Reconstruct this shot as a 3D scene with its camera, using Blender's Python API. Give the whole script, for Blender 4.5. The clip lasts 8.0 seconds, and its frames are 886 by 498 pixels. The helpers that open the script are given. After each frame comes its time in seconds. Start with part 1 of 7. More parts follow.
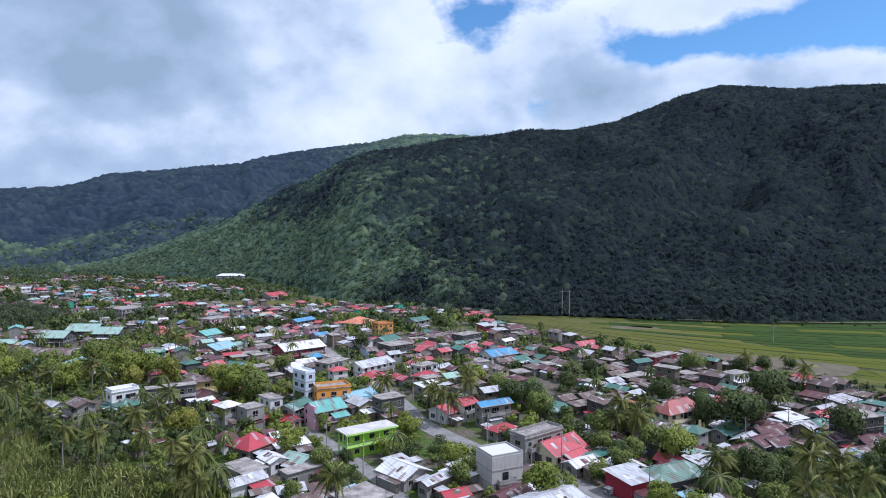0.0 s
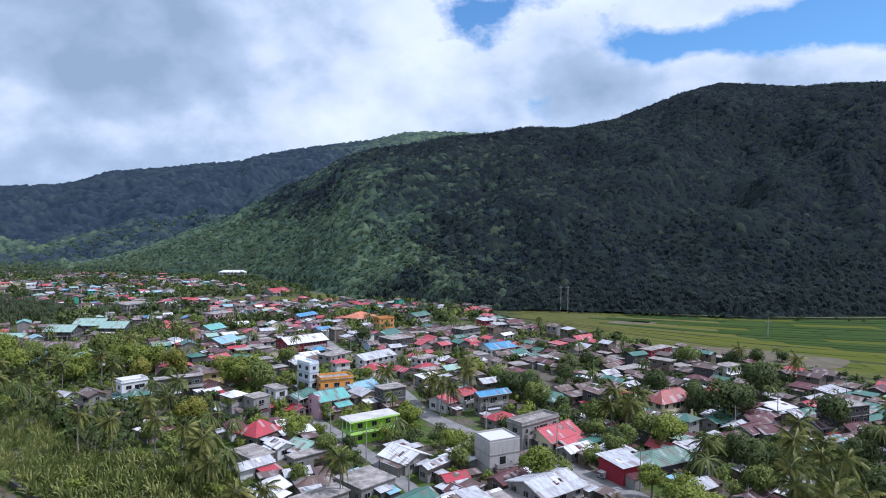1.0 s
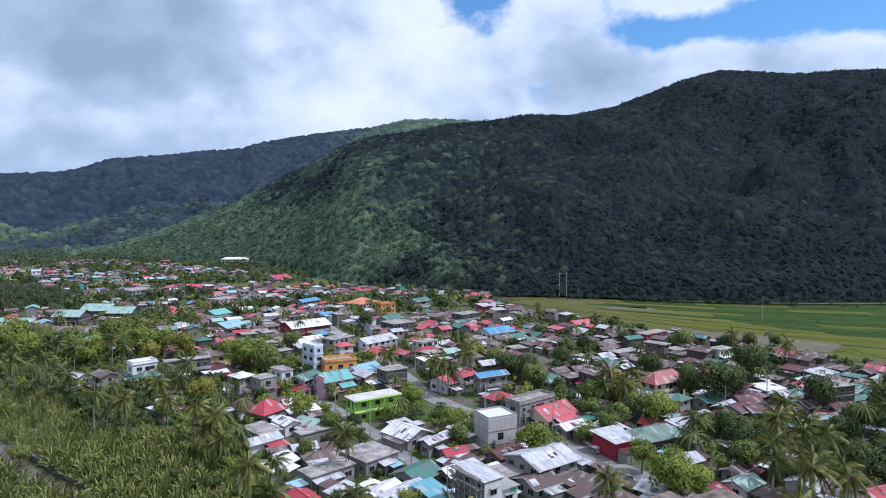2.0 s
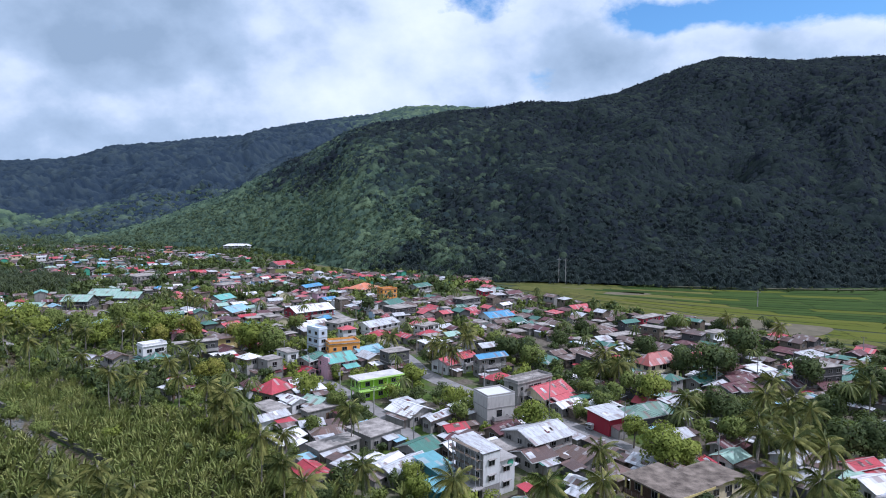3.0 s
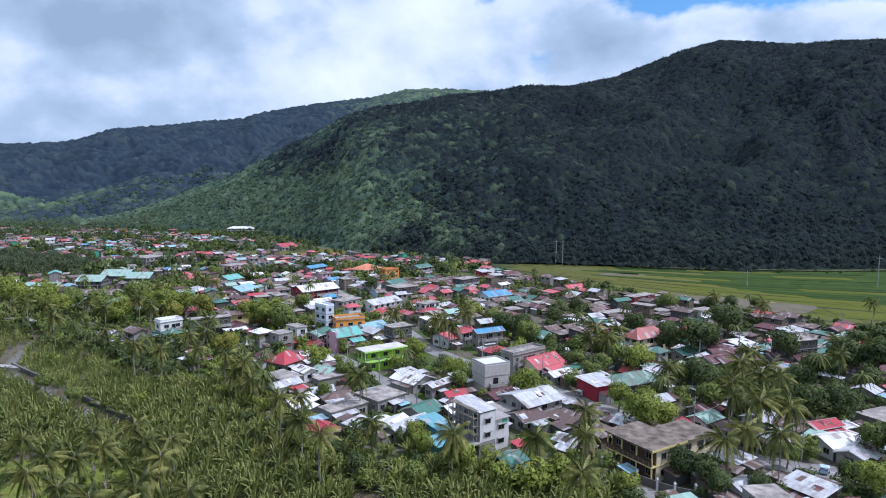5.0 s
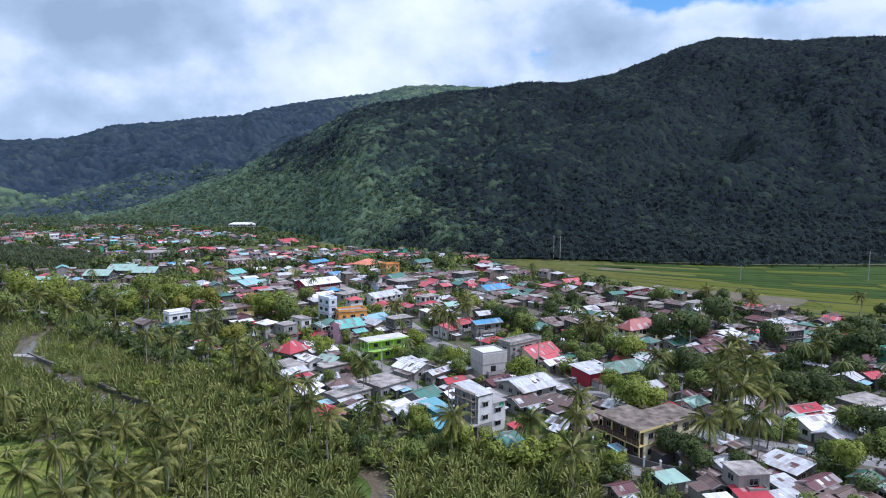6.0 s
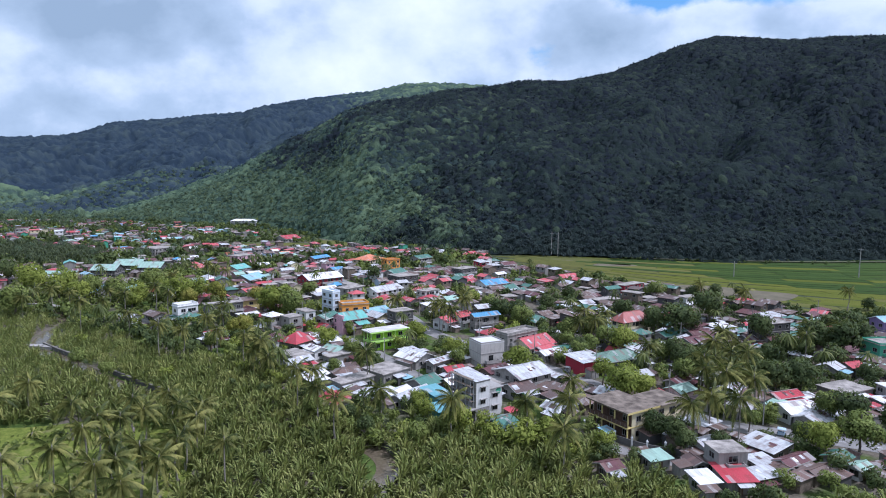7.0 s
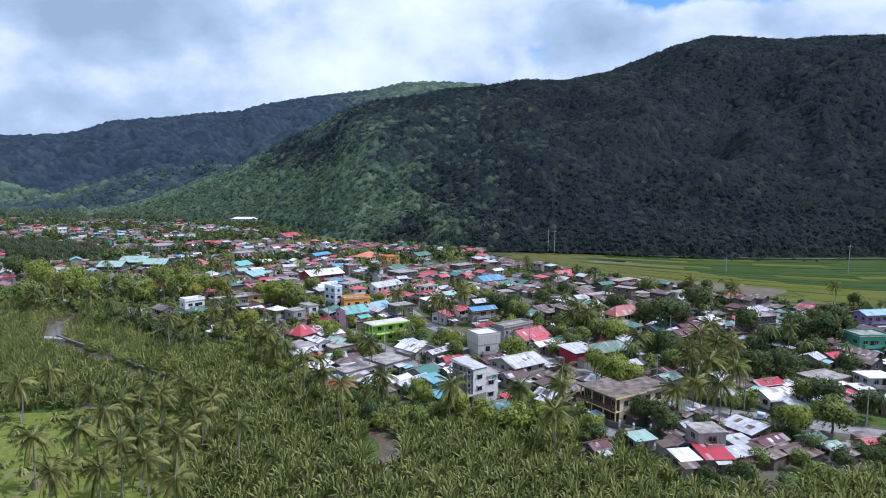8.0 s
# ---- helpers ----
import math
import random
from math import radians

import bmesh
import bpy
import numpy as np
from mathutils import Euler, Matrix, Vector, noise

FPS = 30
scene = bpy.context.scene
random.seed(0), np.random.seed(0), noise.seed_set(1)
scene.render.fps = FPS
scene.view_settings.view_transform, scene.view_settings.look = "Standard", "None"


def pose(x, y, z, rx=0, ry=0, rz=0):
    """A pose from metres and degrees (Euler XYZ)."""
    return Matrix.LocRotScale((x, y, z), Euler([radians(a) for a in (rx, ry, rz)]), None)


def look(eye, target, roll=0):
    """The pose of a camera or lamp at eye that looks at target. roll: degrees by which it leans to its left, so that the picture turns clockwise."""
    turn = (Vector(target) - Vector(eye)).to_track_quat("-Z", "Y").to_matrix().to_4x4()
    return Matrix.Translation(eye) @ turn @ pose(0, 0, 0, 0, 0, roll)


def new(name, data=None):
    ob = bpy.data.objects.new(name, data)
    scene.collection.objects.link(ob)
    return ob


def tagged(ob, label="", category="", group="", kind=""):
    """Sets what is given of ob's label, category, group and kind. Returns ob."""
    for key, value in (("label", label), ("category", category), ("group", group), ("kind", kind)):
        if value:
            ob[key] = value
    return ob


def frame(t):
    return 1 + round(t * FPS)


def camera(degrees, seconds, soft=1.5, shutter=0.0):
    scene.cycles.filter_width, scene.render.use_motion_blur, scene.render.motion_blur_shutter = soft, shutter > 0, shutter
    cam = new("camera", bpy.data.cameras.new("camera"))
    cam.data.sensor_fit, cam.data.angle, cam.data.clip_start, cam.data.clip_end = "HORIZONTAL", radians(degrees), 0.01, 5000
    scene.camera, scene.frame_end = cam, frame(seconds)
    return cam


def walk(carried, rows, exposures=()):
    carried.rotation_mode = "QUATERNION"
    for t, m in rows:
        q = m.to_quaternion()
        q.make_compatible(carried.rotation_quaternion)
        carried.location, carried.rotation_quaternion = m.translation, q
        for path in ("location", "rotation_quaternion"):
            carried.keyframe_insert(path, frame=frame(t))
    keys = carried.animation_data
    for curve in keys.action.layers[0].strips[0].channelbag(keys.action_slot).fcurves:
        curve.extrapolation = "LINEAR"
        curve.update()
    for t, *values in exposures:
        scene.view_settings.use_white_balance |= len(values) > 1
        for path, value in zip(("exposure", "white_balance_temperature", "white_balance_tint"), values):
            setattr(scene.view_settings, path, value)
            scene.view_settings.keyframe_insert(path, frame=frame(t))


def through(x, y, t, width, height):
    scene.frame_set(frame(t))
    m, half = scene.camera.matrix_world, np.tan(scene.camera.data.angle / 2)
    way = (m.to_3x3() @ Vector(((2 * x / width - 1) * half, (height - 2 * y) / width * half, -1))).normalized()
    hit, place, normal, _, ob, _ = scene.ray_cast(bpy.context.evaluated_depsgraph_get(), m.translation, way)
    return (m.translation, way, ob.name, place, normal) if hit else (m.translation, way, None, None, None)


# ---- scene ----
cam = camera(70.3, 8.0, soft=1.0)
PATH = [
    (0, (-0.036, -0.896, 57.77), (-0.076, 1.103, 57.721), 0.6),
    (0.5, (0.101, -3.852, 57.47), (0.061, -1.853, 57.416), 0.6),
    (1, (0.202, -6.78, 57.03), (0.161, -4.781, 56.973), 0.6),
    (1.5, (0.221, -9.765, 56.81), (0.18, -7.766, 56.736), 0.6),
    (3, (0.287, -18.425, 56.351), (0.244, -16.43, 56.214), 0.6),
    (3.5, (0.193, -21.314, 56.295), (0.15, -19.32, 56.142), 0.6),
    (4, (0.207, -24.227, 56.3), (0.164, -22.234, 56.132), 0.6),
    (4.5, (0.332, -27.29, 56.324), (0.289, -25.299, 56.144), 0.6),
    (6, (0.384, -38.213, 56.196), (0.344, -36.224, 55.995), 0.6),
    (6.5, (0.428, -42.149, 56.109), (0.389, -40.16, 55.905), 0.6),
    (7, (0.349, -46.239, 56.07), (0.311, -44.25, 55.861), 0.7),
    (7.5, (0.31, -50.331, 56.084), (0.275, -48.343, 55.871), 0.7),
    (8, (0.415, -54.741, 56.092), (0.382, -52.753, 55.878), 0.7),
]
walk(cam, [(t, look(eye, target, roll)) for t, eye, target, roll in PATH], [(0, 0.18, 5440, 22), (3.5, 0.22, 5420, 22), (8, 0.28, 5400, 22)])

# ---- world, sun ----
SUN_EL, SUN_AZ = radians(58), radians(94)       # azimuth from +y towards +x
TO_SUN = Vector((math.sin(SUN_AZ) * math.cos(SUN_EL), math.cos(SUN_AZ) * math.cos(SUN_EL), math.sin(SUN_EL)))
sun = new("sun", bpy.data.lights.new("sun", "SUN"))
sun.data.energy, sun.data.angle, sun.data.color = 3.2, radians(0.5), (1.0, 0.96, 0.9)
sun.matrix_world = look(TO_SUN * 900, (0, 0, 0))


class Nodes:
    """A short way to write node trees."""

    def __init__(self, tree):
        self.tree = tree
        tree.nodes.clear()

    def add(self, kind, props=None, **inputs):
        n = self.tree.nodes.new(kind)
        for k, v in (props or {}).items():
            setattr(n, k, v)
        for k, v in inputs.items():
            self.put(n, k.replace("_", " "), v)
        return n

    def put(self, n, key, v):
        sock = n.inputs[int(key[1:])] if key[0] == "i" and key[1:].isdigit() else n.inputs[key]
        if isinstance(v, bpy.types.NodeSocket):
            self.tree.links.new(v, sock)
        else:
            sock.default_value = v

    def math(self, op, a, b=0.0, c=0.0):
        return self.add("ShaderNodeMath", {"operation": op}, i0=a, i1=b, i2=c).outputs[0]

    def noise(self, vec, scale, detail=4.0, rough=0.55):
        return self.add("ShaderNodeTexNoise", None, Vector=vec, Scale=scale, Detail=detail, Roughness=rough).outputs[0]

    def ramp(self, fac, stops, interp="LINEAR"):
        r = self.add("ShaderNodeValToRGB", None, Fac=fac)
        cr = r.color_ramp
        cr.interpolation = interp
        while len(cr.elements) < len(stops):
            cr.elements.new(0.5)
        for e, (p, c) in zip(cr.elements, stops):
            e.position = p
            e.color = (*c, 1) if not isinstance(c, float) else (c, c, c, 1)
        return r.outputs[0]

    def mix(self, fac, a, b, blend="MIX"):
        n = self.add("ShaderNodeMix", {"data_type": "RGBA", "blend_type": blend})
        self.put(n, "i0", fac)
        for i, v in ((6, a), (7, b)):
            if isinstance(v, bpy.types.NodeSocket):
                self.tree.links.new(v, n.inputs[i])
            else:
                n.inputs[i].default_value = (*v[:3], 1)
        return n.outputs[2]


def make_world():
    w = bpy.data.worlds.new("sky")
    scene.world = w
    w.use_nodes = True
    n = Nodes(w.node_tree)
    sky = n.add("ShaderNodeTexSky", {"sky_type": "NISHITA", "sun_disc": False, "sun_elevation": SUN_EL, "sun_rotation": SUN_AZ,
                                     "air_density": 1.0, "dust_density": 0.6}).outputs[0]
    sky = n.mix(1.0, sky, (0.075, 0.110, 0.118), "MULTIPLY")
    way = n.add("ShaderNodeTexCoord").outputs["Generated"]
    sep = n.add("ShaderNodeSeparateXYZ", None, Vector=way)
    # cloud deck: directions laid out on a high flat layer, so that clouds flatten towards the horizon
    h = n.math("ADD", n.math("MAXIMUM", sep.outputs[2], 0.0), 0.9)
    flat = n.add("ShaderNodeCombineXYZ", None, X=n.math("DIVIDE", sep.outputs[0], h), Y=n.math("DIVIDE", sep.outputs[1], h), Z=n.math("MULTIPLY", sep.outputs[2], 0.8)).outputs[0]
    big = n.noise(flat, 7.5, 9.0, 0.6)
    # clear gaps among the clouds
    gap = None
    for az, el, wide, tall, amount in ((2.2, 19.3, 0.075, 0.040, 0.42), (19.0, 15.6, 0.12, 0.030, 0.42), (30.5, 16.2, 0.13, 0.040, 0.34), (12.0, 24.0, 0.10, 0.05, 0.2), (40.0, 20.5, 0.12, 0.08, 0.25)):
        a, e = radians(az), radians(el)
        mid = Vector((math.sin(a) * math.cos(e), math.cos(a) * math.cos(e), math.sin(e)))
        d = n.add("ShaderNodeVectorMath", {"operation": "SUBTRACT"}, i0=way, i1=mid).outputs[0]
        d = n.add("ShaderNodeVectorMath", {"operation": "MULTIPLY"}, i0=d, i1=(1 / wide, 1 / wide, 1 / tall)).outputs[0]
        r = n.add("ShaderNodeVectorMath", {"operation": "LENGTH"}, i0=d).outputs["Value"]
        g = n.math("MULTIPLY", n.math("POWER", 2.718, n.math("MULTIPLY", n.math("MULTIPLY", r, r), -1.0)), amount)
        gap = g if gap is None else n.math("ADD", gap, g)
    cover = n.math("SUBTRACT", n.math("ADD", n.math("MULTIPLY", n.math("SUBTRACT", big, 0.5), 1.0), 0.72), gap)
    mask = n.ramp(cover, [(0.42, 0.0), (0.56, 1.0)])
    moved = n.add("ShaderNodeMapping", None, Vector=flat, Location=(5.2, 0.6, 2.4), Scale=(1.0, 1.0, 1.0)).outputs[0]
    body = n.math("ADD", n.math("MULTIPLY", n.noise(moved, 3.0, 3.0, 0.5), 0.6), n.math("MULTIPLY", n.noise(moved, 8.0, 9.0, 0.56), 0.4))
    side = n.math("MULTIPLY", sep.outputs[0], 0.12)
    low = n.math("MULTIPLY", n.math("SUBTRACT", 0.30, sep.outputs[2]), -0.12)
    shade = n.math("ADD", n.math("ADD", n.math("ADD", body, side), low), n.math("MULTIPLY", gap, 0.30))
    cloud = n.ramp(shade, [(0.33, (0.300, 0.392, 0.450)), (0.43, (0.428, 0.530, 0.588)), (0.50, (0.622, 0.700, 0.728)), (0.60, (0.795, 0.845, 0.848))])
    col = n.mix(mask, sky, cloud)
    bg = n.add("ShaderNodeBackground", None, Color=col, Strength=1.0)
    out = n.add("ShaderNodeOutputWorld", None, Surface=bg.outputs[0])


make_world()

# ---- materials ----


def material(name, build, bump=None):
    m = bpy.data.materials.new(name)
    m.use_nodes = True
    n = Nodes(m.node_tree)
    shader = build(n)
    n.add("ShaderNodeOutputMaterial", None, Surface=shader)
    return m


def position(n):
    return n.add("ShaderNodeNewGeometry").outputs["Position"]


def principled(n, color, rough=0.8, metal=0.0, bump=None, strength=0.3, distance=0.05, spec=0.3):
    b = n.add("ShaderNodeBsdfPrincipled", None, Base_Color=color if isinstance(color, bpy.types.NodeSocket) else (*color, 1), Roughness=rough, Metallic=metal)
    n.put(b, "Specular IOR Level", spec)
    if bump is not None:
        k = n.add("ShaderNodeBump", None, Height=bump, Strength=strength, Distance=distance)
        n.put(b, "Normal", k.outputs[0])
    return b.outputs[0]


def foliage(name, dark, mid, light, patch=0.12, through=0.3, rough=0.6):
    """Leaves: hue by clump and by leaf, light partly passing through."""
    def build(n):
        p = position(n)
        geo = n.add("ShaderNodeNewGeometry").outputs["Random Per Island"]
        rnd = n.add("ShaderNodeObjectInfo").outputs["Random"]
        f = n.math("ADD", n.math("MULTIPLY", n.noise(p, patch, 3.0), 0.75), n.math("MULTIPLY", geo, 0.28))
        f = n.math("ADD", f, n.math("MULTIPLY", rnd, 0.14))
        col = n.ramp(f, [(0.28, dark), (0.52, mid), (0.82, light)])
        a = principled(n, col, rough, spec=0.1 if rough < 0.8 else 0.05)
        b = n.add("ShaderNodeBsdfTranslucent", None, Color=n.mix(0.35, col, (0.22, 0.28, 0.04), "MIX") if rough < 0.8 else col)
        return n.add("ShaderNodeMixShader", None, i0=through, i1=a, i2=b.outputs[0]).outputs[0]
    return material(name, build)


def ground_mix(n):
    p = position(n)
    a = n.noise(p, 0.06, 5.0)
    b = n.noise(p, 0.9, 6.0, 0.65)
    soil = n.ramp(b, [(0.3, (0.065, 0.055, 0.042)), (0.7, (0.165, 0.145, 0.115))])
    grass = n.ramp(b, [(0.3, (0.03, 0.055, 0.012)), (0.7, (0.09, 0.13, 0.03))])
    col = n.mix(n.ramp(a, [(0.44, 0.0), (0.55, 1.0)]), grass, soil)
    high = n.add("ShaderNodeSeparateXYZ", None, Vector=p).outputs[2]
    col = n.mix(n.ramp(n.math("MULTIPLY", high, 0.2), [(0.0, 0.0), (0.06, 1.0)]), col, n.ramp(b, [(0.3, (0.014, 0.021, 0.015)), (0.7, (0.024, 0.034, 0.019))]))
    return principled(n, col, 0.95, bump=b, strength=0.5, distance=0.1, spec=0.1)


M_GROUND = material("soil_and_grass", ground_mix)
# Lighter, bluer palm leaves: sunlight and distance haze put into the colour.
M_GROVE = foliage("lit_hazy_grove_leaves", (0.050, 0.074, 0.050), (0.088, 0.124, 0.072), (0.140, 0.182, 0.094), 0.03, 0.42, 0.9)
M_NIPA = foliage("nipa_leaves", (0.074, 0.102, 0.029), (0.200, 0.246, 0.070), (0.430, 0.432, 0.148), 0.22, 0.36, 0.5)
M_PALM = foliage("palm_leaves", (0.018, 0.028, 0.010), (0.068, 0.087, 0.026), (0.34, 0.325, 0.100), 0.6, 0.30, 0.45)


def mesh_from(name, verts, quads, mat):
    """A mesh from arrays of corners and four-sided or three-sided faces."""
    me = bpy.data.meshes.new(name)
    quads = np.asarray(quads, np.int32)
    k = quads.shape[1]
    me.vertices.add(len(verts))
    me.vertices.foreach_set("co", np.asarray(verts, np.float32).ravel())
    me.loops.add(quads.size)
    me.loops.foreach_set("vertex_index", quads.ravel())
    me.polygons.add(len(quads))
    me.polygons.foreach_set("loop_start", np.arange(len(quads), dtype=np.int32) * k)
    me.update(calc_edges=True)
    me.materials.append(mat)
    return me


# ---- the land: a plain, a dark mountain over the fields and a far ridge ----
EYE0 = np.array((0.35, -46.0))


def curve(x, pairs):
    a = sorted(pairs)
    return np.interp(x, [p[0] for p in a], [p[1] for p in a])


_lattice = np.random.RandomState(7).rand(256, 256)


def soft_noise(x, y):
    xi, yi = np.floor(x).astype(int), np.floor(y).astype(int)
    u, v = x - xi, y - yi
    u, v = u * u * (3 - 2 * u), v * v * (3 - 2 * v)
    g = lambda i, j: _lattice[(xi + i) % 256, (yi + j) % 256]
    return (g(0, 0) * (1 - u) + g(1, 0) * u) * (1 - v) + (g(0, 1) * (1 - u) + g(1, 1) * u) * v


def fractal(x, y, octaves=4):
    s, amp, k = 0.0, 0.5, 1.0
    for i in range(octaves):
        s = s + amp * (soft_noise(x * k + 13.7 * i, y * k + 5.1 * i) - 0.5)
        amp, k = amp * 0.5, k * 2.03
    return s


NEAR_BASE = [(-34, 960), (-30, 930), (-24, 870), (-18.6, 815), (-15, 730), (-12, 640), (-8.5, 570), (3.4, 503), (14.8, 501), (24, 516), (34, 607), (60, 700)]
NEAR_CREST = [(-34, 1010), (-30, 1000), (-24, 1000), (-18, 990), (-12.4, 960), (-3.5, 940), (6, 985), (13.3, 1070), (21.6, 1190), (33, 1290), (60, 1290)]
NEAR_ANGLE = [(-33, -3.4), (-31, -3.35), (-29.6, -3.1), (-27.2, -2.45), (-24.6, -1.5), (-21.9, -0.3), (-20.3, 0.2), (-18.6, 1.0), (-16.5, 2.2), (-14.4, 3.45), (-13.0, 4.0), (-11.7, 4.8), (-9.5, 6.0), (-7.5, 6.65), (-5.6, 6.95), (-3.1, 7.4), (-1.3, 7.8), (3.0, 8.2), (6.0, 8.7), (9.5, 8.55), (13.3, 9.2), (16.5, 10.33), (18.7, 11.13), (21.6, 11.73), (24.6, 11.38), (27.0, 10.98), (30.0, 10.98), (33.1, 10.73), (42, 9.28), (60, 3.78), (75, -2.72)]
MID_BASE = [(-40, 1060), (-33, 1000), (-27, 950), (-20, 870), (-14, 820), (0, 800)]
MID_CREST = [(-40, 1300), (-20, 1280), (-10, 1250)]
MID_ANGLE = [(-42, -3.0), (-36.3, -2.6), (-34.6, -2.1), (-33, -1.8), (-30.7, -1.15), (-27.9, -0.3), (-25.8, 0.55), (-24.5, 0.65), (-22.4, 0.1), (-20.1, 0.2), (-17, 1.0), (-12, 0.5), (-5, -2.6)]
FAR_BASE = [(-75, 1100), (-36, 1090), (-27, 1040), (-20, 900), (-12, 900), (10, 1000)]
FAR_CREST = [(-75, 2300), (-36, 2250), (-18, 2100), (-4.5, 2000), (5, 2000)]
FAR_ANGLE = [(-80, -1.35), (-58, 1.25), (-36.0, 2.7), (-31.7, 3.05), (-30.1, 3.6), (-28.6, 4.2), (-25.2, 4.65), (-21.8, 5.2), (-18.5, 5.55), (-17.7, 5.95), (-14.0, 6.75), (-9.3, 7.5), (-7.5, 7.75), (-4.5, 8.45), (-1.3, 8.55), (2.5, 8.35), (10, 7.05), (20, 3.05), (30, -1.35)]


def land_height(x, y):
    dx, dy = x - EYE0[0], y - EYE0[1]
    az, r = np.degrees(np.arctan2(dx, dy)), np.hypot(dx, dy)
    total = np.zeros_like(r)
    for base, crest, angle, bulge in ((NEAR_BASE, NEAR_CREST, NEAR_ANGLE, 1.25), (MID_BASE, MID_CREST, MID_ANGLE, 1.0), (FAR_BASE, FAR_CREST, FAR_ANGLE, 1.0)):
        rb, rc, top = curve(az, base), curve(az, crest), np.maximum(curve(az, angle), -3.4)
        peak = np.maximum(56.0 + rc * np.tan(np.radians(top)), 0.0)
        u = np.clip((r - rb) / (rc - rb), 0, 1.0)
        shape = u ** (1.0 / bulge) * 0.75 + 0.25 * (u * u * (3 - 2 * u))
        over = np.clip((r - rc) / (0.9 * rc), 0, 1)
        shape = np.where(r > rc, 1 - over * over * (3 - 2 * over), shape)
        spur = (1 - np.abs(fractal((x - 0.5 * y) / 190 + 3, (y + 0.5 * x) / 420 + 1, 3)) * 5.0) * 0.6 + fractal(x / 80, y / 80, 3) * 0.6
        swell = 4.2 * np.clip(u, 0, 1) * np.clip(1 - u, 0, 1) ** 1.3 * (r <= rc)
        total = np.maximum(total, peak * shape + (spur - 0.45) * swell * 0.5 * np.minimum(peak, 220))
    rise = np.clip((r - 560) / 400, 0, 1) * 2 * np.clip((-az - 24) / 6, 0, 1)
    return total + rise


def land():
    az = np.concatenate([np.arange(-180, -48, 4.0), np.arange(-48, 44, 0.5), np.arange(44, 180, 4.0)])
    rr = np.concatenate([np.linspace(2, 480, 30), np.arange(490, 1400, 12.0), np.arange(1400, 2420, 25.0), np.array([2500, 2800, 3200, 3800, 4900.0])])
    A, R = np.meshgrid(np.radians(az), rr)
    x, y = EYE0[0] + R * np.sin(A), EYE0[1] + R * np.cos(A)
    z = land_height(x, y)
    v = np.stack([x, y, z], -1).reshape(-1, 3)
    na, nr = len(az), len(rr)
    i, j = np.meshgrid(np.arange(nr - 1), np.arange(na), indexing="ij")
    k = (j + 1) % na
    f = np.stack([i * na + j, i * na + k, (i + 1) * na + k, (i + 1) * na + j], -1).reshape(-1, 4)[:, ::-1]
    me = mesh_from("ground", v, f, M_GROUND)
    me.shade_smooth()
    return tagged(new("ground", me), "flat valley floor of soil and grass rising into mountains", "ground", kind="structure")


land()


def dome_template(rng, segments=7):
    """A tree crown seen from afar: a lumpy dome of unit radius with a ragged skirt and a few sprays on top."""
    v, f, nn = [], [], []
    levels = [(1.02, -0.85), (1.0, 0.0), (0.68, 0.34)]
    for rad, z in levels:
        for k in range(segments):
            a = 2 * math.pi * (k + rng.uniform(-0.25, 0.25)) / segments
            q = rad * rng.uniform(0.74, 1.2)
            v.append(np.array((q * math.cos(a), q * math.sin(a), z + rng.uniform(-0.14, 0.14))))
    v.append(np.array((rng.uniform(-0.2, 0.2), rng.uniform(-0.2, 0.2), rng.uniform(0.46, 0.62))))
    for j in range(2):
        for k in range(segments):
            a, b = j * segments + k, j * segments + (k + 1) % segments
            f += [(a, b, b + segments), (a, b + segments, a + segments)]
    for k in range(segments):
        f.append((2 * segments + k, 2 * segments + (k + 1) % segments, 3 * segments))
    nn = [p * np.array((1, 1, 0.9)) + np.array((0, 0, 1.7)) for p in v]
    for c in range(12):
        d = rng.normal(size=3)
        d[2] = abs(d[2]) * 0.8 + 0.1
        d /= np.linalg.norm(d)
        p = d * np.array((1.0, 1.0, 0.62))
        t = np.cross(d, rng.normal(size=3))
        t /= np.linalg.norm(t)
        n, w = len(v), rng.uniform(0.14, 0.30)
        v += [p - t * w, p + t * w, p + d * w * 0.7 + t * rng.uniform(-0.2, 0.2) + np.cross(d, t) * w]
        f.append((n, n + 1, n + 2))
        nn += [d * 0.7 + np.array((0, 0, 1.5))] * 3
    nn = np.array(nn) + rng.normal(size=(len(nn), 3)) * 0.2
    return np.array(v), np.array(f), nn / np.linalg.norm(nn, axis=1)[:, None]


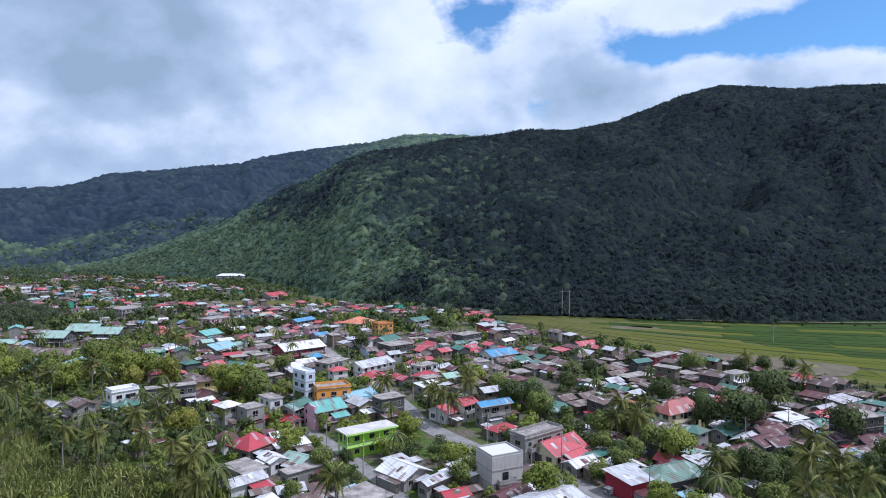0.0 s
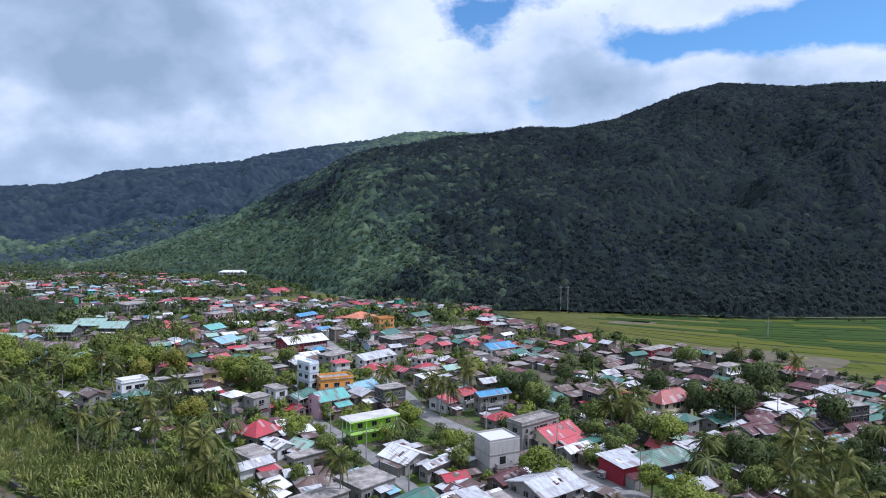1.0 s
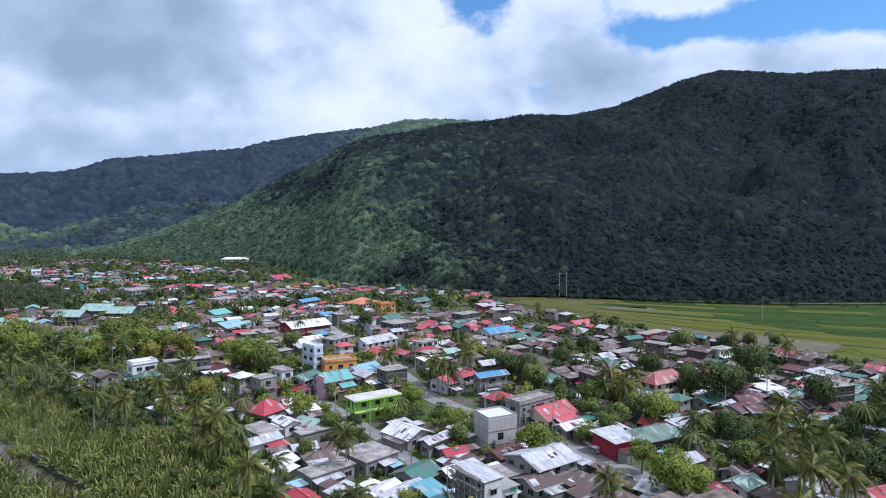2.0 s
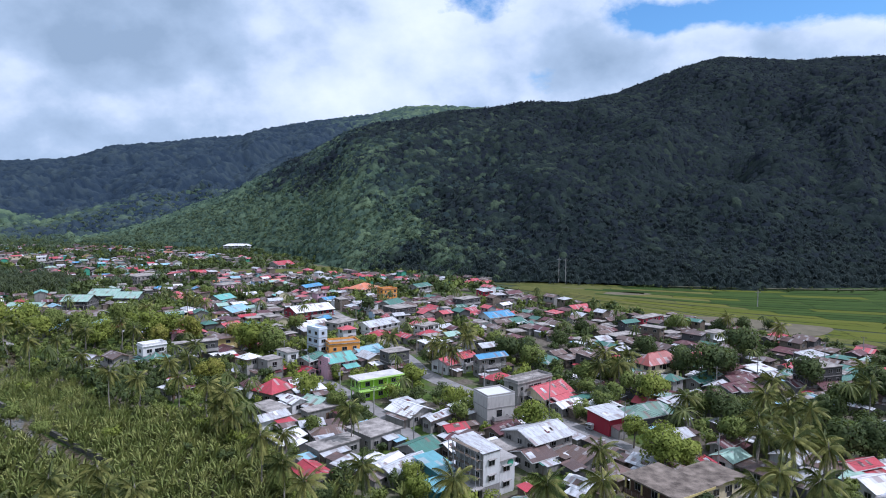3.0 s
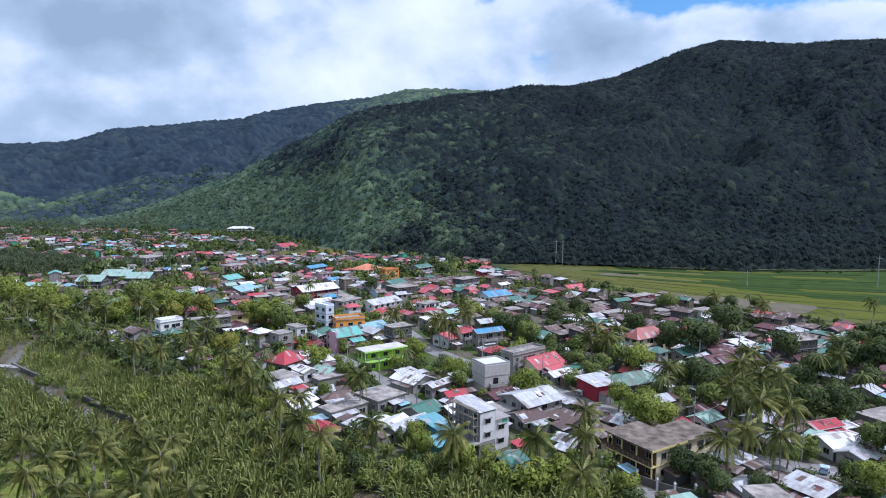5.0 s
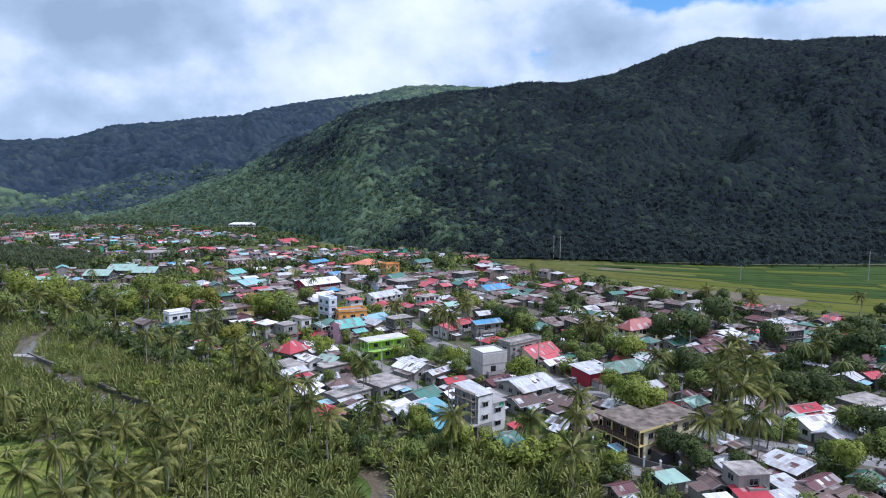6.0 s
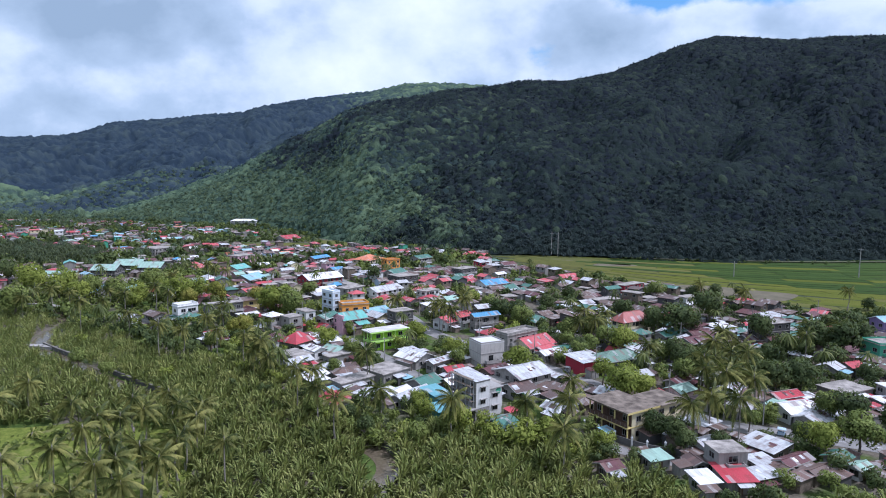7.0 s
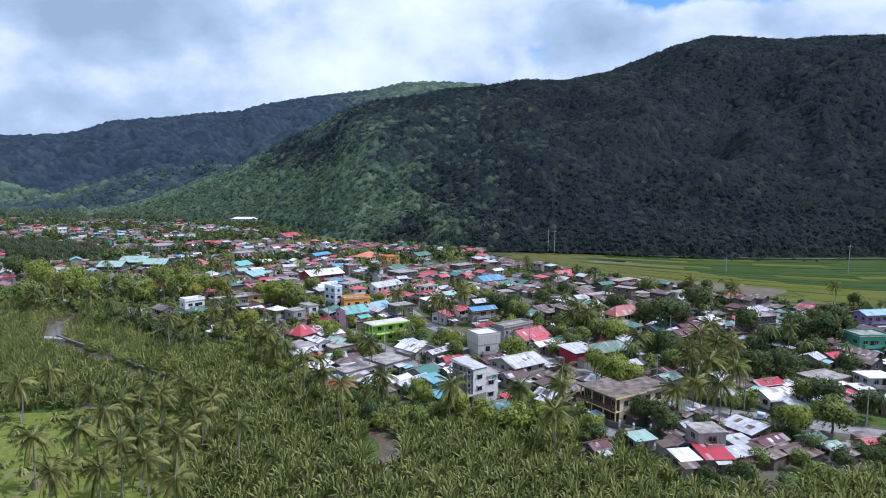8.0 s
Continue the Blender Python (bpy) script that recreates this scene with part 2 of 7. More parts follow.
def scatter(name, templates, places, mat, label, category, tris=True):
    """Many plants as one mesh. places: rows of x, y, z, radius, height factor, turn."""
    if not len(places):
        return None
    rng = np.random.RandomState(3)
    vs, fs, ns, n = [], [], [], 0
    pick = rng.randint(0, len(templates), len(places))
    for k, (tv, tf, *tn) in enumerate(templates):
        rows = places[pick == k]
        if not len(rows):
            continue
        c, s = np.cos(rows[:, 5])[:, None], np.sin(rows[:, 5])[:, None]
        x = (tv[None, :, 0] * c - tv[None, :, 1] * s) * rows[:, 3:4] + rows[:, 0:1]
        y = (tv[None, :, 0] * s + tv[None, :, 1] * c) * rows[:, 3:4] + rows[:, 1:2]
        z = tv[None, :, 2] * rows[:, 3:4] * rows[:, 4:5] + rows[:, 2:3]
        v = np.stack([x, y, z], -1).reshape(-1, 3)
        f = (tf[None] + (np.arange(len(rows)) * len(tv))[:, None, None]).reshape(-1, tf.shape[1]) + n
        vs.append(v), fs.append(f)
        if tn:
            ns.append(np.stack([tn[0][None, :, 0] * c - tn[0][None, :, 1] * s, tn[0][None, :, 0] * s + tn[0][None, :, 1] * c, tn[0][None, :, 2] + 0 * c], -1).reshape(-1, 3))
        n += len(v)
    f = np.concatenate(fs)
    me = bpy.data.meshes.new(name)
    v = np.concatenate(vs)
    # quads whose last two corners agree become triangles
    tri = f[:, 2] == f[:, -1] if f.shape[1] == 4 else np.zeros(len(f), bool)
    q, t3 = f[~tri], f[tri][:, :3]
    idx = np.concatenate([q.ravel(), t3.ravel()]).astype(np.int32)
    start = np.concatenate([np.arange(len(q)) * f.shape[1], q.size + np.arange(len(t3)) * 3]).astype(np.int32)
    me.vertices.add(len(v))
    me.vertices.foreach_set("co", v.astype(np.float32).ravel())
    me.loops.add(len(idx))
    me.loops.foreach_set("vertex_index", idx)
    me.polygons.add(len(start))
    me.polygons.foreach_set("loop_start", start)
    me.update(calc_edges=True)
    me.materials.append(mat)
    if ns:
        me.normals_split_custom_set_from_vertices(np.concatenate(ns).tolist())
    return tagged(new(name, me), label, category, kind="stuff")


def star_template(rng, fronds, cuts=3, wide=0.16):
    """A palm crown seen from afar: drooping fronds about 1 m long."""
    v, f = [], []
    for k in range(fronds):
        a = 2 * math.pi * (k + rng.uniform(-0.3, 0.3)) / fronds
        lift, ln = rng.uniform(-0.2, 0.95), rng.uniform(0.8, 1.1)
        d, side = np.array((math.cos(a), math.sin(a), 0)), np.array((-math.sin(a), math.cos(a), 0))
        n = len(v)
        for j in range(cuts + 1):
            u = j / cuts
            p = d * ln * (u - 0.18 * u * u * (1 - lift)) + np.array((0, 0, lift * u * 0.9 - 0.85 * u * u))
            w = wide * (0.25 + 2.2 * u * (1 - u) + 0.02)
            v += [p - side * w - np.array((0, 0, 0.5 * w)), p + side * w - np.array((0, 0, 0.5 * w))]
        for j in range(cuts):
            b = n + 2 * j
            f.append((b, b + 1, b + 3, b + 2))
    return np.array(v), np.array(f)


def hillside(rng, az0, az1, r0, r1, step, min_z, keep):
    """Jittered places on the land between two bearings and two distances."""
    out = []
    r = r0
    while r < r1:
        da = math.degrees(step / r)
        a = np.arange(az0, az1, da)
        a = a + rng.uniform(-0.45, 0.45, len(a)) * da
        q = r + rng.uniform(-0.45, 0.45, len(a)) * step
        out.append(np.stack([a, q], -1))
        r += step * 0.9
    o = np.concatenate(out)
    x, y = EYE0[0] + o[:, 1] * np.sin(np.radians(o[:, 0])), EYE0[1] + o[:, 1] * np.cos(np.radians(o[:, 0]))
    z = land_height(x, y)
    ok = (z > min_z) & keep(o[:, 0], o[:, 1], x, y, z)
    return np.stack([x, y, z], -1)[ok]


def canopy_material(name, forest, grove):
    """Closed forest seen from afar: tone by tree, by stand and by spray; grove tones paint sunlit patches among it."""
    def build(n):
        p = position(n)
        tone = n.add("ShaderNodeAttribute", {"attribute_name": "tone"}).outputs["Fac"]
        light = n.add("ShaderNodeAttribute", {"attribute_name": "grove"}).outputs["Fac"]
        stand, fine = n.noise(p, 0.012, 4.0), n.noise(p, 0.55, 6.0, 0.75)
        f = n.math("ADD", n.math("ADD", n.math("MULTIPLY", tone, 0.40), n.math("MULTIPLY", stand, 0.5)), n.math("MULTIPLY", fine, 0.55))
        a = n.ramp(f, [(0.46, forest[0]), (0.70, forest[1]), (0.98, forest[2])])
        b = n.ramp(f, [(0.46, grove[0]), (0.70, grove[1]), (0.98, grove[2])])
        g = n.ramp(n.math("ADD", light, n.math("MULTIPLY", n.math("SUBTRACT", tone, 0.5), 0.5)), [(0.25, 0.0), (0.75, 1.0)])
        return principled(n, n.mix(g, a, b), 0.9, bump=fine, strength=0.9, distance=1.8, spec=0.05)
    return material(name, build)


# Forest tones carry the cloud shade on the mountain; grove tones carry sunlight.
LIT_TONES = ((0.040, 0.066, 0.050), (0.074, 0.115, 0.073), (0.13, 0.178, 0.096))
M_CANOPY = canopy_material("sun_and_shade_canopy", ((0.0122, 0.0195, 0.0208), (0.0165, 0.0255, 0.0250), (0.027, 0.039, 0.031)), LIT_TONES)
# Blue-grey tones put the distance haze into the far ridge's leaf colour.
M_CANOPY_FAR = canopy_material("hazy_far_canopy", ((0.0165, 0.0285, 0.046), (0.026, 0.0415, 0.060), (0.050, 0.070, 0.076)), LIT_TONES)


def crown_material(name, dark, mid, light):
    """Single crowns of a far forest: tone by tree, by stand and by spray."""
    def build(n):
        p = position(n)
        tree_tone = n.add("ShaderNodeNewGeometry").outputs["Random Per Island"]
        stand, fine = n.noise(p, 0.016, 4.0), n.noise(p, 0.9, 5.0, 0.8)
        f = n.math("ADD", n.math("ADD", n.math("MULTIPLY", tree_tone, 0.26), n.math("MULTIPLY", stand, 0.52)), n.math("MULTIPLY", fine, 0.58))
        col = n.ramp(f, [(0.42, dark), (0.70, mid), (1.02, light)])
        a = principled(n, col, 0.9, bump=fine, strength=0.4, distance=0.6, spec=0.03)
        b = n.add("ShaderNodeBsdfTranslucent", None, Color=col).outputs[0]
        return n.add("ShaderNodeMixShader", None, i0=0.3, i1=a, i2=b).outputs[0]
    return material(name, build)


# One forest coloured three ways: in cloud shade, between, and sunlit with some haze.
M_CROWN_SHADED = crown_material("shaded_forest_crowns", (0.0150, 0.0205, 0.0285), (0.0205, 0.0280, 0.0350), (0.040, 0.055, 0.049))
M_CROWN_MID = crown_material("half_lit_forest_crowns", (0.021, 0.034, 0.040), (0.035, 0.055, 0.055), (0.066, 0.093, 0.075))
M_CROWN_LIT = crown_material("sunlit_forest_crowns", (0.036, 0.060, 0.054), (0.072, 0.115, 0.082), (0.150, 0.206, 0.112))
# Palm leaves coloured dark to carry the cloud shade over the mountain's foot.
M_PALM_SHADED = foliage("shaded_grove_palms", (0.018, 0.027, 0.030), (0.029, 0.041, 0.042), (0.054, 0.070, 0.062), 0.05, 0.3, 0.9)


def canopy(name, az0, az1, daz, r0, r1, cell, lift, tall, mat, start, keep, grove, label):
    """The closed crown layer of a forest: one dome per tree over the land."""
    a = np.arange(az0, az1, daz)
    q = 1 + radians(daz) * 1.0
    rr = r0 * q ** np.arange(int(math.log(r1 / r0) / math.log(q)))
    A, R = np.meshgrid(np.radians(a), rr)
    x, y = EYE0[0] + R * np.sin(A), EYE0[1] + R * np.cos(A)
    ix, iy = np.floor(x / cell).astype(int), np.floor(y / cell).astype(int)
    lat = np.random.RandomState(17).rand(4, 128, 128)
    best, tone = np.zeros_like(x), np.zeros_like(x)
    for du in (-1, 0, 1):
        for dv in (-1, 0, 1):
            cx, cy = ix + du, iy + dv
            g = lambda k: lat[k, cx % 128, cy % 128]
            rad = cell * (0.45 + 0.45 * g(2) ** 1.5)
            d2 = ((cx + 0.15 + 0.7 * g(0)) * cell - x) ** 2 + ((cy + 0.15 + 0.7 * g(1)) * cell - y) ** 2
            h = tall * (0.45 + 0.8 * g(3)) * np.sqrt(np.clip(1 - d2 / rad ** 2, 0, 1))
            tone = np.where(h > best, (g(0) + g(3)) / 2, tone)
            best = np.maximum(best, h)
    ground = land_height(x, y)
    fade = np.clip((R - start(np.degrees(A))) / 25, 0, 1)
    z = ground + (lift + best) * fade - 0.4
    ok = keep(np.degrees(A), R, ground) & (R > start(np.degrees(A)) - 6)
    na = len(a)
    i, j = np.meshgrid(np.arange(len(rr) - 1), np.arange(na - 1), indexing="ij")
    use = (ok[:-1, :-1] & ok[1:, 1:]).ravel()
    f = np.stack([i * na + j, (i + 1) * na + j, (i + 1) * na + j + 1, i * na + j + 1], -1).reshape(-1, 4)[use]
    ids, back = np.unique(f, return_inverse=True)
    v = np.stack([x, y, z], -1).reshape(-1, 3)[ids]
    me = mesh_from(name, v, back.reshape(-1, 4)[:, ::-1], mat)
    at = me.attributes.new("tone", "FLOAT", "POINT")
    at.data.foreach_set("value", tone.ravel()[ids].astype(np.float32))
    at = me.attributes.new("grove", "FLOAT", "POINT")
    at.data.foreach_set("value", grove(x, y, np.degrees(A), R, ground).ravel()[ids].astype(np.float32))
    me.shade_smooth()
    return tagged(new(name, me), label, "forest", kind="stuff")


def bearing(p):
    return np.degrees(np.arctan2(p[:, 0] - EYE0[0], p[:, 1] - EYE0[1]))


def slope_light(x, y, az, z):
    """How far sun and haze are painted into the crowns: patches on the low slopes between the valley's end and the
    fields.
    """
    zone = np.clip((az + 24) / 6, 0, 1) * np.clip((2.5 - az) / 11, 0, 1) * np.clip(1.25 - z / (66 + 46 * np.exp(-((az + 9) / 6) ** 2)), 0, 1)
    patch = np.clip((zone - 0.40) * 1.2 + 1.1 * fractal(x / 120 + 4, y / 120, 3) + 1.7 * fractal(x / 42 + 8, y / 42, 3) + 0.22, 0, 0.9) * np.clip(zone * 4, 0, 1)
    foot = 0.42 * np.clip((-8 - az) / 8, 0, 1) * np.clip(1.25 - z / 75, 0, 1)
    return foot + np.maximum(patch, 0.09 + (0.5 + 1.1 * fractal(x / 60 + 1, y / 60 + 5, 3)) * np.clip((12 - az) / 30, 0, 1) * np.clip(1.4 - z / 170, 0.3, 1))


# Sunlight painted on the low spur and, with paler grass, on the ridge top.
def spur_light(x, y, az, r, z):
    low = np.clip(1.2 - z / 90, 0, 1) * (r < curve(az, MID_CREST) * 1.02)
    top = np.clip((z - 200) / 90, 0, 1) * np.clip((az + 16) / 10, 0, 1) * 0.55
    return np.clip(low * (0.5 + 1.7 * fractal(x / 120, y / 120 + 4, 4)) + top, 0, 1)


def forests():
    rng = np.random.RandomState(11)
    palm_t = [star_template(rng, 11, 2, 0.13) for _ in range(6)]

    def dress(p, lo, hi, lift):
        k = len(p)
        rad = lo + (hi - lo) * rng.uniform(0, 1, k) ** 1.8
        return np.stack([p[:, 0], p[:, 1], p[:, 2] + rad * lift, rad, rng.uniform(0.8, 1.25, k), rng.uniform(0, 6.28, k)], -1)

    in_front = lambda az, r: (r < curve(az, NEAR_CREST) * 1.03) & (curve(az, NEAR_ANGLE) > -3.3)
    on_near = lambda az, r, z: (r < curve(az, NEAR_CREST) * 1.06) & (curve(az, NEAR_ANGLE) > -3.35)
    canopy("forest", -31, 39, 0.2, 495, 1380, 6.2, 3.0, 5.0, M_CANOPY, lambda az: curve(az, NEAR_BASE) - 14, on_near, lambda x, y, az, r, z: slope_light(x, y, az, z), "dense dark green broadleaf forest on the mountain slope, cloud shade and sun painted in")
    canopy("far_forest", -41, 7, 0.17, 780, 2330, 11.0, 2.5, 9.5, M_CANOPY_FAR, lambda az: np.where(curve(az, NEAR_ANGLE) > -3.3, curve(az, NEAR_CREST), curve(az, MID_BASE) - 20), lambda az, r, z: r < curve(az, FAR_CREST) * 1.04, spur_light, "distant green forest on a long ridge, haze and sunlight painted in")

    # single crowns over the closed canopy, larger and fewer towards the crest
    domes = [dome_template(rng) for _ in range(14)]
    for r0, r1, step, lo, hi in ((496, 860, 6.4, 3.3, 5.8), (860, 1330, 8.2, 4.4, 7.2)):
        p = hillside(rng, -30, 39, r0, r1, step, 0.6, lambda az, r, x, y, z: (r > curve(az, NEAR_BASE) + 22 * (az > -6)) & (r < curve(az, NEAR_CREST) * 1.03) & (curve(az, NEAR_ANGLE) > -3.2))
        tone = slope_light(p[:, 0], p[:, 1], bearing(p), p[:, 2]) + rng.uniform(-0.14, 0.14, len(p))
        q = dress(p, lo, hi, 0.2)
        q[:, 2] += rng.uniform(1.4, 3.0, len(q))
        scatter("forest_trees", domes, q[tone < 0.30], M_CROWN_SHADED, "dark green rounded tree crowns in the mountain forest, cloud shade painted in", "forest")
        scatter("forest_trees", domes, q[(tone >= 0.30) & (tone < 0.52)], M_CROWN_MID, "mid green tree crowns in the mountain forest, half shade painted in", "forest")
        scatter("forest_trees", domes, q[tone >= 0.52], M_CROWN_LIT, "light green rounded tree crowns on the slope, sunlight painted in", "forest")
    p = hillside(rng, -30, 39, 492, 960, 4.6, 0.1, lambda az, r, x, y, z: (r > curve(az, NEAR_BASE) - 8) & (fractal(x / 70 + 9, y / 70, 3) + 0.36 + 0.35 * np.clip((3 - az) / 10, 0, 1) - z / 130 + rng.uniform(-0.2, 0.2, len(x)) > 0.06))
    lights = slope_light(p[:, 0], p[:, 1], bearing(p), p[:, 2]) > np.where(p[:, 2] > 9, 0.42, 0.50) + 0.16 * np.sin(p[:, 0] * 3.1)
    q = dress(p, 2.4, 3.5, 0.0)
    q[:, 2] += rng.uniform(6.0, 9.5, len(q))
    scatter("coconut_grove", palm_t, q[~lights], M_PALM_SHADED, "dark coconut palms on the foot of the mountain, cloud shade painted in", "palm grove")
    scatter("coconut_grove", palm_t, q[lights], M_GROVE, "light green coconut palms on the slope, sunlight painted in", "palm grove")
    p = hillside(rng, -8, 39, 488, 660, 5.0, -1.0, lambda az, r, x, y, z: (r > curve(az, NEAR_BASE) - 14 + 5 * np.sin(az * 7)) & (r < curve(az, NEAR_BASE) + 30))
    q = dress(p, 2.6, 4.0, 0.0)
    q[:, 2] += rng.uniform(2.5, 9.5, len(q))
    scatter("coconut_grove", palm_t, q, M_PALM_SHADED, "row of dark coconut palms at the foot of the mountain, cloud shade painted in", "palm grove")
    p = hillside(rng, -41, -12, 860, 1330, 9.0, 3.0, lambda az, r, x, y, z: ~in_front(az, r) & (r < curve(az, MID_CREST) * 1.02))
    tone = spur_light(p[:, 0], p[:, 1], bearing(p), np.hypot(p[:, 0] - EYE0[0], p[:, 1] - EYE0[1]), p[:, 2]) + rng.uniform(-0.2, 0.2, len(p))
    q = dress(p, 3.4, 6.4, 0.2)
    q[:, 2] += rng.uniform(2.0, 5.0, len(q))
    scatter("forest_trees", domes, q[tone < 0.18], M_CROWN_MID, "mid green tree crowns on the distant spur, half shade painted in", "forest")
    scatter("forest_trees", domes, q[tone >= 0.18], M_CROWN_LIT, "light green tree crowns on the distant spur, sunlight painted in", "forest")
    p = hillside(rng, -40, -18, 800, 1250, 14.0, 0.5, lambda az, r, x, y, z: ~in_front(az, r) & (z < 70))
    q = dress(p, 4.0, 5.2, 0.0)
    q[:, 2] += rng.uniform(8, 12, len(q))
    scatter("coconut_grove", palm_t, q, M_GROVE, "coconut palms on the distant spur", "palm grove")


forests()


def nipa_template(rng, fronds=12, leaflets=9):
    """A clump of upright feather fronds that arch at the tip, with narrow hanging leaflets, metres."""
    v, f, nn = [], [], []
    lean_all = rng.normal(size=2) * 0.08 + np.array((0.10, 0.0))
    for k in range(fronds):
        a = 2.4 * k + rng.uniform(-0.4, 0.4)
        d, side = np.array((math.cos(a), math.sin(a), 0)), np.array((-math.sin(a), math.cos(a), 0))
        ln, lean = rng.uniform(3.0, 5.2), 0.06 + 0.62 * (k / fronds) + rng.uniform(-0.08, 0.08)
        bend = np.array((lean_all[0], lean_all[1], 0)) * ln
        spine = lambda u: d * (0.25 + ln * lean * (0.15 * u + 0.85 * u * u)) + bend * u * u + np.array((0, 0, ln * (u - 0.40 * (0.35 + lean) * u ** 3) * 0.95))
        for j in range(leaflets):
            u = 0.30 + 0.70 * j / (leaflets - 1)
            p, q = spine(u), spine(min(u + 0.05, 1.05))
            t = q - p
            t /= np.linalg.norm(t)
            w = 1.0 * math.sin(math.pi * min(0.90, 0.30 + 0.60 * u)) * rng.uniform(0.8, 1.2)
            face = np.cross(side, t)
            face = face if face[2] > 0 else -face
            for s in (-1, 1):
                tip = p + side * s * w * rng.uniform(0.42, 0.64) + t * w * 0.8 - np.array((0, 0, rng.uniform(0.0, 0.35) * w))
                n = len(v)
                v += [p - t * 0.12, p + t * 0.24, tip]
                f.append((n, n + 1, n + 2))
                o = face * 0.7 + side * s * 0.3 + np.array((0, 0, 0.5)) + rng.normal(size=3) * 0.2
                nn += [o / np.linalg.norm(o)] * 3
        n = len(v)
        v += [spine(0.0) - side * 0.06, spine(0.0) + side * 0.06, spine(0.6)]
        f.append((n, n + 1, n + 2))
        nn += [d] * 3
    return np.array(v), np.array(f), np.array(nn)


# ---- plan of the valley floor ----
NIPA_EDGE = [(-220, 225), (-193, 211), (-149, 190), (-112, 158), (-85, 146), (-62, 140), (-41, 108), (-25, 86), (-12, 79), (4, 84), (12, 81), (25, 73), (33, 71), (38, 69), (42, 62), (46, 56), (54, 55), (66, 59), (81, 63), (120, 75)]
STREAM = [(-200, 240), (-174, 217), (-150, 190), (-145, 170), (-136, 153.3), (-120, 142.3), (-99, 125.3), (-77, 110.3), (-56, 100.5), (-34, 93), (-20, 84), (-13, 75), (-13, 65), (-18, 50), (-28, 36)]
MEADOW = [(-160, 86), (-105, 88), (-92, 90), (-82, 94), (-67, 91), (-56, 84), (-52, 74), (-48, 64), (-47, 54), (-44, 30), (-160, 30)]
ROAD = [(120, 76), (100, 84), (82, 92), (70, 96), (58, 103), (49, 114), (40, 127), (30, 141), (16, 156), (2, 172), (-10, 190), (-19, 213), (-34, 244), (-52, 282), (-76, 330)]
STREET = [(-7, 127), (-22, 152), (-36, 172), (-52, 194), (-70, 219), (-98, 258)]
FIELD_EDGE = [(25, 460), (30, 402), (50, 372), (73, 342), (98, 316), (116, 298), (132, 272), (150, 256), (165, 236), (192, 222), (300, 190)]


GROVE = [(-395, 455), (-345, 448), (-290, 430), (-238, 388), (-241, 360), (-253, 328), (-327, 391)]       # a coconut grove coloured as shaded, between the market and the far quarter


def inside(x, y, poly):
    hit = np.zeros(np.shape(x), bool)
    for (x0, y0), (x1, y1) in zip(poly, poly[1:] + poly[:1]):
        cross = ((y0 > y) != (y1 > y)) & (x < (x1 - x0) * (y - y0) / (y1 - y0 + 1e-9) + x0)
        hit ^= cross
    return hit


def away(x, y, line):
    best = np.full(np.shape(x), 1e9)
    for (x0, y0), (x1, y1) in zip(line, line[1:]):
        dx, dy = x1 - x0, y1 - y0
        u = np.clip(((x - x0) * dx + (y - y0) * dy) / (dx * dx + dy * dy), 0, 1)
        best = np.minimum(best, np.hypot(x - x0 - u * dx, y - y0 - u * dy))
    return best


def smooth_line(line, n=8):
    """Catmull-Rom through the points."""
    p = [np.array(q, float) for q in line]
    p = [2 * p[0] - p[1]] + p + [2 * p[-1] - p[-2]]
    out = []
    for i in range(1, len(p) - 2):
        for k in range(n):
            u = k / n
            out.append(0.5 * (2 * p[i] + (p[i + 1] - p[i - 1]) * u + (2 * p[i - 1] - 5 * p[i] + 4 * p[i + 1] - p[i + 2]) * u * u + (3 * p[i] - p[i - 1] - 3 * p[i + 1] + p[i + 2]) * u ** 3))
    out.append(p[-2])
    return out


def ribbon(name, line, offset, half, z, mat, thick=0.0):
    """A strip of constant width along a line; with a thickness it is a wall or slab standing on z."""
    pts = smooth_line(line)
    v, f = [], []
    for i, p in enumerate(pts):
        d = pts[min(i + 1, len(pts) - 1)] - pts[max(i - 1, 0)]
        d /= np.linalg.norm(d)
        s = np.array((d[1], -d[0]))
        a, b = p + s * (offset - half), p + s * (offset + half)
        v += [(*a, z), (*b, z), (*b, z + thick), (*a, z + thick)] if thick else [(*a, z), (*b, z)]
    k = 4 if thick else 2
    for i in range(len(pts) - 1):
        o = i * k
        if thick:
            f += [(o + 3, o + 2, o + k + 2, o + k + 3), (o + 1, o + k + 1, o + k + 2, o + 2), (o, o + 3, o + k + 3, o + k)]
        else:
            f.append((o, o + 1, o + 3, o + 2))
    me = mesh_from(name, np.array(v), np.array(f), mat)
    me.shade_flat()
    return me


def mottled(name, a, b, scale=0.6, rough=0.85, fine=9.0, strength=0.3):
    def build(n):
        p = position(n)
        big, small = n.noise(p, scale, 5.0), n.noise(p, fine, 4.0, 0.65)
        f = n.math("ADD", n.math("MULTIPLY", big, 0.7), n.math("MULTIPLY", small, 0.3))
        return principled(n, n.ramp(f, [(0.33, a), (0.67, b)]), rough, bump=small, strength=strength, distance=0.03, spec=0.2)
    return material(name, build)


M_ROAD = mottled("worn_concrete_road", (0.15, 0.145, 0.14), (0.27, 0.26, 0.25), 0.35)
M_CONCRETE = mottled("weathered_concrete", (0.20, 0.19, 0.18), (0.40, 0.38, 0.36), 0.5)
M_SLAB = mottled("stained_roof_slab", (0.105, 0.096, 0.088), (0.43, 0.395, 0.36), 0.45, 0.9, 3.0)
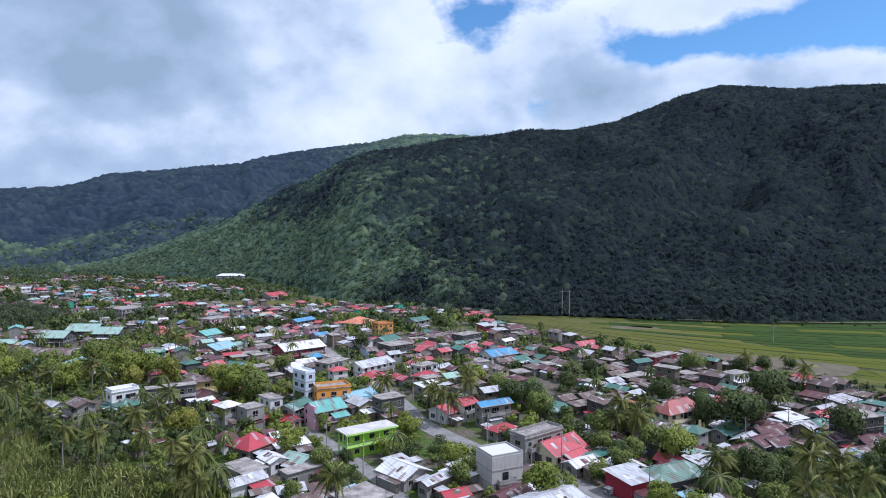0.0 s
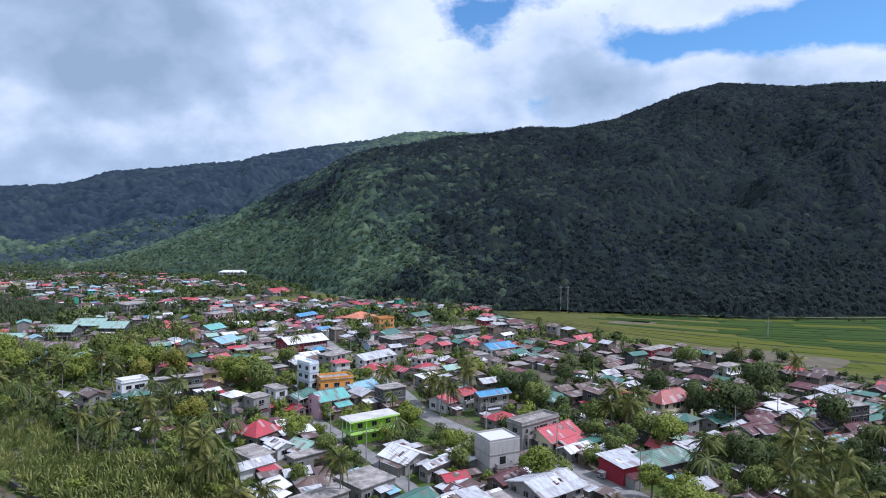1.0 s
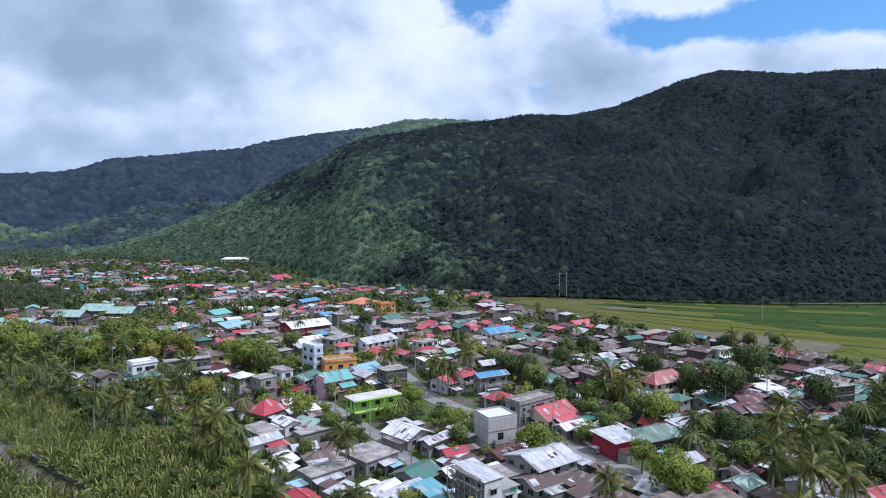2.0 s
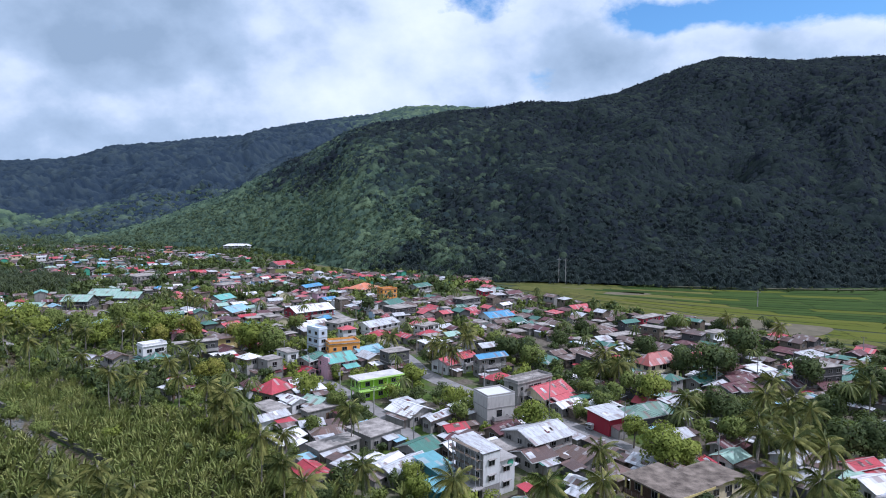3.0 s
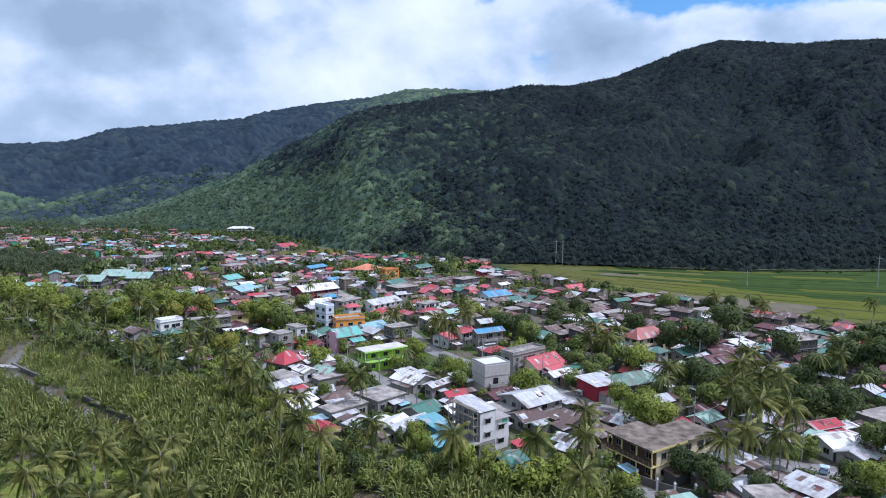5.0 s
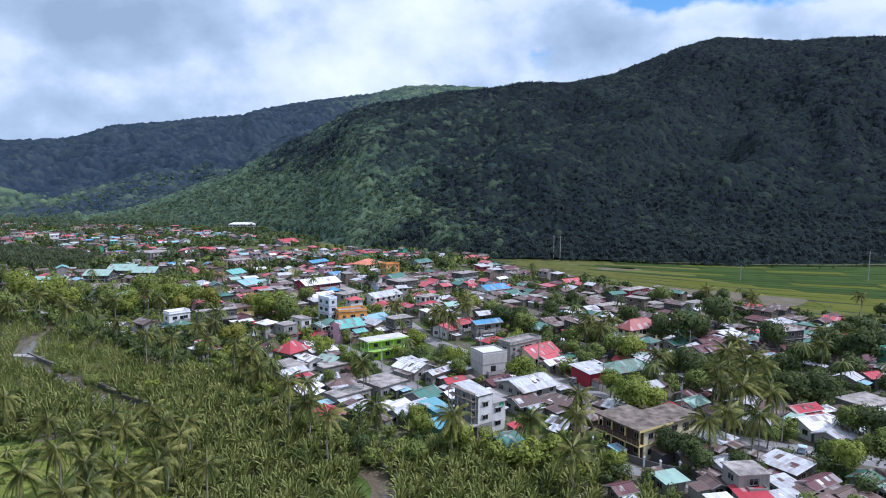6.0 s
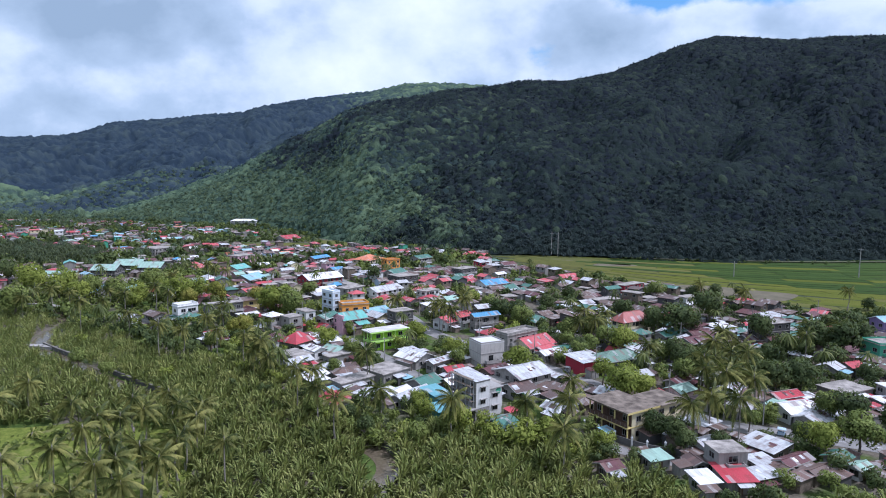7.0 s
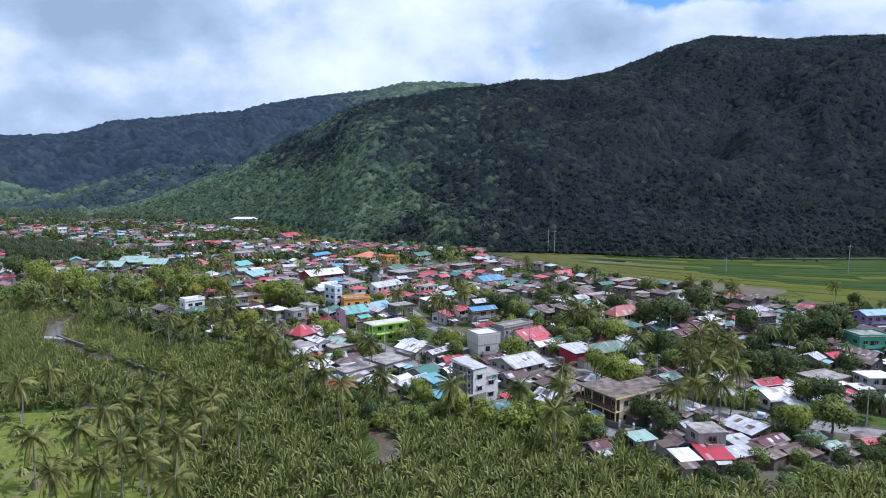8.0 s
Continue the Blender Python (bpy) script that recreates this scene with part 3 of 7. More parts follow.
M_PALE_SLAB = mottled("sunbleached_slab", (0.34, 0.33, 0.31), (0.62, 0.60, 0.57), 0.3)
M_DARK_CONCRETE = mottled("sooty_concrete", (0.06, 0.058, 0.055), (0.16, 0.155, 0.15), 0.5)


def meadow_mix(n):
    p = position(n)
    big, mid, small = n.noise(p, 0.11, 4.0), n.noise(p, 0.5, 5.0, 0.65), n.noise(p, 2.6, 4.0, 0.7)
    grass = n.ramp(n.math("ADD", n.math("MULTIPLY", mid, 0.6), n.math("MULTIPLY", small, 0.4)), [(0.33, (0.060, 0.085, 0.016)), (0.52, (0.140, 0.170, 0.034)), (0.70, (0.240, 0.252, 0.060))])
    bare = n.ramp(n.math("ADD", n.math("MULTIPLY", big, 0.6), n.math("MULTIPLY", mid, 0.4)), [(0.53, 0.0), (0.63, 0.8)])
    return principled(n, n.mix(bare, grass, (0.17, 0.145, 0.085)), 0.95, bump=small, strength=1.0, distance=0.2, spec=0.05)


M_MEADOW = material("meadow_grass", meadow_mix)
M_MUD = mottled("bare_mud", (0.080, 0.072, 0.046), (0.150, 0.130, 0.088), 0.12)
M_LINE = mottled("worn_white_paint", (0.45, 0.45, 0.44), (0.75, 0.75, 0.73), 2.0)


def water(n):
    p = position(n)
    w = n.noise(p, 1.5, 4.0)
    return principled(n, n.ramp(w, [(0.3, (0.085, 0.068, 0.045)), (0.7, (0.14, 0.115, 0.08))]), 0.12, bump=w, strength=0.06, spec=0.5)


M_WATER = material("muddy_water", water)
M_COPING = mottled("mossy_coping", (0.085, 0.078, 0.068), (0.22, 0.205, 0.18), 0.8)

tagged(new("water", ribbon("water", STREAM, 0, 2.2, 0.04, M_WATER)), "muddy brown stream between nipa palms", "stream", kind="structure")
for side_wall, bit in ((-3.0, [(-181, 222), (-170, 213), (-158, 199), (-147, 186)]), (2.8, [(-176, 224), (-164, 210), (-151, 192)]), (-3.0, [(-139, 155.3), (-129, 147.8), (-118, 140.3)]),
                       (-3.0, [(-105, 130.3), (-90, 119.3), (-74, 108.3)]), (-3.0, [(-34, 93), (-20, 84), (-13, 75), (-13, 66)])):
    tagged(new("stream_wall", ribbon("stream_wall", bit, side_wall, 0.3, 0.0, M_DARK_CONCRETE, 1.2)), "dark weathered concrete flood wall along the stream", "wall", kind="structure")
    tagged(new("wall_coping", ribbon("wall_coping", bit, side_wall, 0.36, 1.204, M_COPING, 0.12)), "grey stained concrete coping on the flood wall", "wall", kind="structure")
sheet_dam = ribbon("weir", [(-143, 155.5), (-138, 155), (-130, 154)], 0, 1.3, 0.06, M_CONCRETE, 0.9)
tagged(new("weir", sheet_dam), "pale concrete weir across the muddy stream", "weir", kind="structure")
tagged(new("footbridge", ribbon("footbridge", [(-186, 219), (-178, 219.5), (-168, 215)], 0, 1.2, 1.35, M_CONCRETE, 0.35)), "short pale concrete footbridge over the stream", "bridge", kind="structure")
tagged(new("road", ribbon("road", ROAD, 0, 3.3, 0.05, M_ROAD)), "worn grey concrete main road through the town", "road", kind="structure")
tagged(new("road", ribbon("side_street", STREET, 0, 1.9, 0.05, M_ROAD)), "narrow grey concrete side street", "road", kind="structure")
dash = smooth_line(ROAD, 6)
for i in range(0, 42, 2):
    part_line = ribbon("lane_line", [tuple(dash[i]), tuple((dash[i] * 0.45 + dash[i + 1] * 0.55))], 0, 0.07, 0.056, M_LINE)
    tagged(new("lane_line", part_line), "worn white lane line on the road", "road marking", kind="structure")


def sheet(name, poly, z, mat, label, category):
    bm = bmesh.new()
    f = bm.faces.new([bm.verts.new((x, y, z)) for x, y in poly])
    bmesh.ops.triangulate(bm, faces=[f])
    bmesh.ops.recalc_face_normals(bm, faces=bm.faces)
    me = bpy.data.meshes.new(name)
    bm.to_mesh(me)
    bm.free()
    me.materials.append(mat)
    return tagged(new(name, me), label, category, kind="structure")


sheet("meadow", [tuple(q) for q in smooth_line(MEADOW + MEADOW[:1], 5)[:-1]], 0.03, M_MEADOW, "bright green grass meadow under coconut palms", "meadow")


def rice(name, a, b, c):
    def build(n):
        p = position(n)
        rnd = n.add("ShaderNodeObjectInfo").outputs["Random"]
        big, small = n.noise(p, 0.06, 6.0, 0.7), n.noise(p, 1.2, 4.0, 0.7)
        f = n.math("ADD", n.math("ADD", n.math("MULTIPLY", rnd, 0.34), n.math("MULTIPLY", big, 0.58)), n.math("MULTIPLY", small, 0.18))
        return principled(n, n.ramp(f, [(0.2, a), (0.55, b), (0.9, c)]), 0.9, bump=small, strength=0.6, distance=0.15, spec=0.1)
    return material(name, build)


M_RICE = rice("green_rice", (0.023, 0.045, 0.009), (0.033, 0.061, 0.011), (0.050, 0.078, 0.015))
M_RICE_LIGHT = rice("light_rice", (0.062, 0.080, 0.010), (0.084, 0.098, 0.013), (0.115, 0.114, 0.020))
M_RICE_RIPE = rice("ripening_rice", (0.070, 0.082, 0.020), (0.095, 0.100, 0.026), (0.130, 0.120, 0.036))
M_BUND = mottled("grassy_bund", (0.022, 0.034, 0.014), (0.060, 0.072, 0.030), 0.4)


def rice_fields():
    """Paddies in long strips along the foot of the mountain, with grassy bunds between them."""
    rng = random.Random(5)
    town = lambda x: float(np.interp(x, [p[0] for p in FIELD_EDGE], [p[1] for p in FIELD_EDGE]))
    foot = lambda x: float(np.interp(x, [-30, 30, 85, 125, 165, 205, 265, 345, 460], [468, 458, 450, 444, 439, 435, 435, 448, 498]))
    rows = 24
    for k in range(rows):
        x = 31.0 + rng.uniform(0, 25)
        u0, u1 = (k / rows) ** 1.1, ((k + 1) / rows) ** 1.1
        while x < 430:
            w = rng.uniform(20, 66)
            quad = []
            for xx, u in ((x, u0), (x + w, u0), (x + w, u1), (x, u1)):
                lo = town(xx) - 2
                hi = max(foot(xx), lo)
                quad.append((xx + 5 * math.sin(u * 9), lo + (hi - lo) * (u + 0.016 * math.sin(xx / 23) * math.sin(math.pi * u))))
            if quad[3][1] - quad[0][1] > 2 or quad[2][1] - quad[1][1] > 2:
                mid = x + w / 2
                if mid < 118 + 40 * math.sin(k * 1.7) or k <= 2:
                    mat, word = M_RICE_RIPE, "yellow-brown ripening rice paddy"
                elif k + 2.5 * math.sin(mid / 31) <= 10:
                    mat, word = (M_RICE_RIPE, "yellow-brown ripening rice paddy") if rng.random() < 0.3 else (M_RICE_LIGHT, "light yellow-green rice paddy")
                else:
                    mat, word = (M_RICE_LIGHT, "light yellow-green rice paddy") if rng.random() < 0.08 else (M_RICE, "deep green rice paddy")
                gap = rng.choice((0.3, 0.6, 1.1)) if mat == M_RICE else rng.choice((0.1, 0.15, 0.4))
                small = [(quad[0][0] + 0.3, quad[0][1] + gap), (quad[1][0] - 0.3, quad[1][1] + gap), (quad[2][0] - 0.3, quad[2][1] - 0.1), (quad[3][0] + 0.3, quad[3][1] - 0.1)]
                sheet("rice_field", small, 0.12 + 0.008 * k + 0.004 * (len(bpy.data.objects) % 2), mat, word, "rice field")
            x += w
    poly = [(28, 462)] + [(x, foot(x) + 34) for x in range(60, 451, 30)] + [(450, 140), (300, 185), (192, 218), (165, 231), (150, 251), (132, 268), (116, 294), (98, 312), (73, 338), (50, 368), (30, 398)]
    sheet("bund", poly, 0.05, M_BUND, "dark grassy bunds between the paddies", "bund")
    for spot in ([(112, 304), (128, 309), (147, 305), (166, 292), (179, 283), (173, 272), (160, 262), (144, 268), (130, 282)], [(60, 436), (76, 420), (92, 414), (104, 420), (98, 432), (80, 440)], [(96, 390), (110, 386), (128, 392), (120, 400), (102, 400)]):
        sheet("bare_field", [tuple(q) for q in smooth_line(spot + spot[:1], 4)[:-1]], 0.26, M_MUD, "bare harvested muddy patch in the rice fields", "bare field")
    bank = [(x, foot(x) - 13) for x in range(150, 431, 20)]
    tagged(new("embankment", ribbon("embankment", bank, 0, 2.2, 0.0, M_BUND, 1.3)), "low grassy embankment along the far paddies", "embankment", kind="structure")
    tagged(new("road", ribbon("field_road", bank, 0, 1.0, 1.31, M_MUD)), "narrow pale field road on the embankment", "road", kind="structure")


rice_fields()
for poly in ([(-215, 462), (-175, 462), (-130, 486), (-118, 508), (-150, 522), (-205, 500)], [(-128, 522), (-92, 500), (-76, 512), (-92, 548), (-128, 548)], [(-395, 640), (-372, 636), (-364, 660), (-390, 668)]):
    poly = [(px_, py_) for px_, py_ in poly]
    sheet("rice_field", poly, 0.15, M_RICE_RIPE, "small yellow-green paddy among trees", "rice field")


def nipa_field():
    rng = np.random.RandomState(21)
    t = [nipa_template(rng) for _ in range(7)]
    x, y = np.meshgrid(np.arange(-225, 125, 2.05), np.arange(34, 228, 2.05))
    x, y = x.ravel() + rng.uniform(-1.2, 1.2, x.size), y.ravel() + rng.uniform(-1.2, 1.2, x.size)
    edge = np.interp(x, [p[0] for p in NIPA_EDGE], [p[1] for p in NIPA_EDGE])
    close = np.clip((x + 70) / 15, 0, 1) * np.clip((38 - x) / 6, 0, 1) + np.clip((-95 - x) / 20, 0, 1) * 0.8
    ok = (y < edge + rng.uniform(-3, 1, x.size) + rng.uniform(6, 19, x.size) * close) & (away(x, y, STREAM) > np.where((np.hypot(x + 13, y - 71) < 9) | (np.hypot(x + 140, y - 165) < 22), 3.0, np.where((x < -72) & (x > -160), 2.7, 0.4))) & ~inside(x, y, MEADOW)
    ok &= (np.abs(x) < (y + 65) * 0.78) & ~((y > 165) & (rng.uniform(0, 1, x.size) < 0.35))
    for px, py, yaw, w, d in RECTS:
        if py < 240:
            c, q = math.cos(radians(yaw)), math.sin(radians(yaw))
            u, v = (x - px) * c + (y - py) * q, (y - py) * c - (x - px) * q
            ok &= (np.abs(u) > w / 2 + 2.6) | (np.abs(v) > d / 2 + 2.6)
    x, y = x[ok], y[ok]
    k = len(x)
    rows = np.stack([x, y, np.zeros(k), rng.uniform(0.7, 1.05, k), rng.uniform(0.85, 1.25, k), rng.uniform(0, 6.28, k)], -1)
    far = np.hypot(x, y + 30) > 185
    scatter("nipa_palms", [nipa_template(rng, 9, 6) for _ in range(5)], rows[far], M_NIPA, "distant thicket of arching green nipa palm fronds", "nipa palms")
    scatter("nipa_palms", t, rows[~far], M_NIPA, "dense thicket of arching green nipa palm fronds", "nipa palms")


# ---- houses ----


def part(name, me, parent, m=None, label=""):
    ob = new(name, me)
    ob.parent = parent
    if m is not None:
        ob.matrix_basis = m
    if label:
        ob["label"] = label
    return ob


def bm_mesh(name, bm, *mats):
    me = bpy.data.meshes.new(name)
    bmesh.ops.recalc_face_normals(bm, faces=bm.faces)
    bm.to_mesh(me)
    bm.free()
    for m in mats:
        me.materials.append(m)
    return me


def add_box(bm, x0, x1, y0, y1, z0, z1):
    v = [bm.verts.new(c) for c in ((x0, y0, z0), (x1, y0, z0), (x1, y1, z0), (x0, y1, z0), (x0, y0, z1), (x1, y0, z1), (x1, y1, z1), (x0, y1, z1))]
    for f in ((3, 2, 1, 0), (4, 5, 6, 7), (0, 1, 5, 4), (1, 2, 6, 5), (2, 3, 7, 6), (3, 0, 4, 7)):
        bm.faces.new([v[i] for i in f])
    return v


def box_mesh(name, mat, *boxes):
    bm = bmesh.new()
    for b in boxes:
        add_box(bm, *b)
    return bm_mesh(name, bm, mat)


def paint(name, color, dirt=0.35):
    """Painted or bare plaster: streaks of damp and dust."""
    def build(n):
        p = position(n)
        rnd = n.add("ShaderNodeObjectInfo").outputs["Random"]
        stretch = n.add("ShaderNodeMapping", None, Vector=p, Scale=(1.0, 1.0, 0.22)).outputs[0]
        streak, fine = n.noise(stretch, 1.6, 5.0, 0.6), n.noise(p, 7.0, 4.0)
        f = n.math("MULTIPLY", n.ramp(streak, [(0.48, 0.0), (0.72, 1.0)]), dirt)
        base = n.mix(n.math("MULTIPLY", rnd, 0.7), color, tuple(c * 0.6 + 0.004 for c in color))
        col = n.mix(f, base, (0.10, 0.095, 0.085))
        return principled(n, col, 0.85, bump=fine, strength=0.15, distance=0.02, spec=0.25)
    return material(name, build)


def tin(name, color, rust=0.3, rough=0.42, metal=0.0):
    """Corrugated roofing sheet: ribs down the slope, rust and faded sheets."""
    def build(n):
        uv = n.add("ShaderNodeTexCoord").outputs["UV"]
        p = position(n)
        rnd = n.math("ADD", n.add("ShaderNodeObjectInfo").outputs["Random"], n.add("ShaderNodeNewGeometry").outputs["Random Per Island"])
        s = n.add("ShaderNodeSeparateXYZ", None, Vector=uv)
        ribs = n.math("SINE", n.math("MULTIPLY", s.outputs[0], 28.0))
        lane = n.math("FLOOR", n.math("MULTIPLY", s.outputs[0], 1.15))
        tier = n.math("FLOOR", n.math("MULTIPLY", s.outputs[1], 0.4))
        cell = n.add("ShaderNodeTexWhiteNoise", {"noise_dimensions": "3D"}, Vector=n.add("ShaderNodeCombineXYZ", None, X=lane, Y=tier, Z=n.math("MULTIPLY", rnd, 50.0)).outputs[0]).outputs[0]
        long = n.add("ShaderNodeMapping", None, Vector=uv, Scale=(1.0, 0.3, 1.0)).outputs[0]
        stain = n.noise(long, 1.3, 6.0, 0.65)
        base = n.mix(cell, color, tuple(c * 0.8 for c in color))
        base = n.mix(n.math("MULTIPLY", n.math("GREATER_THAN", cell, 0.91 if rust < 0.8 else 0.72), 0.5), base, (0.46, 0.46, 0.46))
        base = n.mix(n.math("MULTIPLY", n.math("LESS_THAN", cell, 0.07), 0.7), base, (0.16, 0.09, 0.075))
        base = n.mix(n.math("MULTIPLY", n.noise(p, 0.8, 3.0), 0.09), base, (0.36, 0.35, 0.34))
        f = n.math("MULTIPLY", n.ramp(n.math("ADD", stain, n.math("MULTIPLY", cell, 0.12)), [(0.52, 0.0), (0.72, 1.0)]), rust)
        col = n.mix(f, base, (0.13, 0.07, 0.045))
        r = n.math("ADD", n.math("MULTIPLY", stain, 0.3), rough - 0.12)
        return principled(n, col, r, metal, bump=ribs, strength=0.35, distance=0.03, spec=0.28)
    return material(name, build)


ROOFS = {
    "silver": tin("galvanised_sheet", (0.51, 0.53, 0.55), 0.5),
    "white": tin("pale_sheet", (0.74, 0.745, 0.745), 0.22),
    "red": tin("red_sheet", (0.42, 0.035, 0.055), 0.25),
    "pinkred": tin("faded_red_sheet", (0.50, 0.085, 0.10), 0.25),
    "maroon": tin("maroon_sheet", (0.098, 0.026, 0.034), 0.4),
    "rust": tin("rusty_sheet", (0.120, 0.082, 0.070), 0.9),
    "green": tin("green_sheet", (0.05, 0.17, 0.13), 0.25),
    "palegreen": tin("pale_green_sheet", (0.30, 0.46, 0.38), 0.25),
    "turq": tin("turquoise_blue_sheet", (0.13, 0.35, 0.40), 0.15),
    "sage": tin("dull_green_sheet", (0.135, 0.235, 0.18), 0.2),
    "brick": tin("brick_red_sheet", (0.36, 0.085, 0.07), 0.2),
    "teal": tin("turquoise_sheet", (0.14, 0.42, 0.37), 0.2),
    "blue": tin("blue_sheet", (0.07, 0.28, 0.48), 0.15),
    "cyan": tin("pale_blue_sheet", (0.26, 0.47, 0.56), 0.2),
    "orange": tin("orange_sheet", (0.62, 0.20, 0.10), 0.15),
    "brown": tin("brown_sheet", (0.092, 0.058, 0.053), 0.3),
    "concrete": M_SLAB,
}
WALLS = {
    "grey": paint("bare_cement", (0.30, 0.285, 0.265), 0.6),
    "dark": paint("dark_cement", (0.09, 0.09, 0.09), 0.5),
    "pale": paint("pale_cement", (0.46, 0.44, 0.41), 0.35),
    "white": paint("white_paint", (0.74, 0.74, 0.72), 0.3),
    "cream": paint("cream_paint", (0.68, 0.60, 0.40), 0.25),
    "yellow": paint("yellow_paint", (0.66, 0.54, 0.22), 0.2),
    "orange": paint("orange_paint", (0.75, 0.33, 0.07), 0.2),
    "pink": paint("pink_paint", (0.62, 0.38, 0.44), 0.3),
    "lime": paint("lime_paint", (0.36, 0.66, 0.04), 0.12),
    "blue": paint("pale_blue_paint", (0.50, 0.64, 0.78), 0.2),
    "turq": paint("turquoise_paint", (0.12, 0.37, 0.44), 0.2),
    "skywhite": paint("pale_sky_paint", (0.62, 0.70, 0.77), 0.18),
    "mint": paint("green_paint", (0.10, 0.42, 0.27), 0.2),
    "violet": paint("violet_paint", (0.25, 0.19, 0.36), 0.3),
    "red": paint("red_paint", (0.32, 0.03, 0.05), 0.2),
    "wood": mottled("weathered_boards", (0.09, 0.07, 0.055), (0.22, 0.18, 0.14), 1.5),
}
M_FRAME = mottled("window_frame_paint", (0.16, 0.15, 0.14), (0.42, 0.41, 0.39), 0.4)
M_DOOR = mottled("door_wood", (0.08, 0.05, 0.035), (0.18, 0.12, 0.08), 2.0)
M_METAL = mottled("grey_steel", (0.25, 0.25, 0.26), (0.40, 0.40, 0.41), 2.0, 0.5)
M_GLASS = material("dark_window_glass", lambda n: principled(n, (0.015, 0.018, 0.02), 0.15, spec=0.6))


def window_mesh(w, h, key={}):
    k = (round(w, 1), round(h, 1))
    if k not in key:
        t = 0.09
        fr = box_mesh("window_frame", M_FRAME, (-w / 2, w / 2, -0.08, 0.05, -h / 2, -h / 2 + t), (-w / 2, w / 2, -0.08, 0.05, h / 2 - t, h / 2),
                      (-w / 2, -w / 2 + t, -0.08, 0.05, -h / 2 + t, h / 2 - t), (w / 2 - t, w / 2, -0.08, 0.05, -h / 2 + t, h / 2 - t), (-0.03, 0.03, -0.07, 0.05, -h / 2 + t, h / 2 - t))
        key[k] = (fr, box_mesh("pane", M_GLASS, (-w / 2 + t, w / 2 - t, -0.03, 0.0, -h / 2 + t, h / 2 - t)), box_mesh("awning", M_CONCRETE, (-w / 2 - 0.2, w / 2 + 0.2, -0.55, 0.02, h / 2 + 0.12, h / 2 + 0.22)))
    return key[k]


def roof_mesh(kind, w, d, rise, over, mat, thick=0.07):
    """A roof whose eaves lie at z = 0, ridge along x. UVs run in metres across and down the slope."""
    bm = bmesh.new()
    X, Y = w / 2 + over, d / 2 + over
    drop = -over * rise / (d / 2) if kind in ("gable", "hip") else 0.0
    faces = []
    if kind == "gable":
        a = [(-X, -Y, drop), (X, -Y, drop), (X, 0, rise), (-X, 0, rise)]
        b = [(X, Y, drop), (-X, Y, drop), (-X, 0, rise), (X, 0, rise)]
        faces = [a, b]
    elif kind == "hip":
        k = max(0.15, X - Y)
        faces = [[(-X, -Y, drop), (X, -Y, drop), (k, 0, rise), (-k, 0, rise)], [(X, Y, drop), (-X, Y, drop), (-k, 0, rise), (k, 0, rise)],
                 [(X, -Y, drop), (X, Y, drop), (k, 0, rise)], [(-X, Y, drop), (-X, -Y, drop), (-k, 0, rise)]]
    elif kind == "shed":
        faces = [[(-X, -Y, 0), (X, -Y, 0), (X, Y, rise), (-X, Y, rise)]]
    lay = bm.loops.layers.uv.new("UVMap")
    for pts in faces:
        for dz in (thick, 0.0):
            vs = [bm.verts.new((p[0], p[1], p[2] + dz)) for p in pts]
            f = bm.faces.new(vs if dz else vs[::-1])
            e = Vector(pts[1]) - Vector(pts[0])
            e.normalize()
            nrm = e.cross(Vector(pts[2]) - Vector(pts[0])).normalized()
            g = nrm.cross(e)
            for lp in f.loops:
                q = lp.vert.co - Vector(pts[0])
                lp[lay].uv = (q.dot(e), q.dot(g))
        for p, q in zip(pts, pts[1:] + pts[:1]):
            bm.faces.new([bm.verts.new((p[0], p[1], p[2])), bm.verts.new((q[0], q[1], q[2])), bm.verts.new((q[0], q[1], q[2] + thick)), bm.verts.new((p[0], p[1], p[2] + thick))])
    me = bpy.data.meshes.new("roof")
    bm.to_mesh(me)
    bm.free()
    me.materials.append(mat)
    return me


def wall_mesh(w, d, h, kind, rise, mat):
    """Walls as a closed shell; under a gable they carry the end triangles, under a shed roof the slope."""
    bm = bmesh.new()
    x, y = w / 2, d / 2
    lo = [bm.verts.new(c) for c in ((-x, -y, 0), (x, -y, 0), (x, y, 0), (-x, y, 0))]
    back = h + (rise if kind == "shed" else 0)
    hi = [bm.verts.new(c) for c in ((-x, -y, h), (x, -y, h), (x, y, back), (-x, y, back))]
    for i in (0, 2):
        bm.faces.new([lo[i], lo[(i + 1) % 4], hi[(i + 1) % 4], hi[i]])
    if kind == "gable":
        r, l = bm.verts.new((x, 0, h + rise * 0.98)), bm.verts.new((-x, 0, h + rise * 0.98))
        bm.faces.new([lo[1], lo[2], hi[2], r, hi[1]])
        bm.faces.new([lo[3], lo[0], hi[0], l, hi[3]])
    else:
        bm.faces.new([lo[1], lo[2], hi[2], hi[1]])
        bm.faces.new([lo[3], lo[0], hi[0], hi[3]])
        bm.faces.new(hi)
    return bm_mesh("wall", bm, mat)


def sheet_mesh(mat):
    bm = bmesh.new()
    lay = bm.loops.layers.uv.new("UVMap")
    add_box(bm, -0.5, 0.5, -0.5, 0.5, -0.012, 0.012)
    for f in bm.faces:
        for lp in f.loops:
            lp[lay].uv = (lp.vert.co.x, lp.vert.co.y * 2)
    return bm_mesh("roof_sheet", bm, mat)


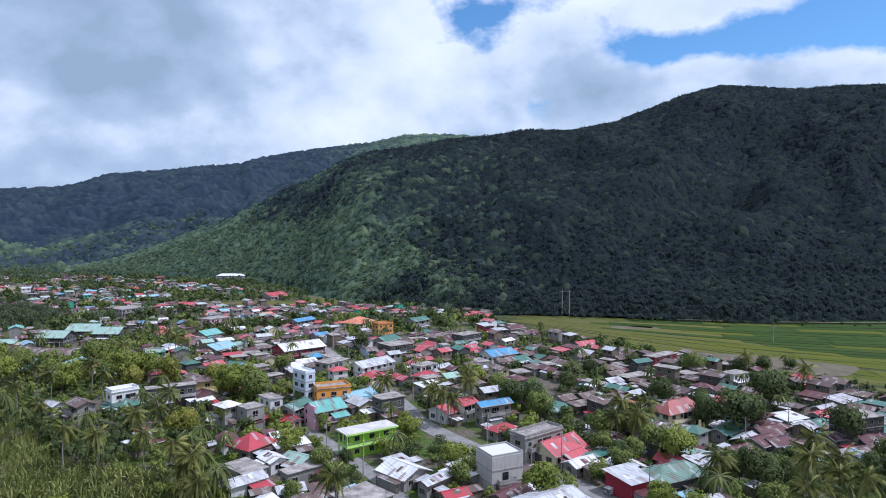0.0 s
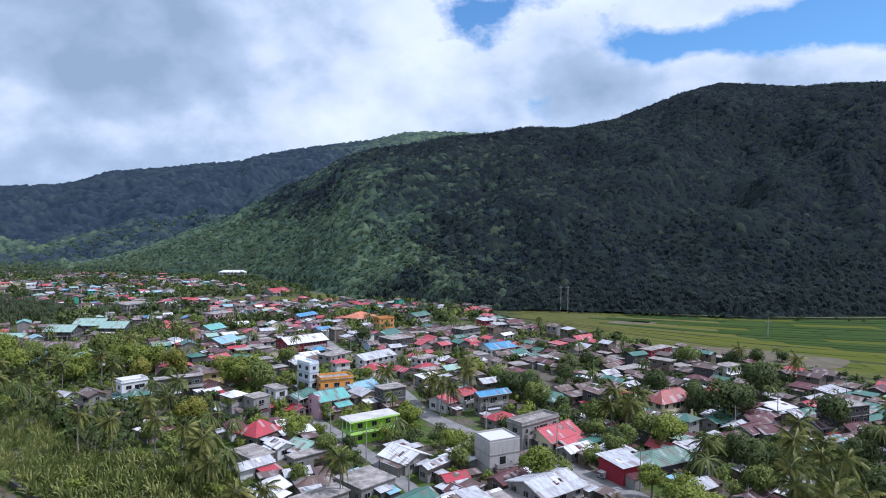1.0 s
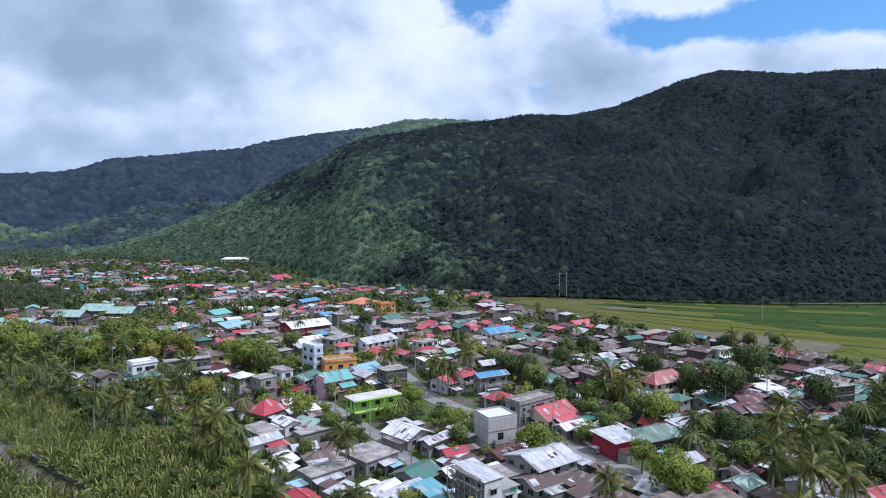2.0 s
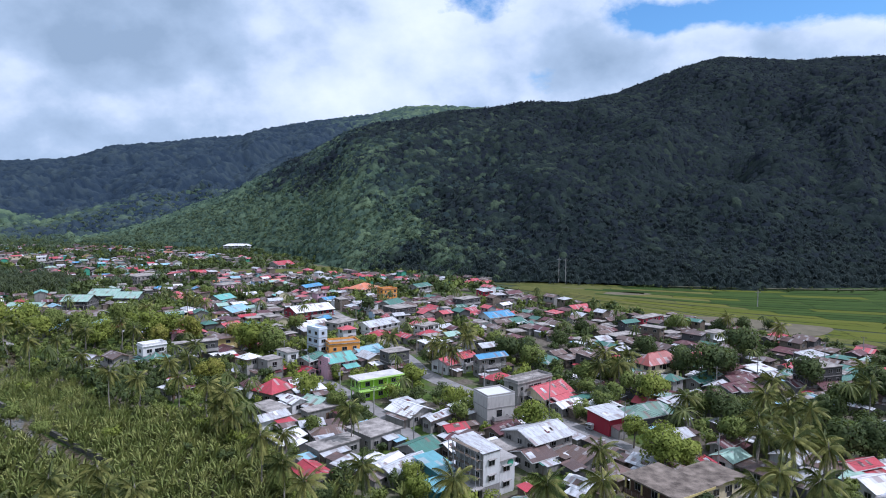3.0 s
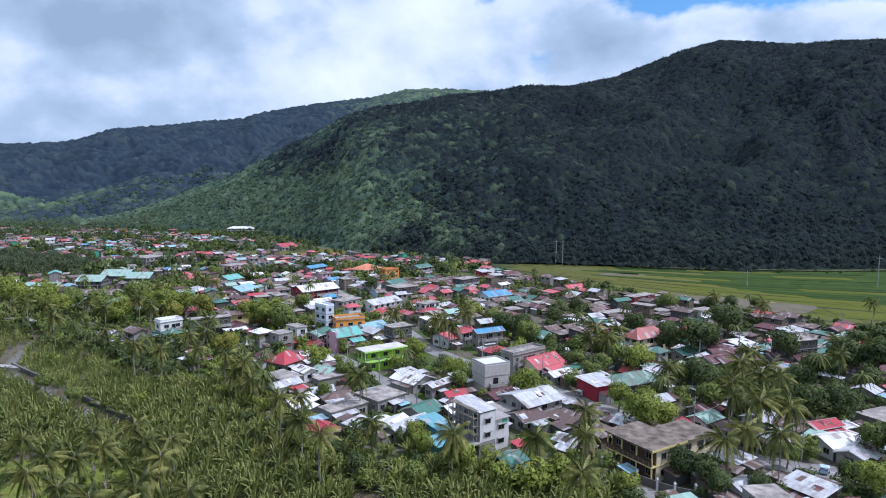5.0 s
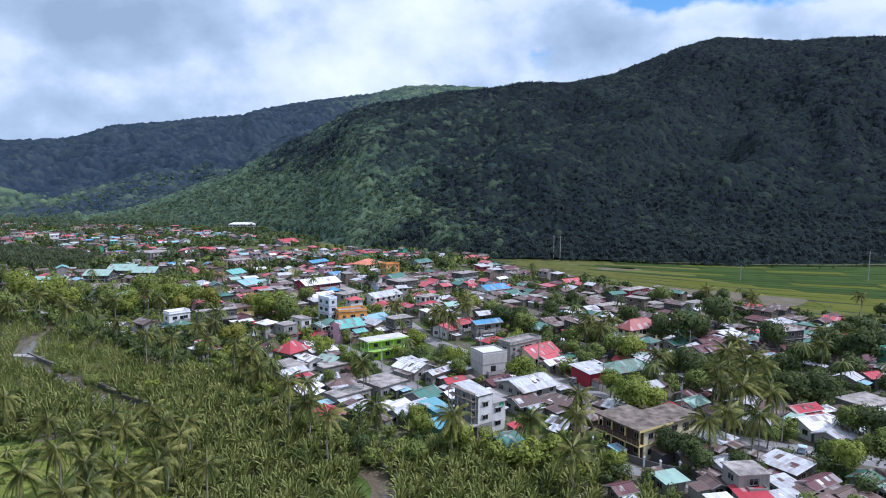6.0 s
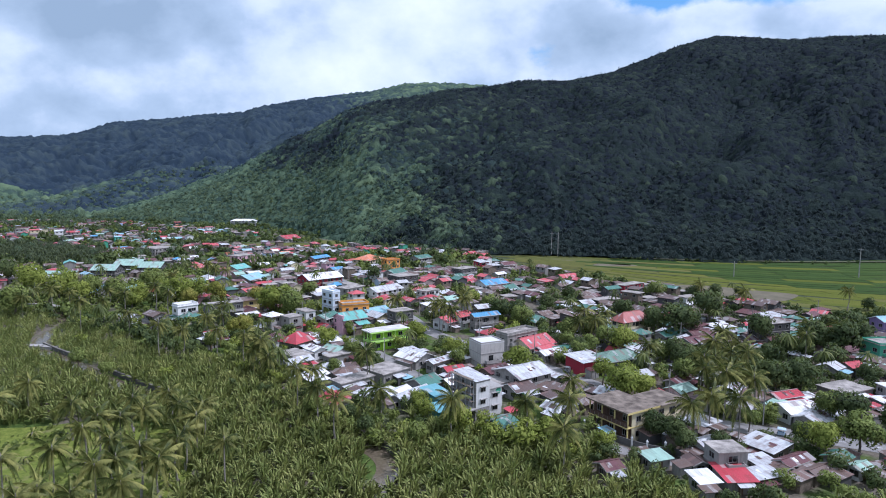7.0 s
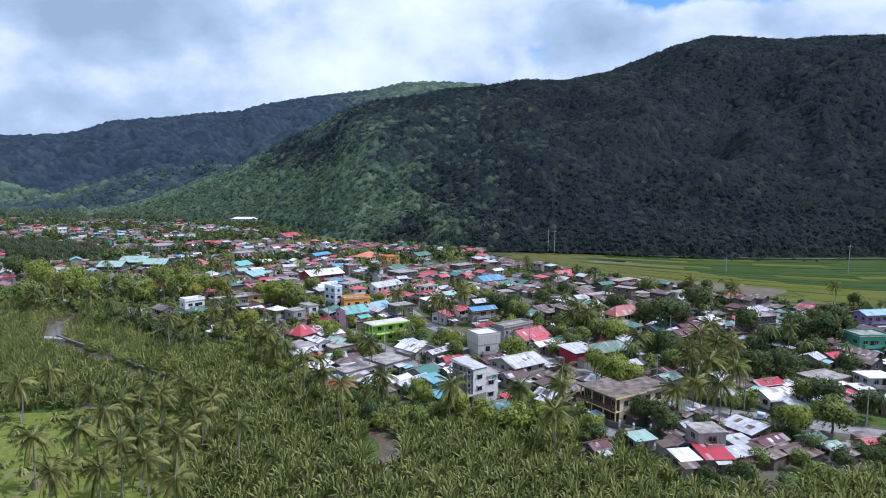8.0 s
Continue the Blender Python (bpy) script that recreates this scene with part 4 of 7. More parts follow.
SHEETS = {k: sheet_mesh(ROOFS[k]) for k in ("silver", "rust", "white", "maroon")}
HOUSES = []
RECTS = []
ROOF_WORD = {"turq": "turquoise-blue metal", "sage": "dull green metal", "brick": "brick-red metal", "silver": "silver-grey metal", "white": "bright pale metal", "red": "red metal", "pinkred": "faded red metal", "maroon": "dark maroon metal", "rust": "rusty metal", "green": "dark green metal",
             "palegreen": "pale green metal", "teal": "turquoise metal", "blue": "blue metal", "cyan": "pale blue metal", "orange": "orange metal", "brown": "brown metal", "concrete": "flat concrete"}
WALL_WORD = {"grey": "bare cement", "turq": "turquoise-blue painted", "skywhite": "pale sky-white", "pale": "pale cement", "dark": "dark cement", "wood": "weathered board", "mint": "green painted", "blue": "pale blue painted", "white": "white painted", "cream": "cream painted", "yellow": "yellow painted",
             "orange": "orange painted", "pink": "pink painted", "lime": "lime-green painted", "violet": "violet painted", "red": "dark red painted"}


def trim(top, w, d, h, roof, rise, over, storeys, x, y, rc, wc):
    """What dresses a house of the near rows: eave boards, floor bands, a balcony or a porch on posts."""
    rng = random.Random(int(x * 19 + y * 23))
    X, Y = w / 2 + over, d / 2 + over
    board = rng.choice((WALLS["white"], M_DOOR, WALLS["dark"], WALLS["white"], WALLS["pale"]))
    if roof in ("gable", "hip"):
        z = h - over * rise / (d / 2) - 0.12
        ends = () if roof == "gable" else ((-X - 0.03, -X + 0.02, -Y + 0.03, Y, z, z + 0.2), (X - 0.02, X + 0.03, -Y + 0.03, Y, z, z + 0.2))
        part("fascia", box_mesh("fascia", board, (-X, X, -Y - 0.03, -Y + 0.03, z, z + 0.2), *ends), top)
        if roof == "gable":
            for e in (-X, X):
                bm = bmesh.new()
                for q in (-1, 1):
                    v = add_box(bm, e - 0.04, e + 0.04, 0.0, Y, 0.0, 0.18)
                    for c in v:
                        c.co = Vector((c.co.x, c.co.y * q, c.co.z + h - 0.12 + rise * (1 - abs(c.co.y) / (d / 2))))
                part("barge_board", bm_mesh("barge_board", bm, board), top)
    sh = h / storeys
    front_w = w * rng.uniform(0.5, 0.95)
    fx = rng.uniform(-0.5, 0.5) * (w - front_w)
    if storeys > 1:
        for s in range(1, storeys):
            part("floor_band", box_mesh("floor_band", M_CONCRETE, (-w / 2 - 0.1, w / 2 + 0.1, -d / 2 - 0.1, d / 2 + 0.1, s * sh - 0.12, s * sh + 0.1)), top)
        depth = 1.3
        y0, y1 = -d / 2 - depth, -d / 2 - 0.11
        part("balcony_slab", box_mesh("balcony_slab", M_CONCRETE, (fx - front_w / 2, fx + front_w / 2, y0, y1, sh - 0.1, sh + 0.1)), top)
        rail = WALLS[wc] if rng.random() < 0.5 else M_FRAME
        part("parapet", box_mesh("parapet", rail, (fx - front_w / 2, fx + front_w / 2, y0, y0 + 0.1, sh + 0.104, sh + 0.95), (fx - front_w / 2, fx - front_w / 2 + 0.1, y0 + 0.104, y1, sh + 0.104, sh + 0.95),
                                 (fx + front_w / 2 - 0.1, fx + front_w / 2, y0 + 0.104, y1, sh + 0.104, sh + 0.95)), top)
        for k in (-1, 1):
            part("post", box_mesh("post", M_CONCRETE, (fx + k * (front_w / 2 - 0.15) - 0.11, fx + k * (front_w / 2 - 0.15) + 0.11, y0 + 0.12, y0 + 0.34, 0, sh - 0.104)), top)
        part("door", box_mesh("door", M_GLASS, (fx - 0.8, fx + 0.8, -d / 2 - 0.03, -d / 2 - 0.004, sh + 0.12, sh + 2.2)), top)
    elif roof != "flat" and h > 2.5 and w > 4.5 and rng.random() < 0.6:
        depth, ph = rng.uniform(1.4, 2.2), min(2.3, h - 0.35)
        key = rng.choice((rc, rc, "silver", "rust", "green"))
        m = Matrix.Translation((fx, -d / 2 - depth / 2 - over * 0.3, ph))
        part("porch_roof", roof_mesh("shed", front_w, depth, 0.3, 0.15, ROOFS[key], 0.05), top, m)
        for k in (-1, 1):
            px = fx + k * (front_w / 2 - 0.1)
            part("post", box_mesh("post", WALLS["wood"], (px - 0.07, px + 0.07, -d / 2 - depth - 0.1, -d / 2 - depth + 0.04, 0, ph - 0.004)), top)


def house(x, y, yaw, w, d, h, roof="gable", rc="silver", wc="grey", rise=None, storeys=None, over=0.65, detail=2, z=0.0, name="house", label="", parapet=0.0, awnings=False, win=True, lean=None):
    """A house: w along its own x (ridge), d deep, h to the eaves; yaw in degrees."""
    HOUSES.append((x, y, max(w, d) * 0.6))
    RECTS.append((x, y, yaw, w, d))
    top = new(name)
    top.matrix_world = pose(x, y, z, 0, 0, yaw)
    storeys = storeys or max(1, round(h / 3.0))
    rise = (d * 0.2 if roof != "shed" else d * 0.12) if rise is None else rise
    wall = part("wall", wall_mesh(w, d, h, roof, rise, WALLS[wc]), top)
    if roof == "flat":
        bm = bmesh.new()
        add_box(bm, -w / 2 - over, w / 2 + over, -d / 2 - over, d / 2 + over, h + 0.004, h + 0.22)
        part("roof", bm_mesh("roof", bm, ROOFS[rc]), top)
        if parapet:
            t = 0.15
            part("parapet", box_mesh("parapet", WALLS[wc], (-w / 2, w / 2, -d / 2, -d / 2 + t, h + 0.224, h + parapet), (-w / 2, w / 2, d / 2 - t, d / 2, h + 0.224, h + parapet),
                                     (-w / 2, -w / 2 + t, -d / 2 + t, d / 2 - t, h + 0.224, h + parapet), (w / 2 - t, w / 2, -d / 2 + t, d / 2 - t, h + 0.224, h + parapet)), top)
    else:
        part("roof", roof_mesh(roof, w, d, rise, over, ROOFS[rc]), top, Matrix.Translation((0, 0, h + 0.02)))
        if roof in ("gable", "hip") and detail > 1:
            k = w / 2 + over if roof == "gable" else max(0.15, w / 2 - d / 2)
            part("ridge_cap", box_mesh("ridge_cap", ROOFS[rc], (-k, k, -0.16, 0.16, h + rise + 0.05, h + rise + 0.14)), top)
    if detail > 1:
        trim(top, w, d, h, roof, rise, over, storeys, x, y, rc, wc)
    rng = random.Random(int(x * 13 + y * 7))
    if detail and (lean if lean is not None else rng.random() < 0.72) and min(w, d) > 3:
        # a lean-to against one side
        ln, dp = rng.uniform(2.2, max(2.4, w * 0.7)), rng.uniform(1.6, 2.8)
        lh, lx = min(2.3, h - 0.8), rng.uniform(-0.2, 0.2) * w
        tin_ = rng.choice(("silver", "rust", "rust", "maroon", "white", "silver", "brown"))
        ly = -d / 2 - dp / 2 - 0.02
        part("lean_to_wall", wall_mesh(ln, dp, lh, "shed", 0.4, WALLS[rng.choice(("grey", "wood", "dark", "grey"))]), top, Matrix.Translation((lx, ly, 0)))
        part("lean_to_roof", roof_mesh("shed", ln, dp, 0.4, 0.2, ROOFS[tin_]), top, Matrix.Translation((lx, ly, lh + 0.03)), f"{ROOF_WORD[tin_]} lean-to roof")
    if roof in ("gable", "shed") and rc in ("silver", "white", "rust", "maroon", "brown", "red", "pinkred") and y < 200 and abs(x) < 120:
        slope = math.atan2(rise, d / 2 if roof == "gable" else d)
        for k in range(rng.choice((0, 1, 1, 2, 3))):
            ln = min(rng.uniform(1.2, 2.6), d * 0.4)
            u, t = rng.uniform(-0.4, 0.4) * w, rng.uniform(0.3, 0.66) * (d / 2 if roof == "gable" else d)
            base = Matrix.Translation((u, -d / 2 + t, h + 0.105 + t * math.tan(slope))) @ Matrix.Rotation(slope, 4, "X")
            part("roof_sheet", SHEETS[rng.choice(("silver", "rust", "white", "maroon", "rust"))], top, base @ Matrix.Diagonal((rng.choice((0.8, 1.0, 1.7)), ln, 1, 1)), "patched roofing sheet")
    if detail and win:
        rng = random.Random(int(x * 31 + y * 17))
        sh = h / storeys
        sides = [(0, -d / 2, 0, w), (w / 2, 0, 90, d), (-w / 2, 0, -90, d)]
        for sx, sy, turn, ln in sides:
            if detail == 1 and math.cos(radians(yaw + turn)) < -0.25:
                continue        # back walls against the next house stay blind
            n = max(1, int(ln / (3.0 if detail > 1 else 4.2)))
            for s in range(storeys):
                for i in range(n):
                    u = (i + 0.5) / n * ln - ln / 2 + rng.uniform(-0.2, 0.2)
                    ww, hh = rng.choice(((1.5, 1.3), (1.8, 1.3), (1.2, 1.2))) if detail > 1 else (1.6, 1.2)
                    base = pose(sx, sy, 0, 0, 0, turn)
                    if s == 0 and i == n // 2 and turn == 0:
                        dm = part("door", box_mesh("door", M_DOOR, (-0.45, 0.45, -0.05, 0.02, 0, 2.05)), top, base @ Matrix.Translation((u, 0, 0.01)))
                        continue
                    fr, gl, aw = window_mesh(ww, hh)
                    wn = part("window", fr, top, base @ Matrix.Translation((u, 0, s * sh + min(1.65, sh * 0.56))))
                    part("pane", gl, wn)
                    if awnings:
                        part("awning", aw, wn)
    word = label or f"{'two' if storeys == 2 else 'three' if storeys > 2 else 'one'}-storey {WALL_WORD[wc]} house with {'flat concrete' if roof == 'flat' and rc == 'concrete' else ROOF_WORD[rc] + ' ' + roof} roof"
    return tagged(top, word, "house", "houses of the town")

# ---- houses with balconies, scaffolding or annexes ----


def wall_panel(name, mat, top, x0, x1, y0, y1, z0, z1, label=""):
    return part(name, box_mesh(name, mat, (x0, x1, y0, y1, z0, z1)), top, None, label)


def put_window(top, x, y, z, turn, w=1.3, h=1.2, awning=False):
    fr, gl, aw = window_mesh(w, h)
    wn = part("window", fr, top, pose(x, y, z, 0, 0, turn))
    part("pane", gl, wn)
    if awning:
        part("awning", aw, wn)


def balcony_house(x, y, yaw, w, d, storeys, sh, wall, band, rail, front, left, label, solid=True, roof=M_SLAB, upper=None):
    """A house whose upper floor has galleries along its front (local -y) and its left end (local -x)."""
    HOUSES.append((x, y, max(w, d) * 0.6))
    RECTS.append((x, y, yaw, w, d))
    top = new("house")
    top.matrix_world = pose(x, y, 0, 0, 0, yaw)
    X, Y = w / 2, d / 2
    for s in range(storeys):
        z0, z1 = s * sh, (s + 1) * sh
        wall_panel("wall", upper if upper and s else wall, top, -X + left, X, -Y + front, Y, z0, z1 - 0.22)
        wall_panel("floor_slab", band, top, -X - 0.1, X + 0.1, -Y - 0.1, Y + 0.1, z1 - 0.216, z1 - 0.004)
        if s:
            if front:
                if solid:
                    wall_panel("parapet", band, top, -X, X, -Y, -Y + 0.12, z0, z0 + 0.5)
                wall_panel("handrail", rail, top, -X, X, -Y + 0.02, -Y + 0.1, z0 + 0.85, z0 + 0.95)
                for k in range(int(w / 0.9) + 1):
                    wall_panel("baluster", rail, top, -X + 0.05 + k * 0.9, -X + 0.11 + k * 0.9, -Y + 0.03, -Y + 0.09, z0 + (0.5 if solid else 0.0), z0 + 0.85)
            if left:
                wall_panel("parapet", band if solid else rail, top, -X, -X + 0.12, -Y + 0.12, Y, z0, z0 + (0.5 if solid else 0.9))
                wall_panel("handrail", rail, top, -X + 0.02, -X + 0.1, -Y + 0.1, Y, z0 + 0.92, z0 + 1.0)
        n = max(2, int(w / 3.6))
        for k in range(n + 1):
            if front:
                cx = -X + 0.15 + (w - 0.3) * k / n
                wall_panel("column", band, top, cx - 0.13, cx + 0.13, -Y + 0.12, -Y + 0.38, z0, z1 - 0.22)
        m = max(2, int(d / 3.6))
        for k in range(1 if front else 0, m + 1):
            if left:
                cy = -Y + 0.15 + (d - 0.3) * k / m
                wall_panel("column", band, top, -X + 0.12, -X + 0.38, cy - 0.13, cy + 0.13, z0, z1 - 0.22)
        for k in range(n):
            put_window(top, -X + left + (w - left) * (k + 0.5) / n, -Y + front, z0 + 1.6, 0, 1.5, 1.3)
        for k in range(m):
            put_window(top, -X + left, -Y + front + (d - front) * (k + 0.5) / m, z0 + 1.5, -90, 1.4, 1.5)
        for k in range(2):
            put_window(top, X, -Y + front + (d - front) * (k + 0.5) / 2, z0 + 1.6, 90, 1.3, 1.2)
    wall_panel("roof", roof, top, -X - 0.5, X + 0.5, -Y - 0.5, Y + 0.5, storeys * sh + 0.0, storeys * sh + 0.25)
    wall_panel("roof_edge", band, top, -X - 0.54, X + 0.54, -Y - 0.54, -Y - 0.504, storeys * sh - 0.15, storeys * sh + 0.3)
    return tagged(top, label, "house", "houses of the town")


LIME_BAND = paint("pale_lime_paint", (0.52, 0.80, 0.20), 0.08)
BROWN_RAIL = mottled("brown_rail_paint", (0.07, 0.045, 0.035), (0.13, 0.08, 0.06), 2.0)
balcony_house(-22.7, 162.4, 36, 14.2, 5.4, 2, 3.3, WALLS["lime"], LIME_BAND, M_FRAME, 1.3, 1.3, "two-storey lime-green house with balconies and flat concrete roof", roof=M_PALE_SLAB)
M_OLD_SLAB = mottled("brown_stained_slab", (0.035, 0.027, 0.022), (0.26, 0.215, 0.175), 0.45)
lodge = balcony_house(39.2, 94.2, 33, 9.4, 11.6, 2, 3.3, WALLS["cream"], WALLS["yellow"], BROWN_RAIL, 0.0, 1.5, "two-storey cream and yellow lodge with brown balcony and weathered slab roof", False, M_OLD_SLAB)
ROOFS["oldslab"], ROOF_WORD["oldslab"] = M_OLD_SLAB, "brown-stained concrete"
house(48.6, 98.6, 33, 9.4, 7.4, 6.2, "flat", "oldslab", "cream", over=0.6, lean=False)


# Dark brown panels put the shade under the balcony onto the gallery's wall.
for z0 in (0.0, 3.3):
    wall_panel("gallery_wall", BROWN_RAIL, lodge, -3.22, -3.205, -5.6, 5.6, z0 + 0.02, z0 + 3.05, "brown wall behind the gallery with the balcony shade painted in")
    for k in range(9):
        wall_panel("baluster", M_FRAME, lodge, -4.715, -4.704, -5.2 + k * 1.3, -5.12 + k * 1.3, 3.32, 4.2)


def scaffold_house():
    top = new("house")
    top.matrix_world = pose(4.9, 102.4, 0, 0, 0, 38)
    HOUSES.append((5, 102, 7))
    RECTS.append((6.0, 102.4, 38, 13, 10))
    w, d, h = 4.4, 8.4, 9.6
    X, Y = w / 2, d / 2
    part("wall", wall_mesh(w, d, h, "shed", 0.8, WALLS["grey"]), top)
    wall_panel("wall", WALLS["white"], top, -X + 0.1, X - 0.1, -Y - 0.05, -Y - 0.004, 3.0, h - 0.3, "white plastered end wall")
    part("roof", roof_mesh("shed", w, d, 0.8, 0.25, ROOFS["silver"]), top, Matrix.Translation((0, 0, h + 0.03)))
    wall_panel("annex", WALLS["white"], top, X + 0.004, X + 4.4, -Y + 0.6, Y - 2, 0, 6.8, "white plastered annex with awnings")
    wall_panel("annex_roof", M_CONCRETE, top, X + 0.004, X + 4.7, -Y + 0.2, Y - 1.8, 6.804, 7.0)
    wall_panel("terrace", M_CONCRETE, top, -X - 2.6, -X - 0.004, -Y - 0.6, Y, 3.0, 3.25)
    for k in range(4):
        cy = -Y + k * 2.9
        wall_panel("column", M_CONCRETE, top, -X - 2.5, -X - 2.2, cy - 0.1, cy + 0.2, 0, 3.0)
    for s in range(3):
        for k in range(3):
            put_window(top, -X, -Y + 1.5 + k * 3.0, 1.6 + s * 3.3, -90, 1.4, 1.7)
    for s in range(2):
        put_window(top, 0, -Y - 0.05, 4.4 + s * 3.0, 0, 1.6, 1.2, True)
        put_window(top, X + 2.2, -Y + 0.6, 1.9 + s * 3.1, 0, 1.8, 1.2, True)
    for k in range(6):
        cy = -Y + 0.3 + k * 1.7
        for cx in (-X - 0.5, -X - 1.5):
            wall_panel("scaffold_pole", M_METAL, top, cx - 0.05, cx + 0.05, cy - 0.05, cy + 0.05, 3.25, h + 0.4)
    for s in range(4):
        z = 4.9 + s * 1.75
        for cx in (-X - 0.5, -X - 1.5):
            wall_panel("scaffold_ledger", M_FRAME, top, cx + 0.05, cx + 0.12, -Y - 0.3, Y + 0.3, z, z + 0.08)
        wall_panel("scaffold_board", WALLS["wood"], top, -X - 1.4, -X - 0.55, -Y, Y, z + 0.085, z + 0.13)
    bm = bmesh.new()
    bmesh.ops.create_cone(bm, cap_ends=True, segments=20, radius1=0.75, radius2=0.75, depth=0.12, matrix=pose(X + 3.2, -Y + 0.52, 6.0, 90, 0, 0))
    part("round_sign", bm_mesh("round_sign", bm, WALLS["mint"]), top, None, "round green sign board")
    return tagged(top, "tall grey and white house under construction with scaffolding", "house", "houses of the town")


scaffold_house()

# ---- houses placed one by one ----
pink = house(-38.9, 186.2, 42, 9.6, 7.6, 5.6, "gable", "teal", "pink", rise=2.0, lean=False)
part("wing_wall", wall_mesh(4.6, 2.6, 3.4, "shed", 1.1, WALLS["pink"]), pink, Matrix.Translation((2.3, -5.12, 0)))
part("wing_roof", roof_mesh("shed", 4.6, 2.6, 1.1, 0.5, ROOFS["teal"]), pink, Matrix.Translation((2.3, -5.12, 3.45)), "turquoise roof of the front wing")
part("chimney_wall", box_mesh("chimney_wall", WALLS["pink"], (-5.5, -4.82, -3.7, 0.6, 0, 7.1)), pink, None, "tall pink end wall")
house(-50.0, 206.5, 48, 3.7, 7.2, 11.5, "flat", "white", "skywhite", storeys=4,over=0.1,parapet=0.8,label="tall narrow white and pale blue tower house")
house(-40.8, 206.0, 27, 11.3, 6.6, 6.8, "flat", "concrete", "orange", parapet=0.9, over=0.3)
house(-67.4, 184.0, -38, 5.4, 5.2, 6.4, "hip", "white", "pale", storeys=2)
house(-60.2, 183.0, 50, 5.6, 5.6, 6.2, "flat", "concrete", "grey", storeys=2, over=0.2)
house(-51.9, 159.1, 60, 8.8, 7.2, 3.6, "hip", "red", "grey", rise=2.4)
house(-57.6, 194.5, 45, 4.2, 7.3, 6.0, "flat", "concrete", "white", over=0.3)
house(-48.5, 189.5, 67, 9.2, 5.6, 5.0, "gable", "green", "grey")
house(-48.3, 183.9, -48, 6.3, 3.2, 2.7, "gable", "red", "pink")
house(-48.8, 143.9, 51, 6.2, 9.0, 2.9, "flat", "concrete", "grey", over=0.3)
house(-37.7, 150.8, -30, 6.1, 5.1, 2.7, "gable", "palegreen", "white")
house(-34.0, 143.5, 43, 11.8, 3.4, 3.3, "flat", "concrete", "grey", over=0.3)
house(-18.9, 127.9, 47, 9.2, 9.0, 3.4, "flat", "concrete", "grey", over=0.3)
house(-11.5, 143.6, -42, 8.7, 8.1, 3.0, "gable", "white", "grey")
house(-4.1, 137.6, 50, 7.8, 2.7, 3.5, "gable", "silver", "grey")
house(0.2, 131.6, 31, 5.2, 3.6, 2.7, "gable", "red", "grey")
house(10.4, 141.0, 28, 8.1, 7.1, 8.6, "flat", "white", "pale", storeys=3,over=0.02,parapet=0.6,win=False,label="three-storey bare grey cement block with pale flat roof")
house(26.9, 161.2, 42, 12.3, 8.7, 3.3, "gable", "pinkred", "cream", rise=2.2)
house(21.7, 162.8, 41, 14.5, 5.4, 6.4, "flat", "concrete", "grey", parapet=0.9, over=0.3)
house(13.5, 177.1, 42, 7.8, 4.4, 3.0, "hip", "red", "grey")
house(11.9, 189.7, 31, 10.7, 3.8, 6.6, "gable", "blue", "grey")
house(-2.4, 193.2, 47, 7.7, 7.4, 3.5, "gable", "pinkred", "white")
house(3.0, 195.1, 46, 6.4, 5.9, 5.2, "gable", "pinkred", "white")
house(39.4, 138.9, 31, 7.2, 7.7, 4.3, "shed", "silver", "red", rise=0.7,win=False,label="dark red garage building with sloping white roof beside the road")
house(50.1, 142.1, 27, 15.3, 8.0, 4.4, "hip", "sage", "dark", rise=1.7)
house(59.6, 146.1, 29, 8.8, 4.9, 5.4, "shed", "silver", "grey")
house(41.6, 148.6, -67, 7.4, 6.5, 3.3, "gable", "white", "grey")
house(30.1, 157.0, 44, 6.7, 3.0, 2.9, "gable", "pinkred", "grey")
house(36.4, 156.3, 32, 5.9, 2.2, 2.9, "shed", "green", "grey")
house(31.0, 151.8, 37, 7.5, 3.9, 2.7, "gable", "white", "grey")
house(19.5, 123.2, 37, 11.5, 10.2, 5.0, "gable", "silver", "grey", rise=1.6)
house(17.6, 115.4, 35, 6.3, 6.2, 3.0, "gable", "brown", "grey")
house(11.2, 90.1, 45, 5.2, 4.7, 3.2, "gable", "green", "grey")
house(-7.3, 118.1, 51, 7.0, 6.4, 3.2, "gable", "green", "grey")
house(-3.4, 107.2, 40, 4.2, 7.6, 3.4, "shed", "turq", "turq", lean=False)
house(-2.4, 99.6, 40, 4.4, 4.0, 2.6, "shed", "turq", "turq", lean=False, win=False)
house(-10.2, 108.3, 51, 10.4, 4.7, 3.0, "gable", "silver", "grey")
house(-13.8, 109.8, 60, 7.2, 3.5, 2.9, "gable", "white", "grey")
house(-28.0, 104.0, -49, 7.2, 5.0, 3.0, "gable", "red", "grey")
house(-39.4, 123.1, 64, 7.9, 5.8, 2.7, "gable", "white", "grey")
house(-26.8, 118.9, 45, 10.8, 4.9, 3.3, "flat", "concrete", "grey", over=0.3)
house(-21.9, 109.6, 59, 5.7, 2.9, 2.6, "shed", "silver", "grey")
house(60.2, 116.2, 37, 6.5, 4.5, 3.0, "gable", "palegreen", "white")
house(62.8, 124.5, 43, 8.5, 3.4, 3.0, "gable", "maroon", "grey")
house(85.3, 112.3, 22, 7.9, 3.7, 3.3, "gable", "red", "grey")
house(82.6, 103.5, 20, 7.3, 6.5, 3.0, "gable", "white", "white")
house(80.8, 106.5, 44, 6.4, 2.6, 2.7, "shed", "palegreen", "grey")
house(86.4, 100.5, 43, 12.2, 4.7, 2.7, "gable", "silver", "grey")
house(91.4, 105.4, 41, 5.9, 2.3, 2.7, "gable", "palegreen", "grey")
